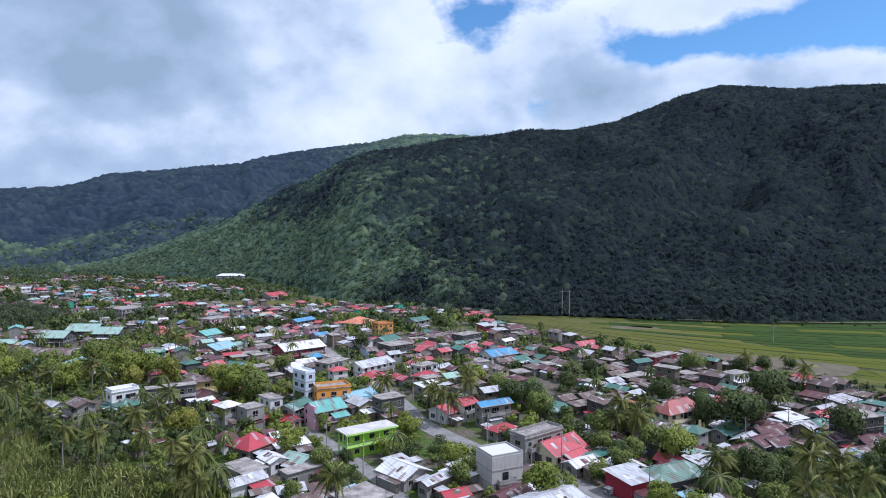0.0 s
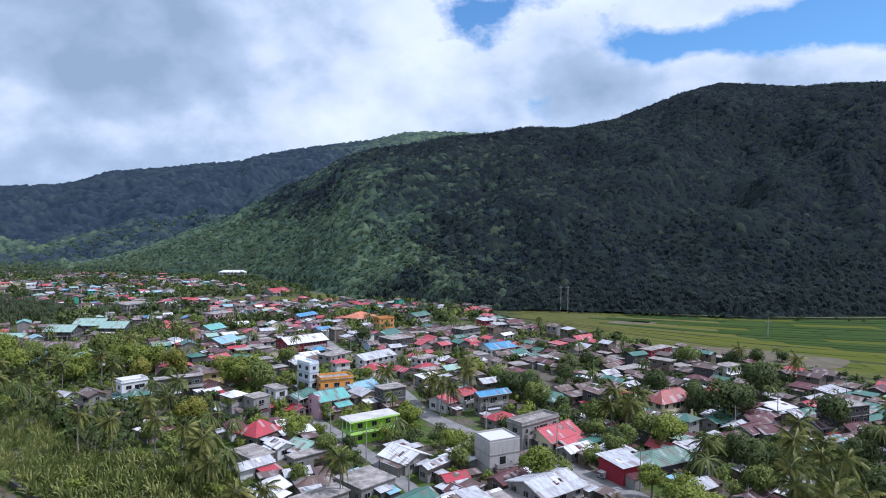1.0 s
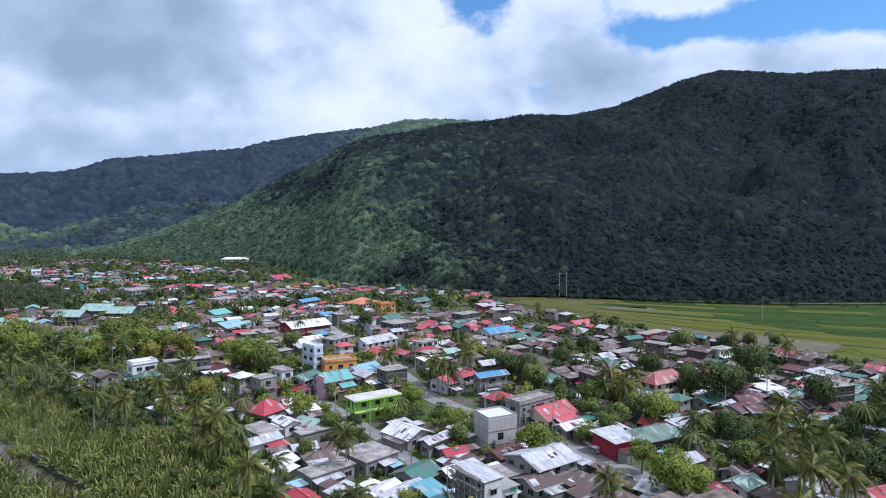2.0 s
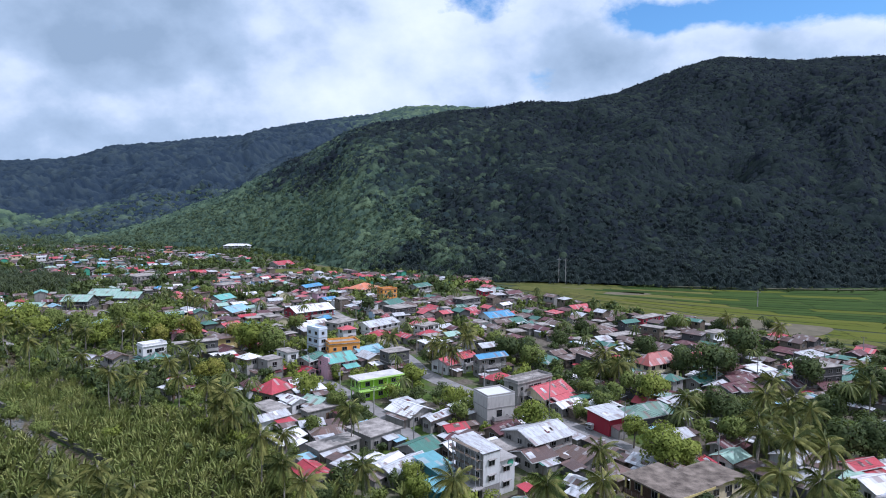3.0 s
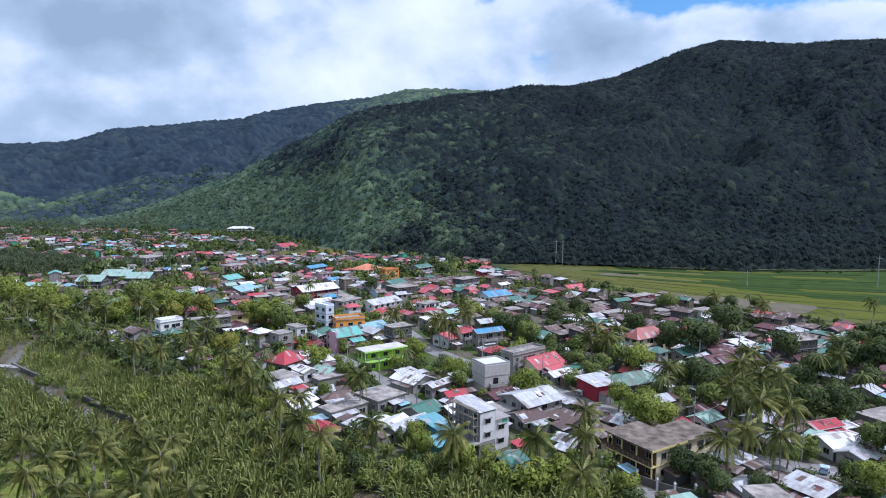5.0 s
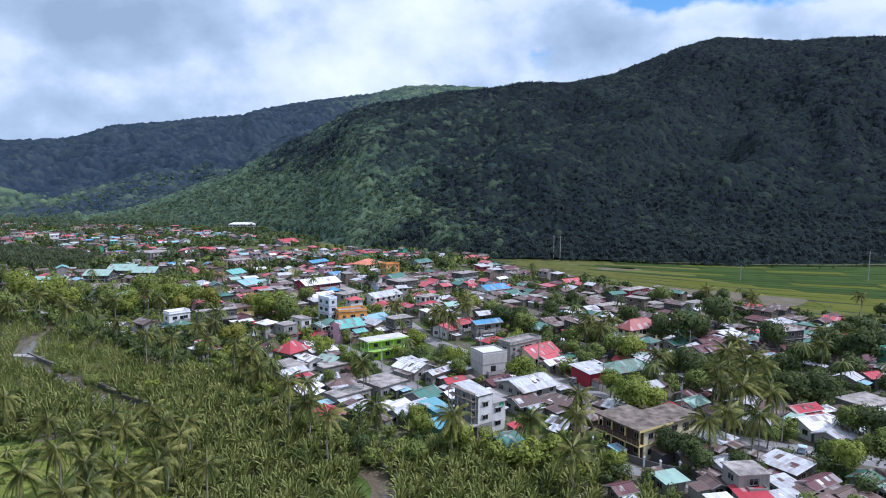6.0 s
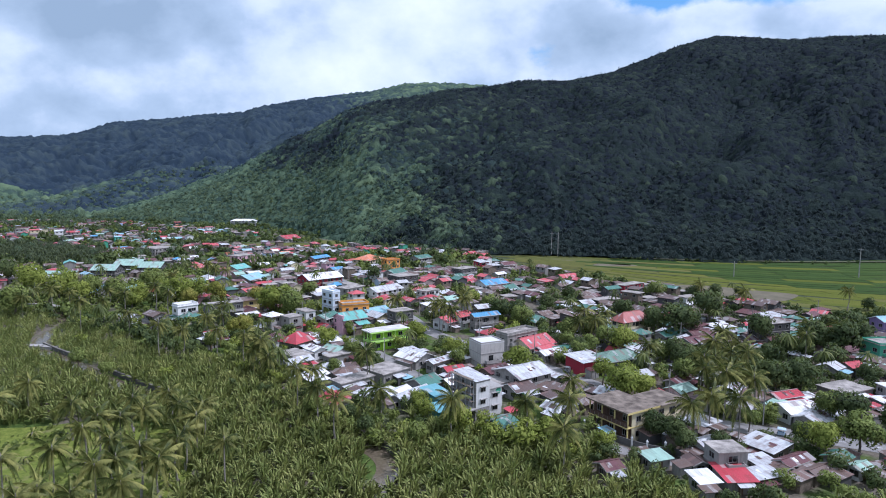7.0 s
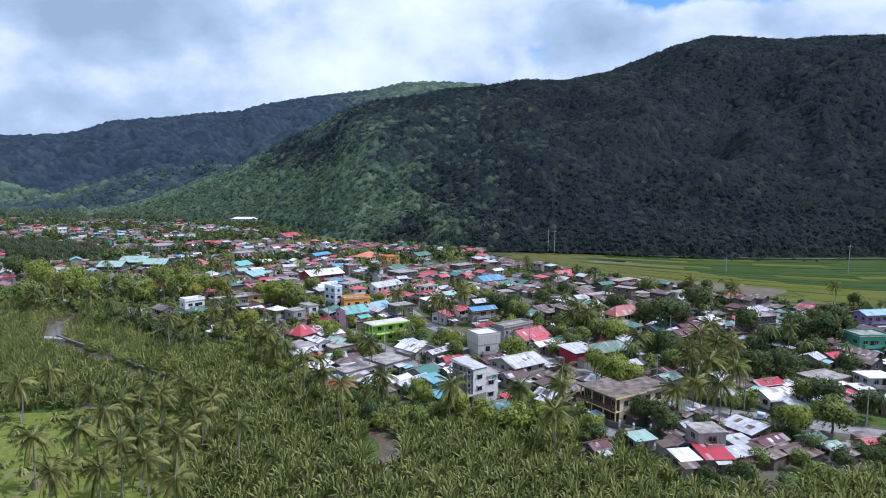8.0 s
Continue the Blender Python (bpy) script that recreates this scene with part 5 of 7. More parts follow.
house(53.6, 72.6, 9, 5.9, 5.2, 5.6, "flat", "concrete", "grey", over=0.3)
house(52.9, 67.3, 6, 5.0, 5.9, 2.7, "shed", "red", "grey")
house(61.0, 74.0, 21, 4.3, 2.9, 2.6, "shed", "silver", "grey")
house(58.7, 68.0, 20, 5.4, 3.2, 2.6, "shed", "silver", "grey")
house(64.1, 71.2, -69, 2.4, 2.2, 2.6, "gable", "rust", "grey")
house(48.3, 73.4, -77, 3.1, 2.9, 2.6, "gable", "brown", "grey")
house(46.8, 65.7, 13, 3.6, 3.8, 2.6, "shed", "white", "grey")
house(67.5, 73.9, 30, 7.2, 2.7, 3.0, "gable", "maroon", "grey")
house(70.5, 70.5, 32, 5.9, 2.2, 2.6, "gable", "rust", "wood")
house(77.2, 75.8, 36, 4.3, 3.3, 3.0, "gable", "green", "grey")
house(79.4, 72.5, 29, 3.6, 2.2, 2.6, "gable", "palegreen", "white")
house(89.3, 74.5, 16, 5.1, 2.2, 3.0, "gable", "pinkred", "cream")
house(40.8, 74.7, 21, 4.3, 3.3, 2.6, "shed", "palegreen", "grey")
house(30.6, 70.6, 25, 3.3, 3.2, 2.6, "gable", "maroon", "wood")
house(139.4, 154.4, 7, 11.6, 8.3, 7.0, "flat", "concrete", "mint", parapet=0.7, over=0.3)
house(165.9, 191.0, 14, 14.0, 6.2, 7.0, "gable", "cyan", "violet")
house(120.9, 142.1, 23, 5.3, 4.3, 2.9, "gable", "red", "grey")
house(122.5, 137.0, 22, 5.3, 3.3, 3.0, "gable", "silver", "grey")
house(104.5, 118.4, 25, 11.5, 7.6, 3.4, "flat", "concrete", "grey", over=0.3)
house(116.0, 114.4, 6, 7.9, 6.0, 5.0, "flat", "white", "grey", over=0.3)
house(110.0, 110.9, 11, 4.1, 3.2, 2.6, "shed", "white", "grey")
house(106.8, 104.8, 25, 8.0, 2.2, 2.7, "gable", "brown", "wood")
house(67.2, 188.7, 33, 14.8, 6.1, 6.2, "hip", "brick", "cream", storeys=2, rise=2.6)
house(77.8, 178.6, 38, 9.3, 4.3, 3.0, "gable", "green", "grey")
house(83.0, 169.3, 32, 7.9, 6.3, 3.0, "gable", "maroon", "grey")
house(109.1, 244.8, 31, 9.2, 5.5, 5.0, "flat", "concrete", "white", over=0.3)
house(102.5, 192.7, 26, 8.8, 5.7, 2.7, "shed", "white", "grey")
house(115.5, 197.4, 33, 9.1, 3.6, 3.0, "gable", "red", "grey")
house(119.8, 203.7, 31, 8.7, 4.1, 2.9, "gable", "silver", "grey")
house(106.9, 186.5, 33, 9.8, 3.8, 2.9, "gable", "green", "wood")
house(107.0, 175.1, 21, 9.5, 5.4, 3.0, "gable", "maroon", "grey")
house(132.3, 214.8, 31, 10.6, 5.9, 2.7, "shed", "silver", "grey")
house(112.7, 176.3, 21, 13.1, 6.2, 8.2, "flat", "concrete", "dark", storeys=3, over=0.3)
house(113.7, 172.4, 14, 7.6, 5.4, 3.0, "gable", "maroon", "wood")
house(123.3, 181.1, 24, 10.4, 3.3, 3.0, "gable", "green", "grey")
house(98.8, 158.7, 21, 11.7, 4.0, 3.4, "flat", "concrete", "grey", over=0.3)
house(102.2, 155.4, 25, 7.1, 2.2, 2.6, "shed", "cyan", "grey")
house(88.4, 178.2, 21, 7.4, 6.6, 3.0, "gable", "maroon", "grey")
house(86.5, 168.6, 21, 5.7, 5.5, 3.0, "gable", "maroon", "grey")
house(80.9, 182.5, 45, 11.0, 4.9, 3.0, "gable", "green", "grey")
house(79.6, 171.2, 45, 8.4, 3.7, 3.0, "gable", "silver", "dark")
# Closed dark walls stand in for the shade inside the halls' open fronts.
house(-199.6, 309.5, 3, 13.2, 12.0, 4.6, "gable", "palegreen", "dark", rise=2.6, label="long market hall with pale green metal roof, open front's shade painted as dark wall")
house(-197.0, 330.5, 4, 15.0, 13.0, 4.8, "gable", "palegreen", "dark", rise=2.8, label="long market hall with pale green metal roof, open front's shade painted as dark wall")
house(-179.8, 323.5, 3, 12.4, 12.0, 4.6, "gable", "palegreen", "dark", rise=2.6, label="long market hall with pale green metal roof, open front's shade painted as dark wall")
house(-216.0, 292.0, 4, 17.0, 6.0, 4.2, "gable", "palegreen", "cream", rise=1.3)
house(-192.5, 270.0, 3, 16.5, 10.0, 4.2, "hip", "brown", "dark", rise=2.6)
house(-176.0, 272.0, 3, 18.0, 11.0, 3.6, "gable", "rust", "grey", rise=1.8)
house(-172.6, 248.0, -15, 14.0, 14.0, 3.0, "gable", "cyan", "grey")
house(-158.0, 253.4, 88, 15.3, 6.4, 2.7, "gable", "cyan", "grey")
house(-106.5, 197.9, 48, 8.2, 5.0, 6.6, "flat", "white", "white", parapet=1.0, over=0.3)
house(-105.3, 196.4, -29, 9.8, 7.2, 2.9, "hip", "green", "grey")
house(-93.2, 203.0, 34, 14.9, 3.9, 6.8, "flat", "concrete", "dark", storeys=2,label="unfinished two-storey dark cement building with flat slab",over=0.3)
house(-127.0, 194.1, -23, 7.1, 4.0, 2.9, "gable", "silver", "white")
house(-112.7, 186.0, -38, 7.5, 5.0, 5.5, "gable", "rust", "grey")
house(-79.1, 161.1, 56, 4.7, 2.2, 2.6, "gable", "maroon", "grey")
house(-82.2, 157.9, 67, 2.4, 4.0, 3.0, "shed", "white", "grey")
house(-71.3, 284.5, 45, 20.6, 11.5, 5.4, "gable", "white", "red")
house(-91.2, 372.1, 62, 15.5, 6.1, 5.4, "gable", "blue", "grey")
house(-67.5, 289.6, 60, 11.0, 8.0, 3.4, "gable", "blue", "grey")
house(-57.5, 369.3, 68, 17.5, 12.9, 5.4, "hip", "orange", "cream")
house(-39.7, 343.1, 40, 9.7, 6.3, 8.1, "flat", "orange", "orange", storeys=3, parapet=0.8, over=0.3)
house(-34, 308.9, 64, 13.0, 8.1, 5.4, "gable", "green", "grey")
house(-28, 295.1, 39, 12.6, 10.8, 5.6, "flat", "concrete", "dark", over=0.3)
house(-33.7, 253, 52, 17.5, 8.1, 5.0, "gable", "silver", "white")
house(-32.1, 241.5, 63, 8.6, 6.1, 2.9, "hip", "red", "cream")
house(-50, 254.5, 57, 12.4, 7.3, 5.4, "flat", "concrete", "grey", over=0.3)
house(-67.6, 255.3, 47, 7.6, 6.4, 2.7, "gable", "white", "grey")
house(-88.4, 253.6, -20, 7.8, 7.0, 3.1, "gable", "green", "grey")
house(20.0, 287.2, 37, 14.8, 9.2, 3.4, "gable", "blue", "white")
house(28.0, 276.7, 47, 8.5, 7.2, 2.6, "gable", "green", "grey")
house(4.6, 296.9, 48, 15.9, 9.3, 2.9, "gable", "red", "grey")
house(-12.3, 251.7, 48, 9.5, 6.1, 5.0, "flat", "concrete", "white", over=0.3)
house(-11.6, 244.4, 54, 8.8, 5.6, 2.7, "hip", "red", "grey")
house(-20.6, 195.0, 38, 8.3, 5.7, 6.6, "flat", "concrete", "dark", over=0.3)
house(-32.5, 209.1, 49, 10.5, 8.6, 3.0, "gable", "cyan", "grey")
house(32.3, 201.2, 51, 9.6, 6.6, 2.7, "hip", "green", "grey")
house(65.3, 315.9, 37, 12.7, 7.6, 3.1, "gable", "pinkred", "grey")
house(90.9, 277.5, 40, 17.0, 5.7, 5.4, "flat", "concrete", "red", over=0.3)
house(-155.5, 535.0, 59, 18.8, 13.8, 3.4, "gable", "red", "grey")
house(-223.8, 422.8, 59, 18.3, 18.4, 5.0, "flat", "concrete", "grey", over=0.3)
house(-155.9, 329.7, 72, 9.5, 6.1, 3.4, "gable", "pinkred", "white")
house(-99.1, 253.3, 62, 8.5, 6.8, 3.0, "gable", "pinkred", "white")
house(-112.1, 293.5, 69, 13.0, 10.4, 3.1, "gable", "cyan", "grey")
house(-131.8, 330.3, 66, 11.1, 9.8, 3.4, "gable", "teal", "grey")
house(-140.5, 363.1, 60, 14.3, 10.5, 7.2, "flat", "concrete", "pink", storeys=3, over=0.3)
house(-81.6, 201.6, 53, 5.1, 3.7, 2.7, "gable", "white", "grey")
house(-4.0, 323.7, 52, 12.1, 8.0, 3.4, "gable", "maroon", "grey")
house(6.2, 325.8, 47, 14.0, 7.9, 5.9, "flat", "concrete", "dark", over=0.3)
house(17.6, 360.2, 37, 7.1, 7.0, 5.4, "shed", "silver", "red")
house(34.6, 367.2, 42, 11.7, 6.6, 3.4, "gable", "maroon", "grey")
house(-22.6, 376.8, 54, 13.4, 7.5, 5.9, "gable", "green", "grey")
house(54.8, 112.9, -81, 4.3, 2.2, 2.6, "gable", "red", "grey")
house(102.3, 158.7, -76, 5.6, 4.4, 3.0, "gable", "cyan", "grey")
house(1.7, 123.3, -46, 4.1, 4.0, 2.9, "gable", "maroon", "grey")

# ---- the rest of the town ----


def join_far(rows):
    """Far roofs and walls, too small to pick apart, joined by material into one mesh."""
    mats, co, loops, starts, index, uvs, n, m = [], [], [], [], [], [], 0, 0
    for me, mat, pm in rows:
        if mat not in mats:
            mats.append(mat)
        c = np.empty(len(me.vertices) * 3, np.float32)
        me.vertices.foreach_get("co", c)
        a = np.array(pm)
        co.append(c.reshape(-1, 3) @ a[:3, :3].T + a[:3, 3])
        li = np.empty(len(me.loops), np.int32)
        me.loops.foreach_get("vertex_index", li)
        ls = np.empty(len(me.polygons), np.int32)
        me.polygons.foreach_get("loop_start", ls)
        uv = np.zeros(len(me.loops) * 2, np.float32)
        if me.uv_layers:
            me.uv_layers[0].data.foreach_get("uv", uv)
        loops.append(li + n), starts.append(ls + m), uvs.append(uv), index.append(np.full(len(ls), mats.index(mat), np.int32))
        n, m = n + len(me.vertices), m + len(me.loops)
        bpy.data.meshes.remove(me)
    me = bpy.data.meshes.new("far_houses")
    me.vertices.add(n)
    me.vertices.foreach_set("co", np.concatenate(co).astype(np.float32).ravel())
    me.loops.add(m)
    me.loops.foreach_set("vertex_index", np.concatenate(loops))
    st = np.concatenate(starts)
    me.polygons.add(len(st))
    me.polygons.foreach_set("loop_start", st)
    me.polygons.foreach_set("material_index", np.concatenate(index))
    me.update(calc_edges=True)
    me.uv_layers.new(name="UVMap").data.foreach_set("uv", np.concatenate(uvs))
    for mt in mats:
        me.materials.append(mt)
    me.shade_flat()
    return tagged(new("far_houses", me), "far small houses with coloured metal roofs", "houses", kind="stuff")


def scatter_houses():
    rng = random.Random(77)
    spots = []
    for i in range(-90, 76):
        for j in range(-56, 126):
            # cells of the street grid, turned 38 degrees
            u, v = i * 9.3 + rng.uniform(-2, 2), j * 8.0 + rng.uniform(-2, 2)
            a = radians(38)
            x, y = u * math.cos(a) - v * math.sin(a), u * math.sin(a) + v * math.cos(a) + 60
            luck, dice = rng.random(), rng.randrange(10 ** 6)
            edge = float(np.interp(x, [p[0] for p in NIPA_EDGE], [p[1] for p in NIPA_EDGE]))
            field = float(np.interp(x, [p[0] for p in FIELD_EDGE], [p[1] for p in FIELD_EDGE], left=480 if x > -200 else 1000))
            far = float(np.interp(x, [-700, -530, -410, -310, -250, -170, -100, 0], [720, 720, 720, 690, 650, 560, 485, 456]))
            if not (edge + (20 if x < 35 else 9) < y < min(field - 5, far)) or abs(x) > (y + 50) * 0.74 + 6:
                continue
            if away(np.array(x), np.array(y), ROAD) < 6.6 or away(np.array(x), np.array(y), STREET) < 4.8:
                continue
            if x < -100 and y < 234 - (x + 100) * 0.2:
                continue
            # groves between the blocks stay free
            if inside(np.array(x), np.array(y), GROVE):
                continue
            if luck > (0.55 if x < -170 else 0.80 if x > 90 and y > 150 else 0.46 if x > 12 and y > 175 else 0.88) or fractal(np.array(x / 45 + 20), np.array(y / 45), 3) > (0.1 if x > -170 else 0.14):
                continue
            spots.append((math.hypot(x, y + 30), x, y, dice))
    spots.sort()
    joined, count = [], 0
    for dist, x, y, dice in spots:
        rng = random.Random(dice)
        w, d = rng.uniform(4.6, 8.6), rng.uniform(3.8, 6.2)
        if any(math.hypot(x - hx, y - hy) < r * 0.85 + max(w, d) * 0.36 for hx, hy, r in HOUSES):
            continue
        st = 2 if rng.random() < 0.15 and dist > 190 else 1
        rc = rng.choices(["silver", "white", "rust", "red", "pinkred", "maroon", "green", "teal", "blue", "cyan", "orange", "brown", "palegreen"], [24, 10, 24, 9, 9, 16, 3, 2, 3, 3, 2, 9, 4])[0]
        wc = rng.choices(["grey", "white", "cream", "dark", "wood", "pink", "blue", "mint", "yellow"], [34, 13, 8, 12, 16, 4, 4, 3, 3])[0]
        if dist < 190:
            wc = rng.choice(("grey", "wood", "white", "grey"))
            if rc in ("brown", "maroon") and rng.random() < 0.6:
                rc = "white"
        if x > 30 and dist > 190 and rng.random() < 0.75:
            rc = rng.choice(("rust", "silver", "maroon", "brown", "rust", "maroon", "brown", "green", "rust"))
        if x > 30 and dist > 190:
            wc = rng.choice(("dark", "wood", "grey", "dark", "wood"))
        if dist < 185 and rc not in ("silver", "white", "rust", "brown", "maroon"):
            rc = rng.choice(("rust", "silver", "silver", "white", "white")) if x < 35 else rng.choice(("rust", "maroon", "silver", "rust", "brown"))
        if dist < 185 and x > 35 and rc == "white":
            rc = "silver"
        if dist > 215 and rc in ("white", "silver") and rng.random() < 0.45:
            rc = rng.choice(("rust", "maroon", "brown", "green", "pinkred", "rust"))
        if x < -170 and rc in ("white", "silver") and rng.random() < 0.55:
            rc = rng.choice(("rust", "maroon", "brown", "pinkred", "cyan"))
        kind = rng.choices(["gable", "hip", "shed", "flat"], [52, 12, 26, 10])[0]
        z = float(land_height(np.array(x), np.array(y)))
        yaw, h = 38 - rng.choice((0, 90)) + rng.uniform(-10, 10), 2.7 * st + rng.uniform(-0.2, 0.5)
        if count < 190:
            house(x, y, yaw, w, d, h, kind, "concrete" if kind == "flat" else rc, wc, detail=1, z=z)
        else:
            HOUSES.append((x, y, max(w, d) * 0.6))
            RECTS.append((x, y, yaw, w, d))
            m, rise = pose(x, y, z, 0, 0, yaw), d * (0.2 if kind != "shed" else 0.12)
            joined.append((wall_mesh(w, d, h, kind, rise, WALLS[wc]), WALLS[wc], m))
            if kind == "flat":
                joined.append((box_mesh("roof", M_SLAB, (-w / 2 - 0.3, w / 2 + 0.3, -d / 2 - 0.3, d / 2 + 0.3, h + 0.01, h + 0.2)), M_SLAB, m))
            else:
                joined.append((roof_mesh(kind, w, d, rise, 0.4, ROOFS[rc]), ROOFS[rc], m @ Matrix.Translation((0, 0, h + 0.02))))
            if rng.random() < 0.55:
                # a low annex with a roof of its own
                aw, ad, ax = rng.uniform(2.4, 4.5), rng.uniform(1.8, 3.2), rng.uniform(-0.25, 0.25) * w
                rx = rng.choice(("silver", "rust", "maroon", "white", "brown", "rust"))
                am = m @ Matrix.Translation((ax, -d / 2 - ad / 2 - 0.02, 0))
                joined.append((wall_mesh(aw, ad, 2.1, "shed", 0.4, WALLS["wood"]), WALLS["wood"], am))
                joined.append((roof_mesh("shed", aw, ad, 0.4, 0.2, ROOFS[rx]), ROOFS[rx], am @ Matrix.Translation((0, 0, 2.12))))
            for k in range(2):
                joined.append((box_mesh("window", M_GLASS, (-w / 4 + k * w / 2 - 0.6, -w / 4 + k * w / 2 + 0.6, -d / 2 - 0.04, -d / 2 - 0.01, h - 1.6, h - 0.5)), M_GLASS, m))
        count += 1
    join_far(joined)


scatter_houses()


def in_rect(x, y, rect, more=0.0):
    px, py, yaw, w, d = rect
    c, q = math.cos(radians(yaw)), math.sin(radians(yaw))
    u, v = (x - px) * c + (y - py) * q, (y - py) * c - (x - px) * q
    return abs(u) < w / 2 + more and abs(v) < d / 2 + more


def shed(x, y, yaw, w, d, h, rc, wc):
    """A low lean-to store or kitchen behind a house."""
    top = new("shed")
    top.matrix_world = pose(x, y, 0, 0, 0, yaw)
    part("wall", wall_mesh(w, d, h, "shed", d * 0.14, WALLS[wc]), top)
    part("roof", roof_mesh("shed", w, d, d * 0.14, 0.3, ROOFS[rc], 0.05), top, Matrix.Translation((0, 0, h + 0.02)))
    RECTS.append((x, y, yaw, w, d))
    return tagged(top, f"low {WALL_WORD[wc]} shed with {ROOF_WORD[rc]} roof between houses", "shed", "sheds between the houses")


def fill_sheds(most):
    rng = random.Random(404)
    near = sorted((r for r in RECTS if math.hypot(r[0], r[1] + 30) < 270), key=lambda r: math.hypot(r[0], r[1] + 30))
    made = 0
    for turn in range(3):
        for px, py, yaw, pw, pd in near:
            if made >= most:
                return
            w, d = rng.uniform(2.2, 4.6), rng.uniform(1.9, 3.2)
            a, side = radians(yaw), rng.choice(((1, 0), (-1, 0), (0, 1), (0, -1)))
            u = side[0] * (pw / 2 + w / 2 + 0.75) + (rng.uniform(-0.4, 0.4) * pw if not side[0] else 0)
            v = side[1] * (pd / 2 + d / 2 + 0.75) + (rng.uniform(-0.4, 0.4) * pd if not side[1] else 0)
            x, y = px + u * math.cos(a) - v * math.sin(a), py + u * math.sin(a) + v * math.cos(a)
            this = (x, y, yaw, w, d)
            rc = rng.choice(("rust", "silver", "maroon", "brown", "white", "rust", "silver", "white", "red", "cyan"))
            wc, h = rng.choice(("wood", "grey", "dark", "wood")), rng.uniform(1.9, 2.5)
            if x > 35 and y < 95 and rc in ("white", "cyan", "red"):
                rc = "rust"
            edge = float(np.interp(x, [p[0] for p in NIPA_EDGE], [p[1] for p in NIPA_EDGE]))
            if y < edge + (16 if x < 35 else 4) or x < -100 and y < 234 - (x + 100) * 0.2 or away(np.array(x), np.array(y), ROAD) < 6.5 or away(np.array(x), np.array(y), STREET) < 5:
                continue
            spots = [(x + (i * w * math.cos(a) - j * d * math.sin(a)) * 0.5, y + (i * w * math.sin(a) + j * d * math.cos(a)) * 0.5) for i in (-1, 0, 1) for j in (-1, 0, 1)]
            if any(math.hypot(x - r[0], y - r[1]) < r[3] + r[4] + 4 and (any(in_rect(*q, r, 0.35) for q in spots) or in_rect(r[0], r[1], this)) for r in RECTS):
                continue
            shed(x, y, yaw, w, d, h, rc, wc)
            made += 1


fill_sheds(210)
nipa_field()

# ---- trees and palms ----
LEAF = {
    "bright": foliage("bright_leaves", (0.088, 0.120, 0.024), (0.175, 0.215, 0.040), (0.290, 0.325, 0.068), 0.3, 0.3),
    "mid": foliage("mid_leaves", (0.067, 0.095, 0.028), (0.125, 0.160, 0.042), (0.220, 0.258, 0.070), 0.3, 0.25),
    # Dark-leaved trees; the tone also carries cloud shade on right-hand and far ones.
    "dark": foliage("dark_and_shaded_leaves", (0.028, 0.043, 0.018), (0.056, 0.080, 0.030), (0.116, 0.145, 0.048), 0.3, 0.22),
    "yellow": foliage("yellowing_leaves", (0.087, 0.109, 0.022), (0.189, 0.203, 0.036), (0.319, 0.290, 0.072), 0.3, 0.3),
}
M_PALM_SMALL = foliage("small_palm_leaves", (0.042, 0.058, 0.022), (0.083, 0.105, 0.033), (0.180, 0.190, 0.066), 0.25, 0.25, 0.55)
# Palm leaves darkened to carry the shade over the grove by the market.
M_PALM_GROVE = foliage("shaded_grove_leaves", (0.020, 0.030, 0.018), (0.042, 0.056, 0.030), (0.105, 0.125, 0.060), 0.12, 0.25, 0.7)
M_BARK = mottled("grey_bark", (0.09, 0.075, 0.06), (0.20, 0.17, 0.14), 2.0)
M_PALM_BARK = mottled("palm_bark", (0.16, 0.14, 0.12), (0.34, 0.31, 0.27), 3.0)
M_COCONUT = mottled("green_coconut", (0.10, 0.13, 0.03), (0.25, 0.22, 0.06), 3.0)


def tube(bm, pts, radii, sides=6):
    rings = []
    for i, p in enumerate(pts):
        d = (Vector(pts[min(i + 1, len(pts) - 1)]) - Vector(pts[max(i - 1, 0)])).normalized()
        a = d.orthogonal().normalized()
        b = d.cross(a)
        rings.append([bm.verts.new(Vector(p) + (a * math.cos(2 * math.pi * k / sides) + b * math.sin(2 * math.pi * k / sides)) * radii[i]) for k in range(sides)])
    for r0, r1 in zip(rings, rings[1:]):
        for k in range(sides):
            bm.faces.new([r0[k], r0[(k + 1) % sides], r1[(k + 1) % sides], r1[k]])


def leaf_crown(seed, lumps, cards, size):
    """A crown of unit radius and unit height: leaf sprays over uneven lobes, with gaps between them."""
    rng = np.random.RandomState(seed)
    mids, rads = [], []
    for k in range(lumps):
        a, q = rng.uniform(0, 6.283), rng.uniform(0.15, 0.62)
        mids.append(np.array((math.cos(a) * q, math.sin(a) * q, rng.uniform(-0.45, 0.5) * (1.1 - q))))
        rads.append(rng.uniform(0.20, 0.44))
    v, f, nn = [], [], []
    for c in range(cards):
        k = c % lumps
        d = rng.normal(size=3)
        d[2] += 0.35
        d /= np.linalg.norm(d)
        p = mids[k] + d * rads[k] * rng.uniform(0.75, 1.08)
        t = np.cross(d, rng.normal(size=3))
        t /= np.linalg.norm(t)
        b = np.cross(d, t) + d * rng.uniform(-0.7, 0.7)
        s = size * rng.uniform(0.6, 1.4)
        n = len(v)
        v += [p - t * s * 0.75, p + b * s * 1.3, p + t * s * 0.85 - b * s * 0.35]
        f.append((n, n + 2, n + 1))
        o = d * 0.6 + (p - np.array((0, 0, -0.3))) * 0.6
        nn += [o / np.linalg.norm(o)] * 3
    return np.array(v), np.array(f), np.array(nn)


CROWNS = {}
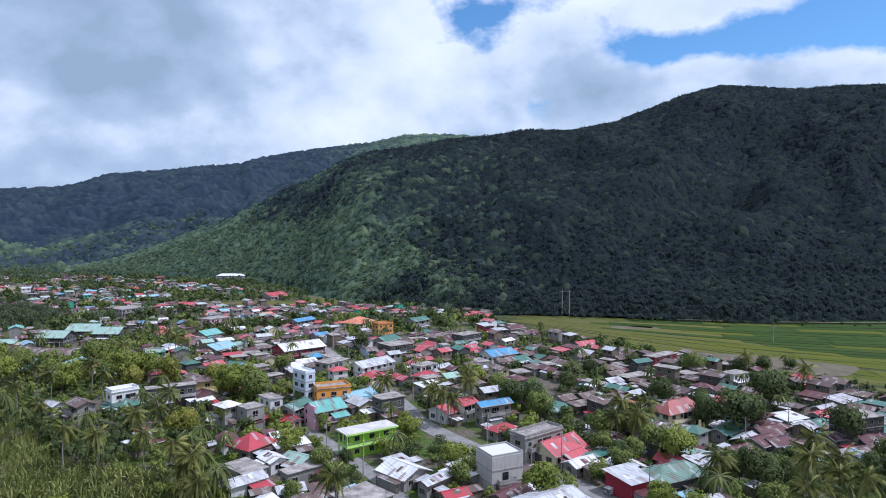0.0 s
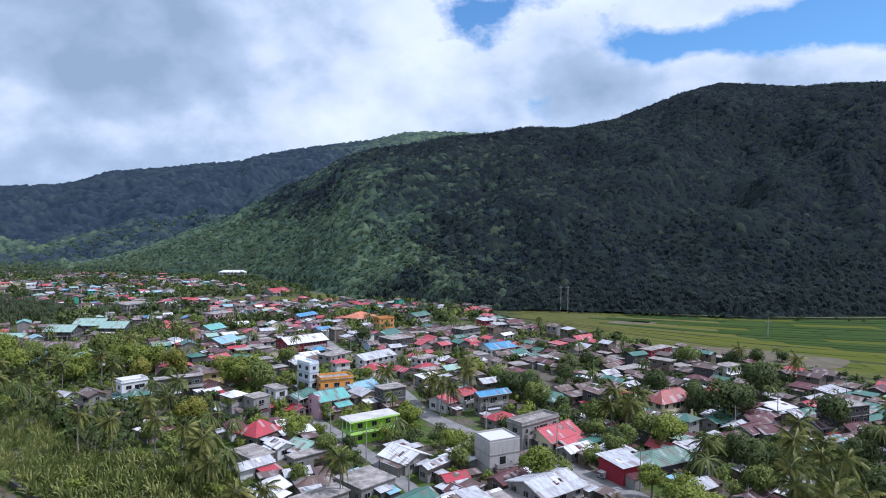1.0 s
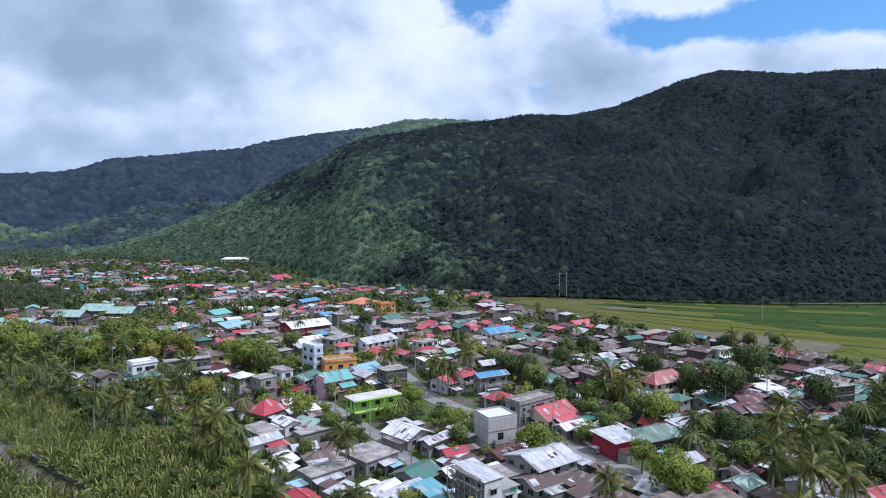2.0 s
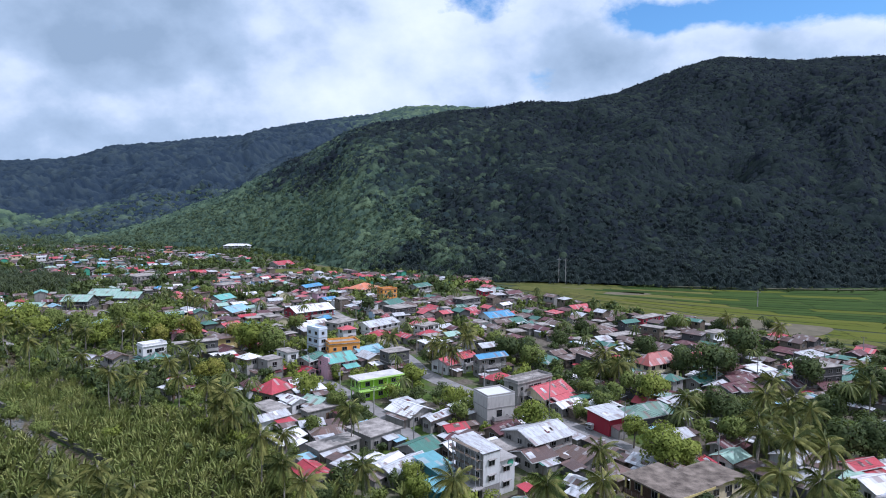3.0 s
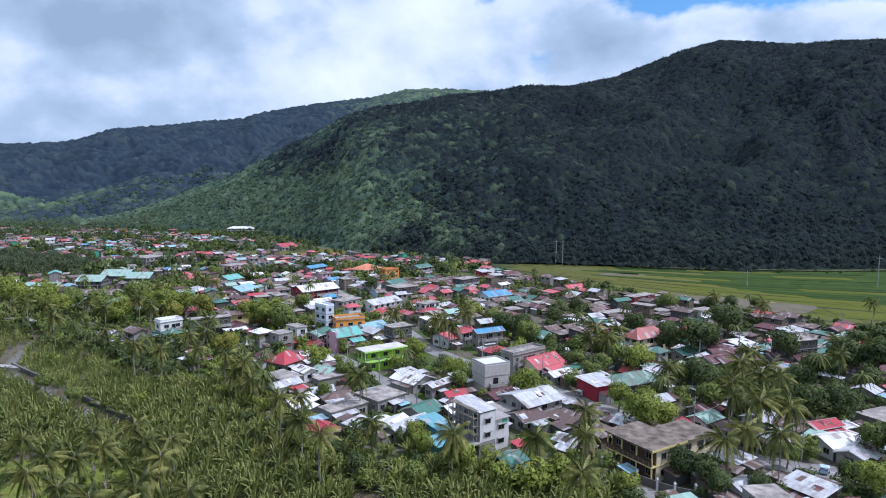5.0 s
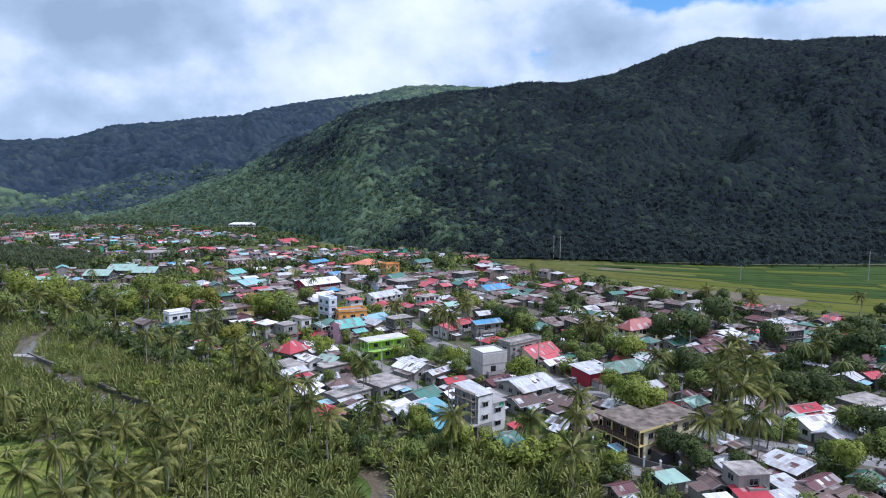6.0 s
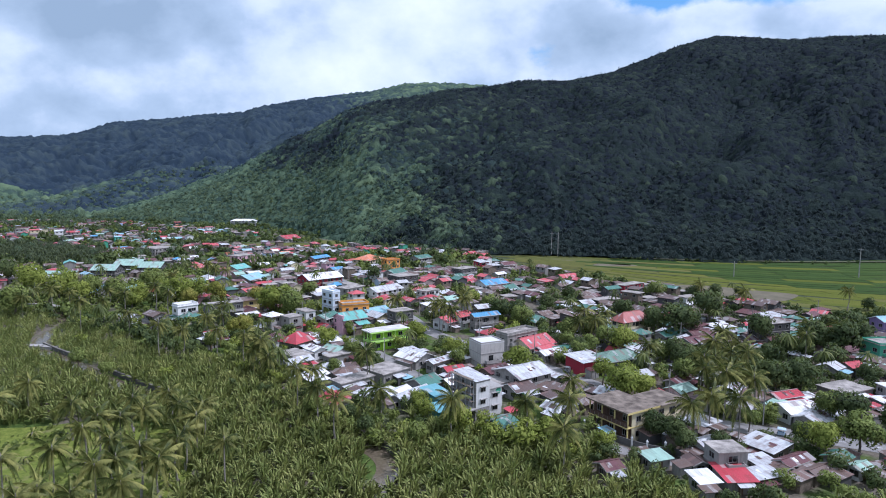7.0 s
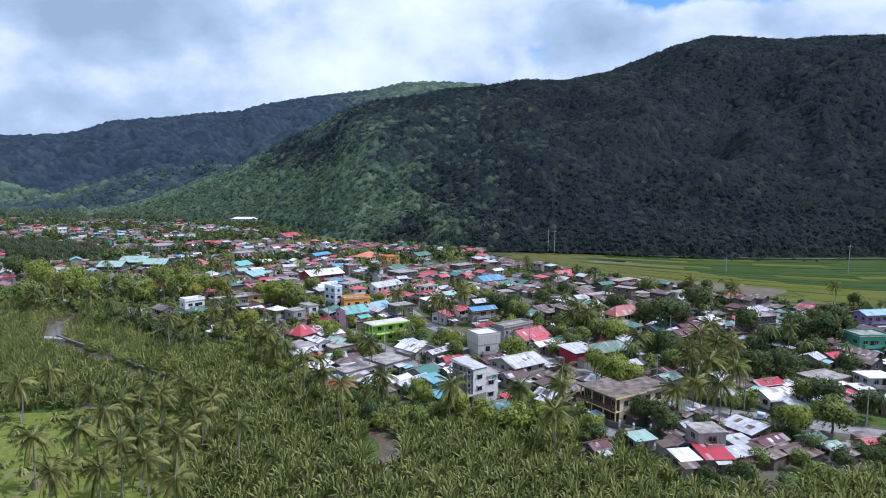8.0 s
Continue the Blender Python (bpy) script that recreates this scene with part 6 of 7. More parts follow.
for kind in LEAF:
    for k in range(3):
        v, f, nn = leaf_crown(40 + 7 * list(LEAF).index(kind) + k, 24, 2400, 0.064)
        me = mesh_from("crown", v, f, LEAF[kind])
        me.normals_split_custom_set_from_vertices(nn.tolist())
        CROWNS[kind, k] = me


def trunk_mesh(seed):
    rng = random.Random(seed)
    bm = bmesh.new()
    tube(bm, [(0, 0, 0), (0.05, 0.02, 0.25), (0.02, -0.04, 0.55), (0.0, 0.0, 0.85)], [0.06, 0.045, 0.035, 0.02])
    for k in range(5):
        a = k * 1.26 + rng.uniform(-0.3, 0.3)
        z = rng.uniform(0.35, 0.6)
        tube(bm, [(0.02, 0, z), (0.25 * math.cos(a), 0.25 * math.sin(a), z + 0.14), (0.5 * math.cos(a), 0.5 * math.sin(a), z + 0.2)], [0.025, 0.016, 0.007], 5)
    return bm_mesh("trunk", bm, M_BARK)


TRUNKS = [trunk_mesh(k) for k in range(3)]
TREE_WORD = {"bright": "bright green", "mid": "green", "dark": "dark green", "yellow": "yellow-green"}
PLANTS = []


def tree(x, y, h, r, kind="mid"):
    k = int(abs(x * 7 + y * 3)) % 3
    PLANTS.append((x, y, r))
    top = new("tree")
    top.matrix_world = pose(x, y, float(land_height(np.array(x), np.array(y))), 0, 0, (x * 37 + y * 53) % 360)
    part("trunk", TRUNKS[k], top, Matrix.Diagonal((r * 1.1, r * 1.1, h, 1)))
    part("crown", CROWNS[kind, k], top, Matrix.Translation((0, 0, h - r * 0.95)) @ Matrix.Diagonal((r * 1.05, r * 1.05, r * 1.1, 1)))
    return tagged(top, f"{TREE_WORD[kind]} leafy broadleaf tree among the houses", "tree", "trees of the town")


def palm_crown(seed, fronds=24):
    """Feather fronds from upright young ones to old ones that hang along the trunk, leaning a little with the wind."""
    rng = random.Random(seed)
    v, f = [], []
    up, wind = np.array((0, 0, 1.0)), np.array((rng.uniform(-0.5, 0.5), rng.uniform(-0.5, 0.5), 0))
    for k in range(fronds):
        a = 2.4 * k + rng.uniform(-0.35, 0.35)
        age = k / fronds + rng.uniform(-0.06, 0.06)
        d, side = np.array((math.cos(a), math.sin(a), 0)), np.array((-math.sin(a), math.cos(a), 0))
        ln, lift = rng.uniform(3.9, 5.3), 1.35 - 2.2 * age
        twist = rng.uniform(-0.5, 0.5)
        spine = lambda u: d * ln * (u * (0.62 + 0.36 * math.sin(math.pi * min(1, max(0, age)))) - 0.14 * u * u * (1.2 - lift)) + up * ln * (lift * u * 0.72 - (0.42 + 0.35 * age) * u * u) + wind * u * u * ln * 0.3
        # leaflets hang from both edges of the midrib
        count, n = 25, len(v)
        for j in range(count + 1):
            u = j / count
            w = 0.07 * (1 - 0.8 * u)
            v += [spine(u) - side * w, spine(u) + side * w]
        for j in range(count):
            b = n + 2 * j
            f.append((b, b + 1, b + 3, b + 2))
            u = (j + 0.5) / count
            if u < 0.14:
                continue
            p, q = spine(u), spine(u + 0.04)
            t = (q - p) / np.linalg.norm(q - p)
            w = 1.08 * math.sin(math.pi * min(0.95, 0.22 + 0.70 * u)) * rng.uniform(0.8, 1.15)
            for s in (0, 1):
                sign = 2 * s - 1
                tip = p + side * sign * w * 0.50 + t * w * 0.42 - up * w * (rng.uniform(0.45, 0.85) - 0.35 * twist * sign)
                v += [tip - t * 0.03, tip + t * 0.03]
                f.append((b + s, b + 2 + s, len(v) - 1, len(v) - 2))
    return mesh_from("crown", np.array(v), np.array(f), M_PALM)


def palm_trunk(seed):
    rng = random.Random(seed)
    bm = bmesh.new()
    bx, by = rng.uniform(-0.09, 0.09), rng.uniform(-0.09, 0.09)
    n = 14
    tube(bm, [(bx * math.sin(math.pi * k / n) * 12 * 0.6, by * math.sin(math.pi * k / n) * 12 * 0.6, k / n) for k in range(n + 1)], [0.26 if k == 0 else 0.155 - 0.04 * k / n + 0.012 * (k % 2) for k in range(n + 1)], 7)
    return bm_mesh("trunk", bm, M_PALM_BARK)


def coconut_mesh():
    bm = bmesh.new()
    for k in range(7):
        a = k * 0.9
        m = Matrix.Translation((0.3 * math.cos(a), 0.3 * math.sin(a), -0.35 - 0.12 * (k % 3))) @ Matrix.Diagonal((1, 1, 1.25, 1))
        bmesh.ops.create_icosphere(bm, subdivisions=1, radius=0.15, matrix=m)
    return bm_mesh("coconuts", bm, M_COCONUT)


YOUNG_CROWNS = [mesh_from("crown", *star_template(np.random.RandomState(60 + k), 11, 4, 0.09), M_PALM) for k in range(3)]
PALM_CROWNS = [palm_crown(k) for k in range(5)]
PALM_TRUNKS = [palm_trunk(k) for k in range(5)]
COCONUTS = coconut_mesh()


def palm(x, y, h):
    k = int(abs(x * 5 + y * 11)) % 5
    PLANTS.append((x, y, 2.5))
    top = new("coconut_palm")
    top.matrix_world = pose(x, y, 0, 0, 0, (x * 41 + y * 29) % 360)
    part("trunk", PALM_TRUNKS[k], top, Matrix.Diagonal((1, 1, h, 1)))
    s = (0.80 if x < -25 else 0.92) + 0.22 * ((x * 3.7 + y * 1.3) % 1)
    part("crown", PALM_CROWNS[(k + 2) % 5], top, Matrix.Translation((0, 0, h - 0.05)) @ Matrix.Diagonal((s, s, s, 1)))
    part("coconut_cluster", COCONUTS, top, Matrix.Translation((0, 0, h - 0.1)))
    return tagged(top, "tall coconut palm with drooping green fronds and bare trunk", "coconut palm", "coconut palms")


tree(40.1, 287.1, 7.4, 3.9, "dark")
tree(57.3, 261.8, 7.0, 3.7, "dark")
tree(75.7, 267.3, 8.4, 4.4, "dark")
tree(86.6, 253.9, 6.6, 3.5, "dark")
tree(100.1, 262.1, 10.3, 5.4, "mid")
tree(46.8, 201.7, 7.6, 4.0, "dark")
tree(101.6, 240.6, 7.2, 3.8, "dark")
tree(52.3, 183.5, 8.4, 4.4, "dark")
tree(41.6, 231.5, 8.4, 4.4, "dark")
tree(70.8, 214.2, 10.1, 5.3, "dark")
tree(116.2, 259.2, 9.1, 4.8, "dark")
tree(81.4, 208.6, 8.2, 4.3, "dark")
tree(-165.0, 224.0, 13.0, 6.0, "bright")
tree(-182.0, 236.0, 13.5, 6.4, "bright")
tree(-148.0, 226.0, 11.0, 5.0, "mid")
tree(-199.0, 246.0, 14.0, 6.6, "bright")
tree(-136.0, 214.0, 9.6, 4.4, "bright")
tree(-128.0, 226.0, 11.0, 5.0, "mid")
tree(-172.0, 244.0, 12.0, 5.6, "mid")
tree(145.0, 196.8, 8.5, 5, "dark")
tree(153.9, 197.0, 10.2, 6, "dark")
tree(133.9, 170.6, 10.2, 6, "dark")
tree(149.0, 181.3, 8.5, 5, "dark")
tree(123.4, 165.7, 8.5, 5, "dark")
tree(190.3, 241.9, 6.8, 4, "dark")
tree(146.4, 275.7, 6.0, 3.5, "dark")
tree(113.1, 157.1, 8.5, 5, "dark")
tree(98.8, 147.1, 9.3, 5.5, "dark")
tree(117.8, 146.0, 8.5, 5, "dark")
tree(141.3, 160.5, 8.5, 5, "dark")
tree(-41.7, 155.7, 9.6, 4.3, "bright")
tree(-0.4, 149.8, 8.2, 3.6, "bright")
tree(18.7, 130.4, 11.2, 5.1, "bright")
tree(1.6, 139.1, 6.9, 3.0, "mid")
tree(-25.8, 139.3, 7.0, 3.0, "mid")
tree(-73.4, 209.5, 15.1, 7.2, "bright")
tree(-66.7, 206.6, 13.0, 6.0, "mid")
tree(-84.6, 221.0, 11.9, 5.5, "yellow")
tree(-44.3, 297.1, 10.9, 4.9, "dark")
tree(-122.7, 229.5, 15.1, 7.2, "bright")
tree(-117.2, 235.5, 13.1, 6.0, "bright")
tree(-104.9, 227.6, 12.5, 5.8, "yellow")
tree(-146.7, 252.5, 14.3, 6.7, "mid")
tree(-74.0, 170.6, 9.7, 4.4, "yellow")
tree(-143.0, 337.8, 11.0, 5.0, "mid")
tree(7.4, 228.2, 11.5, 5.3, "bright")
tree(15.1, 219.2, 10.0, 4.5, "mid")
tree(18.5, 202.1, 12.3, 5.7, "dark")
tree(25.4, 206.3, 10.7, 4.8, "dark")
tree(-13.0, 171.9, 7.5, 3.3, "bright")
tree(55.5, 154.7, 11.9, 5.4, "bright")
tree(51.3, 159.0, 10.5, 4.7, "mid")
tree(44.6, 155.3, 8.7, 3.8, "mid")
tree(80.5, 180.2, 15.8, 8.0, "dark")
tree(88.8, 185.9, 12.5, 5.7, "dark")
tree(74.2, 184.6, 12.1, 5.6, "dark")
tree(129.1, 264.1, 9.1, 4.0, "dark")
tree(49.2, 177.7, 9.6, 4.3, "mid")
tree(40.6, 174.9, 9.4, 4.2, "mid")
tree(-51.2, 205.2, 5.7, 2.4, "mid")
tree(-38.3, 180.1, 5.8, 2.4, "mid")
tree(-69.5, 251.0, 8.7, 3.8, "mid")
tree(43.6, 110.3, 11.6, 5.3, "bright")
tree(49.2, 112.5, 9.1, 4.1, "bright")
tree(-6.1, 95.9, 6.8, 2.9, "bright")
tree(67.9, 142.5, 10.9, 5.0, "dark")
tree(64.5, 145.2, 9.3, 4.2, "mid")
tree(69.2, 132.0, 10.5, 4.7, "dark")
tree(107.4, 172.3, 13.2, 6.1, "dark")
tree(39.7, 148.5, 8.2, 3.6, "mid")
tree(-31.3, 146.0, 7.4, 3.2, "mid")
tree(-33.8, 129.3, 6.3, 2.6, "mid")
tree(4.0, 144.4, 6.6, 2.8, "mid")
tree(-25.7, 149.2, 5.9, 2.4, "dark")
tree(42.4, 126.7, 8.5, 3.7, "bright")
tree(46.6, 118.2, 10.1, 4.6, "bright")
tree(31.8, 79.6, 6.2, 2.6, "bright")
tree(91.9, 96.8, 10.7, 4.9, "dark")
tree(89.3, 99.3, 9.1, 4.1, "mid")
tree(84.9, 81.2, 11.3, 5.2, "mid")
tree(76.0, 80.1, 9.6, 4.3, "bright")
tree(99.5, 92.1, 9.1, 4.1, "dark")
tree(104.0, 150.4, 11.4, 5.2, "dark")
tree(86.2, 118.0, 11.5, 5.3, "dark")
tree(92.4, 118.1, 11.7, 5.3, "dark")
tree(104.9, 208.3, 15.8, 8.0, "dark")
tree(64.5, 125.6, 9.7, 4.4, "mid")
tree(-182.9, 242.1, 15.8, 8.0, "bright")
tree(-210.1, 258.3, 15.8, 8.0, "bright")
tree(-234.9, 277.0, 15.8, 8.0, "dark")
tree(-175.1, 197.6, 14.8, 6.9, "mid")
tree(-76.8, 211.0, 13.4, 6.2, "bright")
tree(-65.4, 204.0, 13.0, 6.0, "mid")
tree(-109.8, 131.7, 7.3, 3.1, "mid")
tree(-96.4, 122.8, 6.2, 2.6, "mid")
tree(44.9, 87.6, 7.9, 3.5, "dark")
tree(47.7, 84.4, 7.8, 3.4, "dark")
tree(49.8, 113.1, 4.9, 2.0, "yellow")
tree(48.5, 79.5, 6.8, 2.9, "dark")
tree(75.9, 86.4, 6.3, 2.7, "dark")
tree(-7.0, 81.8, 6.6, 2.8, "mid")
tree(-18.5, 85.1, 6.3, 2.6, "dark")
tree(-23.6, 92.5, 6.0, 2.5, "dark")
tree(-32.5, 96.7, 6.7, 2.9, "mid")
tree(-8.2, 103.0, 6.2, 2.6, "bright")
tree(121.3, 162.4, 13.5, 6.3, "dark")
tree(127.4, 156.7, 14.3, 6.7, "dark")
tree(68.4, 94.6, 6.4, 2.7, "mid")
tree(56.0, 80.4, 6.4, 2.7, "dark")
tree(114.1, 123.5, 9.4, 4.2, "dark")
tree(38.6, 161.1, 8.1, 3.6, "mid")
tree(41.1, 153.9, 7.9, 3.5, "dark")
tree(26.2, 190.8, 10.8, 4.9, "mid")
tree(18.8, 210.9, 9.6, 4.3, "bright")
tree(-27.6, 138.2, 6.7, 2.8, "mid")
tree(-155.2, 235.7, 12.8, 5.9, "mid")
tree(-138.6, 223.6, 12.2, 5.6, "bright")
tree(-165.0, 234.3, 13.0, 6.0, "mid")
tree(-134.3, 242.1, 11.5, 5.3, "bright")
tree(-113.0, 216.8, 10.5, 4.8, "yellow")
tree(-76.6, 168.7, 8.7, 3.8, "yellow")
tree(-79.3, 154.5, 7.5, 3.2, "mid")
tree(-68.5, 182.6, 7.2, 3.1, "bright")
palm(74.5, 130.8, 12.5)
palm(79.1, 119.8, 12.3)
palm(65.5, 101.2, 12.2)
palm(66.3, 116.9, 11.4)
palm(82.8, 144, 12.4)
palm(48, 163.5, 11.2)
palm(47.1, 175.9, 11.5)
palm(71.5, 100.2, 11.2)
palm(108.5, 145.2, 11.3)
palm(77.2, 125.5, 11.0)
palm(71.0, 121.0, 10.2)
palm(-99.5, 95.8, 8.3)
palm(-81.0, 82.3, 8.4)
palm(-66.3, 74.4, 9.0)
palm(-69.3, 71.5, 10.0)
palm(-63.9, 79.1, 8.6)
palm(-63.8, 90.1, 8.7)
palm(-70.9, 60.0, 8.3)
palm(-57.4, 49.9, 10.3)
palm(-55.6, 53.0, 10.0)
palm(-50.0, 56.8, 8.5)
palm(-54.6, 59.0, 9.6)
palm(-40.3, 60.9, 10.1)
palm(-51.2, 69.4, 8.2)
palm(-50.5, 73.4, 9.7)
palm(-63.6, 45.3, 8.4)
palm(-57.8, 44.1, 8.2)
palm(-50.2, 44.3, 10.2)
palm(-43.3, 40.0, 8.8)
palm(-97.8, 82.1, 9.4)
palm(-74.1, 51.9, 10.1)
palm(-64.1, 41.3, 9.0)
palm(-52.7, 81.8, 9.1)
palm(-69.5, 85.6, 8.8)
palm(-58.7, 84.3, 8.1)
palm(-49.1, 61.9, 9.6)
palm(-69.7, 67.1, 9.3)
palm(-62.0, 63.0, 8.9)
palm(60.7, 83.2, 12.0)
palm(58.7, 92.7, 9.4)
palm(64.5, 111.4, 10.1)
palm(86.3, 139.3, 9.4)
palm(25.2, 84.7, 10.8)
palm(16.0, 85.6, 9.7)
palm(0.3, 85.9, 9.9)
palm(-24.1, 80.9, 11.2)
palm(-16.1, 91.4, 9.8)
palm(-30.4, 90.3, 10.6)
palm(4.3, 197.7, 11.7)
palm(-7.0, 198.3, 9.1)
palm(50.3, 171.2, 9.0)
palm(43.7, 168.2, 9.5)
palm(54.2, 175.5, 11.2)
palm(70.3, 109.5, 10.8)
palm(75.8, 108.9, 9.6)
palm(180.2, 241.0, 9.9)
palm(119.1, 256.6, 9.4)
palm(128.9, 230.8, 10.3)
palm(124.8, 172.3, 8.9)
palm(129.2, 163.2, 11.0)
palm(-132.8, 286.8, 11.7)
palm(-125.7, 212.8, 11.9)
palm(-115.5, 203.5, 11.2)
palm(-162.7, 201.9, 11.9)
palm(-75.4, 149.4, 8.9)
palm(-84.6, 145.0, 9.7)
palm(-90.9, 143.0, 11.9)
palm(-61.3, 134.6, 11.3)
palm(-113.7, 167.9, 10.1)
palm(-137.3, 178.8, 11.8)
palm(-132.2, 184.8, 10.8)
palm(-54.3, 127.5, 11.4)
palm(57.9, 136.3, 9.7)
palm(28.9, 101.8, 9.4)
palm(21.5, 69.4, 10.2)
palm(52.1, 87.0, 9.2)
palm(-34.4, 105.8, 10.0)
palm(-37.1, 99.2, 11.9)
palm(-168.4, 193.0, 9.9)
palm(-181.0, 218.6, 8.8)
palm(-162.1, 212.3, 8.9)
palm(-0.6, 186.5, 9.3)
palm(-4.0, 185.3, 11.3)
palm(5.1, 219.3, 10.0)
palm(50.2, 167.5, 9.7)
palm(-23.4, 208.1, 9.1)
palm(-113.9, 263.0, 11.9)
palm(-126.5, 280.3, 10.2)
palm(-139.7, 261.4, 9.5)
palm(-150.5, 221.7, 8.1)
palm(-135.4, 206.5, 9.7)
palm(-60.3, 142.0, 8.1)
palm(-56.3, 126.8, 8.6)
palm(-50.7, 121.9, 8.3)
palm(-80.4, 167.4, 9.9)
palm(-82.8, 160.0, 10.5)
palm(-23.5, 120.9, 10.3)
palm(-87.3, 189.2, 9.0)

def undergrowth():
    """Shrubs, bananas and small trees that fill the gaps between the houses."""
    rng = np.random.RandomState(31)
    t = [leaf_crown(90 + k, 5, 62, 0.25) for k in range(6)]
    fine = [leaf_crown(120 + k, 7, 210, 0.13) for k in range(6)]
    finest = [leaf_crown(150 + k, 9, 600, 0.076) for k in range(5)]
    stars = [star_template(rng, 22, 5, 0.085) for _ in range(5)]
    x, y = np.meshgrid(np.arange(-720, 330, 4.2), np.arange(48, 860, 4.2))
    x, y = x.ravel() + rng.uniform(-2.2, 2.2, x.size), y.ravel() + rng.uniform(-2.2, 2.2, x.size)
    edge = np.interp(x, [p[0] for p in NIPA_EDGE], [p[1] for p in NIPA_EDGE])
    field = np.interp(x, [p[0] for p in FIELD_EDGE], [p[1] for p in FIELD_EDGE], left=1400)
    dx, dy = x - EYE0[0], y - EYE0[1]
    az, r = np.degrees(np.arctan2(dx, dy)), np.hypot(dx, dy)
    bank = np.interp(x, [p[0] for p in STREAM[:-3]], [p[1] for p in STREAM[:-3]])
    thicket = (x < -24) & (x > -150) & (y > bank + 5) & (y < edge) & (rng.uniform(0, 1, x.size) < 0.05)
    ok = ((y > edge - 1) | thicket) & (y < field - 2) & (np.abs(az) < 40) & (r < curve(az, NEAR_BASE) + 15 + 700 * (az < -16)) & (r < curve(az, MID_BASE) + 10 + 2000 * (az > -16))
    ok &= (away(x, y, ROAD) > 4.8) & (away(x, y, STREET) > 3.2)
    for px_, py_, yaw, w, d in RECTS:
        c, s = math.cos(radians(yaw)), math.sin(radians(yaw))
        near = np.hypot(x - px_, y - py_) < w + d
        u, v = (x[near] - px_) * c + (y[near] - py_) * s, (y[near] - py_) * c - (x[near] - px_) * s
        ok[near] &= (np.abs(u) > w / 2 + 1.1) | (np.abs(v) > d / 2 + 1.1)
    for poly in ([(-215, 462), (-175, 462), (-130, 486), (-118, 508), (-150, 522), (-205, 500)], [(-128, 522), (-92, 500), (-76, 512), (-92, 548), (-128, 548)], [(-395, 640), (-372, 636), (-364, 660), (-390, 668)]):
        ok &= ~inside(x, y, poly)
    x, y, r = x[ok], y[ok], r[ok]
    keep = (rng.uniform(0, 1, x.size) < np.where(r > 420, 0.40, 0.85)) & ((fractal(x / 30, y / 30 + 7, 3) > -0.16) | (r < 150))
    x, y, r = x[keep], y[keep], r[keep]
    k = len(x)
    rad = rng.uniform(1.1, 2.6, k) * np.where(r > 420, 1.3, 1.0) * np.where((y < np.interp(x, [p[0] for p in NIPA_EDGE], [p[1] for p in NIPA_EDGE]) + 11) , 1.3, 1.0)
    rad *= np.where(fractal(x / 45 + 20, y / 45, 3) > 0.05, 1.45, 1.0)
    rows = np.stack([x, y, land_height(x, y) + rad * 0.8, rad, rng.uniform(0.8, 1.3, k), rng.uniform(0, 6.28, k)], -1)
    tone = fractal(x / 22 + 50, y / 22, 3) + rng.uniform(-0.12, 0.12, k)
    rim = (y < np.interp(x, [p[0] for p in NIPA_EDGE], [p[1] for p in NIPA_EDGE]) + 22) & (x < -15)
    palmy = (rng.uniform(0, 1, k) < np.where(rim, 0.10, 0.06)) & (r > 165)
    # Bushes take darker leaves to the right and far off, imitating cloud shade.
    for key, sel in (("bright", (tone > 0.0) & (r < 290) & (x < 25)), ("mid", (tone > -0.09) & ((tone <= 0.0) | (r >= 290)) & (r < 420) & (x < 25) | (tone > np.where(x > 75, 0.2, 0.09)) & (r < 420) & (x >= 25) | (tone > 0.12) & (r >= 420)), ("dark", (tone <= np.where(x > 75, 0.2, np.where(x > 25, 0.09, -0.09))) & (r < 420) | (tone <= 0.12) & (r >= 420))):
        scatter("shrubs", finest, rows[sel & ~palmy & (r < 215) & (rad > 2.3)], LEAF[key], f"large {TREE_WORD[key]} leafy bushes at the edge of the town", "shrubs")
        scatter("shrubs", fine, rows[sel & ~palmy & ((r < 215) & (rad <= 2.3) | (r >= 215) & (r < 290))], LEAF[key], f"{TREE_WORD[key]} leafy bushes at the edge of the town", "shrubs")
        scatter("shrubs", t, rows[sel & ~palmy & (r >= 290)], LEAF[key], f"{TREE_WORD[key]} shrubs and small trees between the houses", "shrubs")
    q = rows[palmy]
    q[:, 2] += rng.uniform(3.5, 9, len(q))
    q[:, 3] = rng.uniform(3.0, 4.4, len(q))
    far = np.hypot(q[:, 0] - EYE0[0], q[:, 1] - EYE0[1]) > 420
    scatter("small_palms", stars, q[far], M_GROVE, "distant coconut palms at the edge of the valley", "palms")
    scatter("small_palms", stars, q[~far], M_PALM_SMALL, "small coconut palms between the houses", "palms")
    bx = rng.uniform(125, 430, 90)
    by = np.interp(bx, [125, 165, 205, 265, 345, 460], [444, 439, 435, 435, 448, 498]) - rng.choice((10.4, 15.8, 22.0), 90) + rng.uniform(-1, 1, 90)
    br = rng.uniform(0.7, 1.9, 90)
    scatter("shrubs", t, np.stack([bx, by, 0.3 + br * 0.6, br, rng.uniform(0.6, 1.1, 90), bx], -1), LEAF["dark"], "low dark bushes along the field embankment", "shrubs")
    g = hillside(rng, -40, -16, 330, 720, 4.6, -5.0, lambda az, r, x, y, z: inside(x, y, GROVE))
    g = np.stack([g[:, 0], g[:, 1], g[:, 2] + rng.uniform(4.0, 8.5, len(g)), rng.uniform(2.8, 4.2, len(g)), rng.uniform(0.9, 1.3, len(g)), rng.uniform(0, 6.28, len(g))], -1)
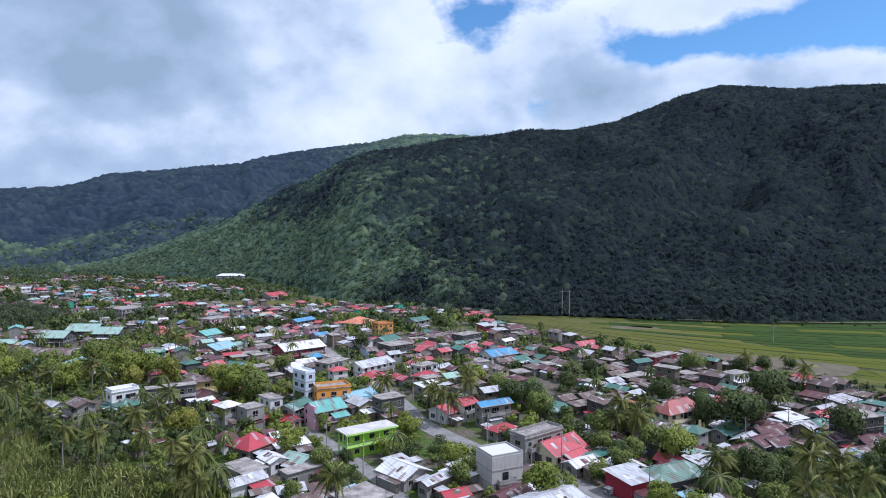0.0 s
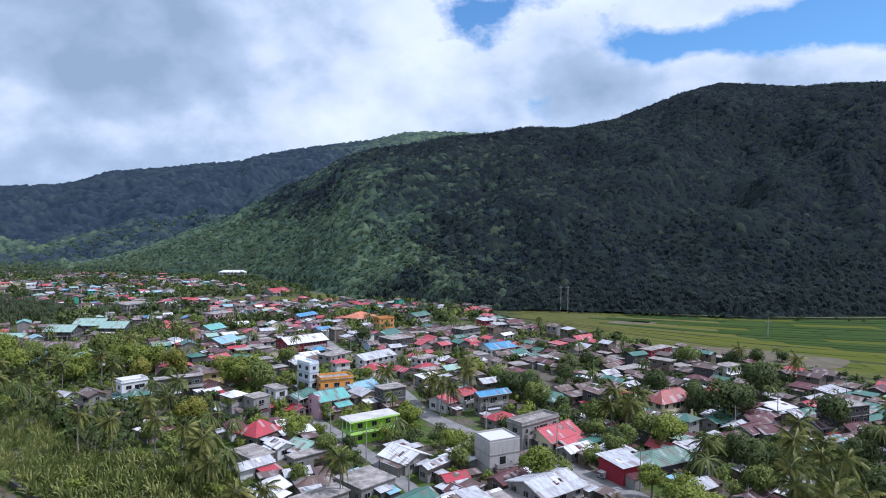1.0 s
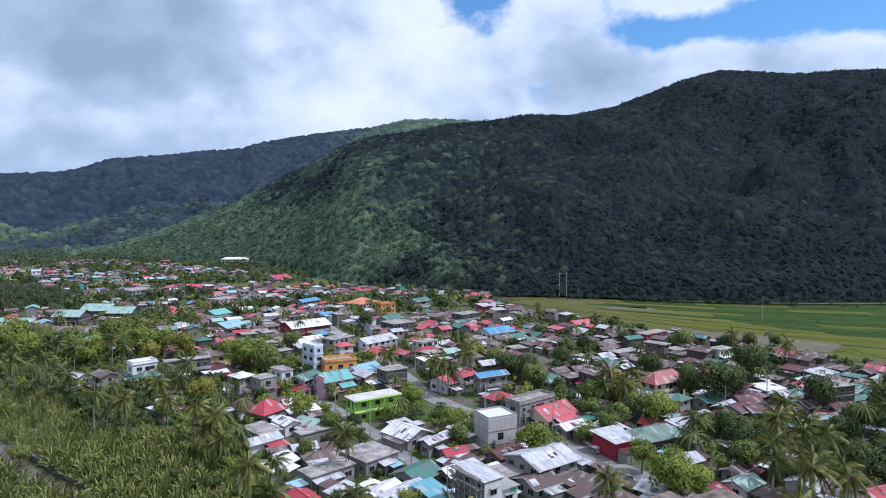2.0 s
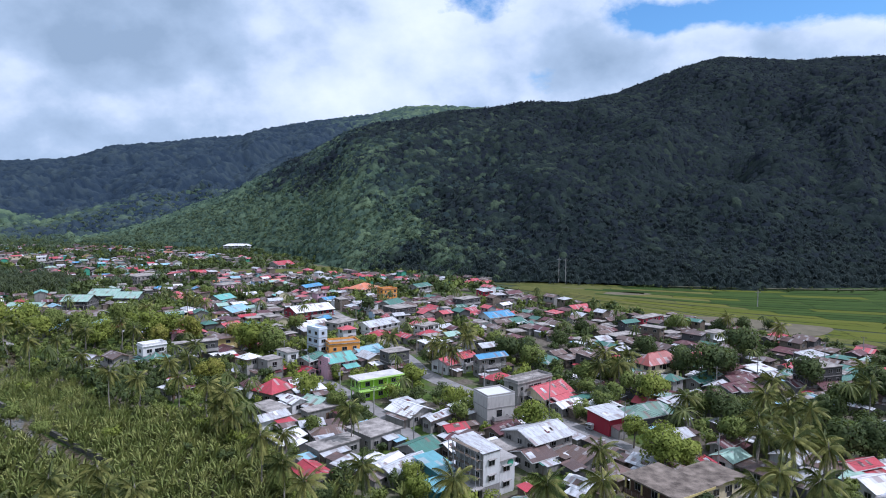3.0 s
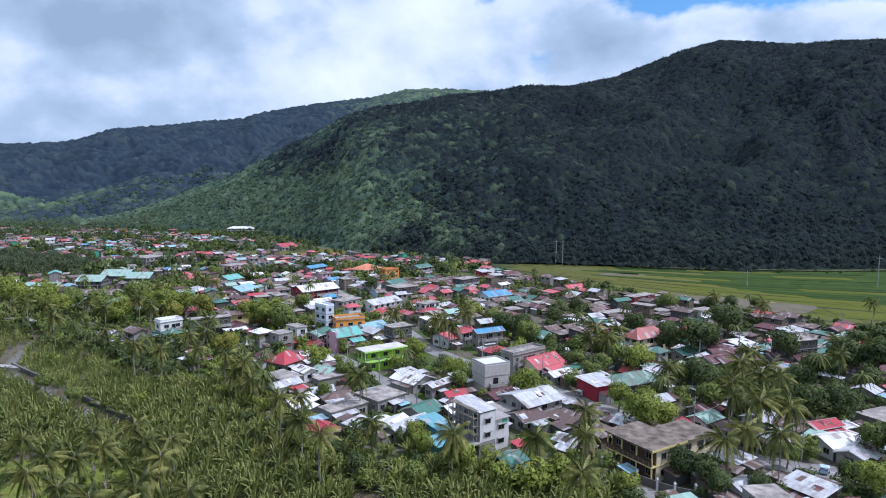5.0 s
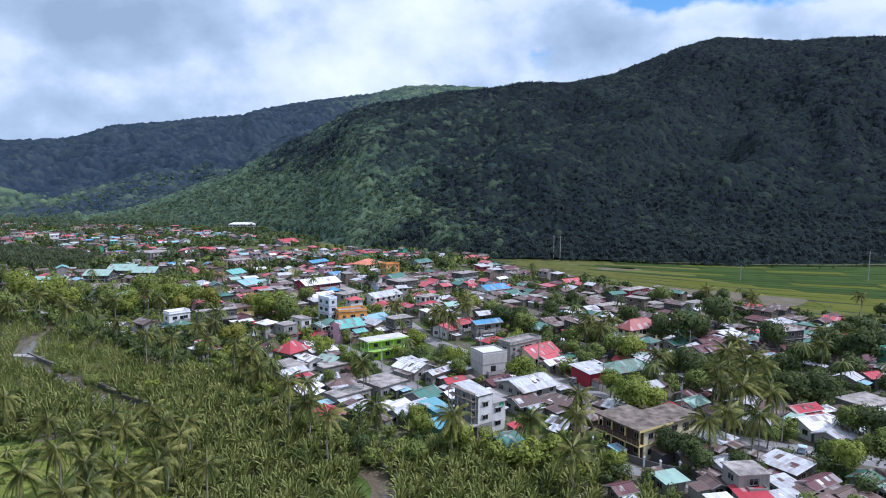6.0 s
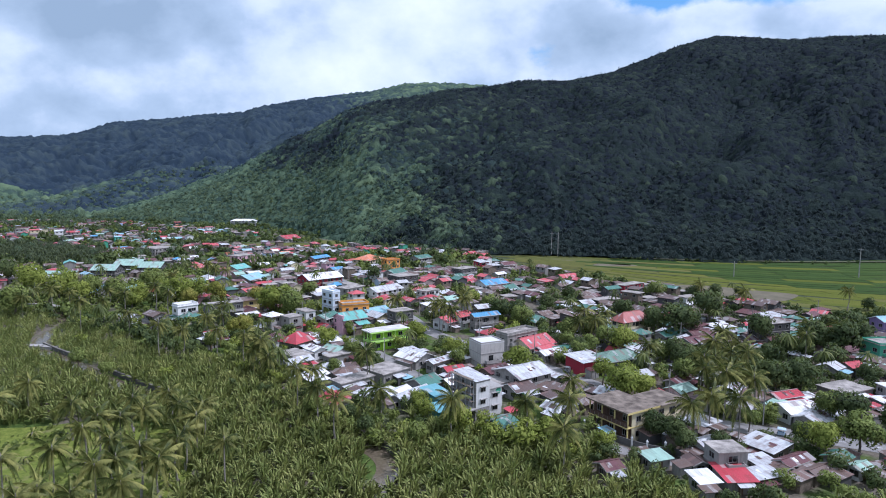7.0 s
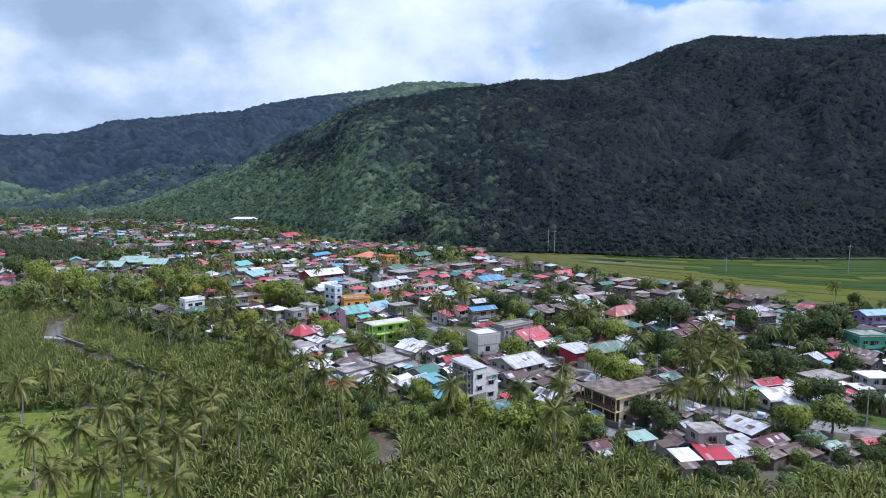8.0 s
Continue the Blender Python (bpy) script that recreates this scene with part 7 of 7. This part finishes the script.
    scatter("small_palms", [star_template(rng, 13, 3, 0.10) for _ in range(4)], g, M_PALM_GROVE, "dense dark coconut grove beside the market halls, shade painted in", "palms")


undergrowth()

# ---- young palms, school, poles, vehicles ----


def young_palm(x, y, s):
    top = new("young_palm")
    top.matrix_world = pose(x, y, 0, 0, 0, (x * 61 + y * 13) % 360)
    k = int(abs(x + y)) % 5
    part("crown", YOUNG_CROWNS[k % 3], top, Matrix.Translation((0, 0, 0.4 * s + 0.25)) @ Matrix.Diagonal((1.25 * s, 1.25 * s, 1.7 * s, 1)))
    part("trunk", PALM_TRUNKS[k], top, Matrix.Diagonal((0.7, 0.7, 0.4 * s + 0.3, 1)))
    return tagged(top, "young coconut palm on the grass meadow", "young palm", "young palms on the meadow")


def weeds():
    """Tufts and low shrubs over the meadow."""
    rng = np.random.RandomState(8)
    t = [leaf_crown(200 + k, 4, 60, 0.26) for k in range(5)]
    x, y = rng.uniform(-112, -42, 900), rng.uniform(40, 95, 900)
    ok = inside(x, y, MEADOW) & (fractal(x / 9, y / 9, 2) > -0.06)
    x, y = x[ok], y[ok]
    rad = 0.25 + 0.95 * rng.uniform(0, 1, len(x)) ** 3
    rows = np.stack([x, y, 0.03 + rad * 0.7, rad, rng.uniform(0.8, 1.5, len(x)), rng.uniform(0, 6.28, len(x))], -1)
    scatter("weeds", t, rows, LEAF["mid"], "green weeds and low shrubs on the meadow", "weeds")


weeds()
rng_young = random.Random(12)
for k in range(70):
    young_palm(-46 - rng_young.random() * 63, 52 + rng_young.random() * 35, rng_young.uniform(1.0, 2.5))


def school():
    top = new("school_building")
    top.matrix_world = pose(-254, 706, float(land_height(np.array(-254.0), np.array(706.0))), 0, 0, 8)
    w, d, h = 30.0, 10.0, 8.0
    part("wall", wall_mesh(w, d, h, "hip", 0, WALLS["white"]), top)
    part("roof", roof_mesh("hip", w, d, 2.0, 0.8, ROOFS["white"]), top, Matrix.Translation((0, 0, h + 0.03)))
    for s in range(3):
        wall_panel("walkway", M_CONCRETE, top, -w / 2, w / 2, -d / 2 - 1.5, -d / 2 - 0.004, s * 2.6 + 2.4, s * 2.6 + 2.6)
        for k in range(7):
            put_window(top, -w / 2 + 2.4 + k * 4.15, -d / 2, s * 2.6 + 1.5, 0, 2.4, 1.3)
    return tagged(top, "long white three-storey school building among trees", "school")


school()


def utility_pole(x, y, yaw, h=9.5):
    top = new("utility_pole")
    top.matrix_world = pose(x, y, 0, 0, 0, yaw)
    bm = bmesh.new()
    tube(bm, [(0, 0, 0), (0, 0, h * 0.5), (0, 0, h)], [0.17, 0.14, 0.10], 8)
    part("shaft", bm_mesh("shaft", bm, M_CONCRETE), top)
    wall_panel("crossarm", WALLS["wood"], top, -1.1, 1.1, -0.06, 0.06, h - 0.7, h - 0.55)
    for k in (-0.95, 0.0, 0.95):
        bm = bmesh.new()
        tube(bm, [(k, 0, h - 0.55), (k, 0, h - 0.3)], [0.05, 0.04], 6)
        part("insulator", bm_mesh("insulator", bm, M_FRAME), top)
    if int(x * 3 + y) % 3 == 0:
        bm = bmesh.new()
        tube(bm, [(0.35, 0, h - 2.2), (0.35, 0, h - 2.15), (0.35, 0, h - 1.25), (0.35, 0, h - 1.2)], [0.2, 0.25, 0.25, 0.2], 10)
        part("transformer", bm_mesh("transformer", bm, M_METAL), top)
    return tagged(top, "grey concrete utility pole with crossarm and wires", "utility pole", "utility poles")


M_WIRE = material("black_cable", lambda n: principled(n, (0.02, 0.02, 0.02), 0.6))


def pole_line(line, offset, step, h=9.5):
    pts = smooth_line(line, 10)
    spots, gone = [], step
    for a, b in zip(pts, pts[1:]):
        gone += np.linalg.norm(b - a)
        if gone >= step:
            gone = 0
            d = (b - a) / np.linalg.norm(b - a)
            spots.append((a + np.array((d[1], -d[0])) * offset, math.degrees(math.atan2(d[1], d[0])) + 90))
    for p, yaw in spots:
        utility_pole(p[0], p[1], yaw, h)
    for (p, ya), (q, yb) in zip(spots, spots[1:]):
        bm = bmesh.new()
        for k in (-0.95, 0.0, 0.95):
            a = np.array((p[0] + k * math.cos(radians(ya)), p[1] + k * math.sin(radians(ya)), h - 0.3))
            b = np.array((q[0] + k * math.cos(radians(yb)), q[1] + k * math.sin(radians(yb)), h - 0.3))
            tube(bm, [tuple(a + (b - a) * u - np.array((0, 0, 2.2 * u * (1 - u)))) for u in np.linspace(0, 1, 9)], [0.022] * 9, 4)
        tagged(new("power_line", bm_mesh("power_line", bm, M_WIRE)), "thin black power cables between the poles", "cable", "power lines")


pole_line(ROAD, 4.2, 24)
pole_line(STREET, -2.6, 22, 8.0)
pole_line([(80, 172), (92, 181), (106, 190), (124, 203), (140, 214), (160, 224)], 0, 22, 8.5)


def mast(x, y, h):
    top = new("power_mast")
    top.matrix_world = pose(x, y, 0)
    bm = bmesh.new()
    tube(bm, [(0, 0, 0), (0, 0, h)], [0.32, 0.2], 8)
    part("shaft", bm_mesh("shaft", bm, M_CONCRETE), top)
    wall_panel("crossarm", M_METAL, top, -1.6, 1.6, -0.08, 0.08, h - 1.4, h - 1.2)
    return tagged(top, "tall pale concrete power mast in the rice field", "power mast", "masts in the field")


mast(76, 446, 19)
mast(80.5, 443, 19)
mast(254, 350, 19)
mast(174, 345, 10)


def wheel(top, x, y, r, w):
    bm = bmesh.new()
    bmesh.ops.create_cone(bm, cap_ends=True, segments=16, radius1=r, radius2=r, depth=w, matrix=pose(x, y, r, 90, 0, 0))
    tyre = part("wheel", bm_mesh("wheel", bm, M_WIRE), top)
    bm = bmesh.new()
    bmesh.ops.create_cone(bm, cap_ends=True, segments=12, radius1=r * 0.55, radius2=r * 0.55, depth=w + 0.03, matrix=pose(x, y, r, 90, 0, 0))
    part("rim", bm_mesh("rim", bm, M_METAL), tyre)


def tricycle(x, y, yaw, mat, word):
    """A motorcycle with a roofed sidecar."""
    top = new("tricycle")
    top.matrix_world = pose(x, y, 0.055, 0, 0, yaw)
    wheel(top, 0.75, 0.35, 0.29, 0.1)
    wheel(top, -0.6, 0.35, 0.29, 0.1)
    wheel(top, -0.35, -0.8, 0.26, 0.1)
    wall_panel("frame", M_METAL, top, -0.7, 0.75, 0.28, 0.42, 0.4, 0.75)
    wall_panel("seat", M_WIRE, top, -0.65, 0.15, 0.22, 0.48, 0.754, 0.86)
    wall_panel("handlebar", M_METAL, top, 0.5, 0.56, 0.0, 0.7, 0.98, 1.03)
    wall_panel("sidecar_body", mat, top, -0.75, 0.75, -0.95, 0.1, 0.3, 0.85)
    wall_panel("sidecar_back", mat, top, -0.75, -0.68, -0.95, 0.1, 0.854, 1.55)
    wall_panel("windscreen_frame", mat, top, 0.62, 0.68, -0.95, 0.1, 0.854, 1.5)
    bm = bmesh.new()
    v = add_box(bm, -0.85, 0.95, -1.0, 0.6, 1.56, 1.66)
    for c in v[4:]:
        c.co.x *= 0.85
        c.co.y *= 0.9
    part("canopy", bm_mesh("canopy", bm, mat), top)
    return tagged(top, f"{word} motor tricycle with roofed sidecar on the road", "tricycle", "vehicles on the road")


tricycle(34.5, 138.3, 130, WALLS["white"], "white")
tricycle(75.0, 93.0, -28, WALLS["blue"], "blue")


def motorcycle(x, y, yaw):
    top = new("motorcycle")
    top.matrix_world = pose(x, y, 0.055, 0, 0, yaw)
    wheel(top, 0.62, 0, 0.29, 0.1)
    wheel(top, -0.62, 0, 0.29, 0.1)
    bm = bmesh.new()
    add_box(bm, -0.45, 0.35, -0.13, 0.13, 0.35, 0.7)
    bmesh.ops.bevel(bm, geom=bm.edges[:], offset=0.06, segments=2, affect="EDGES")
    part("body", bm_mesh("body", bm, WALLS["dark"]), top)
    wall_panel("seat", M_WIRE, top, -0.6, 0.1, -0.12, 0.12, 0.704, 0.8)
    wall_panel("handlebar", M_METAL, top, 0.4, 0.45, -0.35, 0.35, 0.95, 1.0)
    wall_panel("fork", M_METAL, top, 0.42, 0.56, -0.05, 0.05, 0.3, 0.95)
    return tagged(top, "dark parked motorcycle beside the road", "motorcycle", "vehicles on the road")


motorcycle(80, 88.5, 150)
motorcycle(42, 121.5, 125)


def boundary_post(x, y):
    top = new("boundary_post")
    top.matrix_world = pose(x, y, 0)
    wall_panel("shaft", WALLS["white"], top, -0.17, 0.17, -0.17, 0.17, 0, 2.3)
    bm = bmesh.new()
    v = add_box(bm, -0.26, 0.26, -0.26, 0.26, 2.304, 2.75)
    for c in v[4:]:
        c.co.x *= 0.1
        c.co.y *= 0.1
    part("cap", bm_mesh("cap", bm, WALLS["white"]), top)
    return tagged(top, "white boundary post with pointed cap beside the lodge", "post", "white boundary posts")


for px_, py_ in ((30.6, 93.6), (33.1, 90.5), (35.9, 87.3), (38.8, 84.2), (41.5, 82.4), (45.2, 82.0), (49.7, 79.2)):
    boundary_post(px_, py_)
tagged(new("boundary_wall", ribbon("boundary_wall", [(30.6, 94.2), (36.2, 87.8), (41.8, 83.0), (50, 79.8), (56, 77)], 0, 0.1, 0, M_DARK_CONCRETE, 1.5)), "low dark stained boundary wall of the lodge", "wall", kind="structure")
tagged(new("road", ribbon("lane", [(24, 89), (34, 84.5), (42, 79.5), (52, 75), (64, 72)], 0, 2.0, 0.045, M_ROAD)), "short pale concrete lane below the lodge", "road", kind="structure")
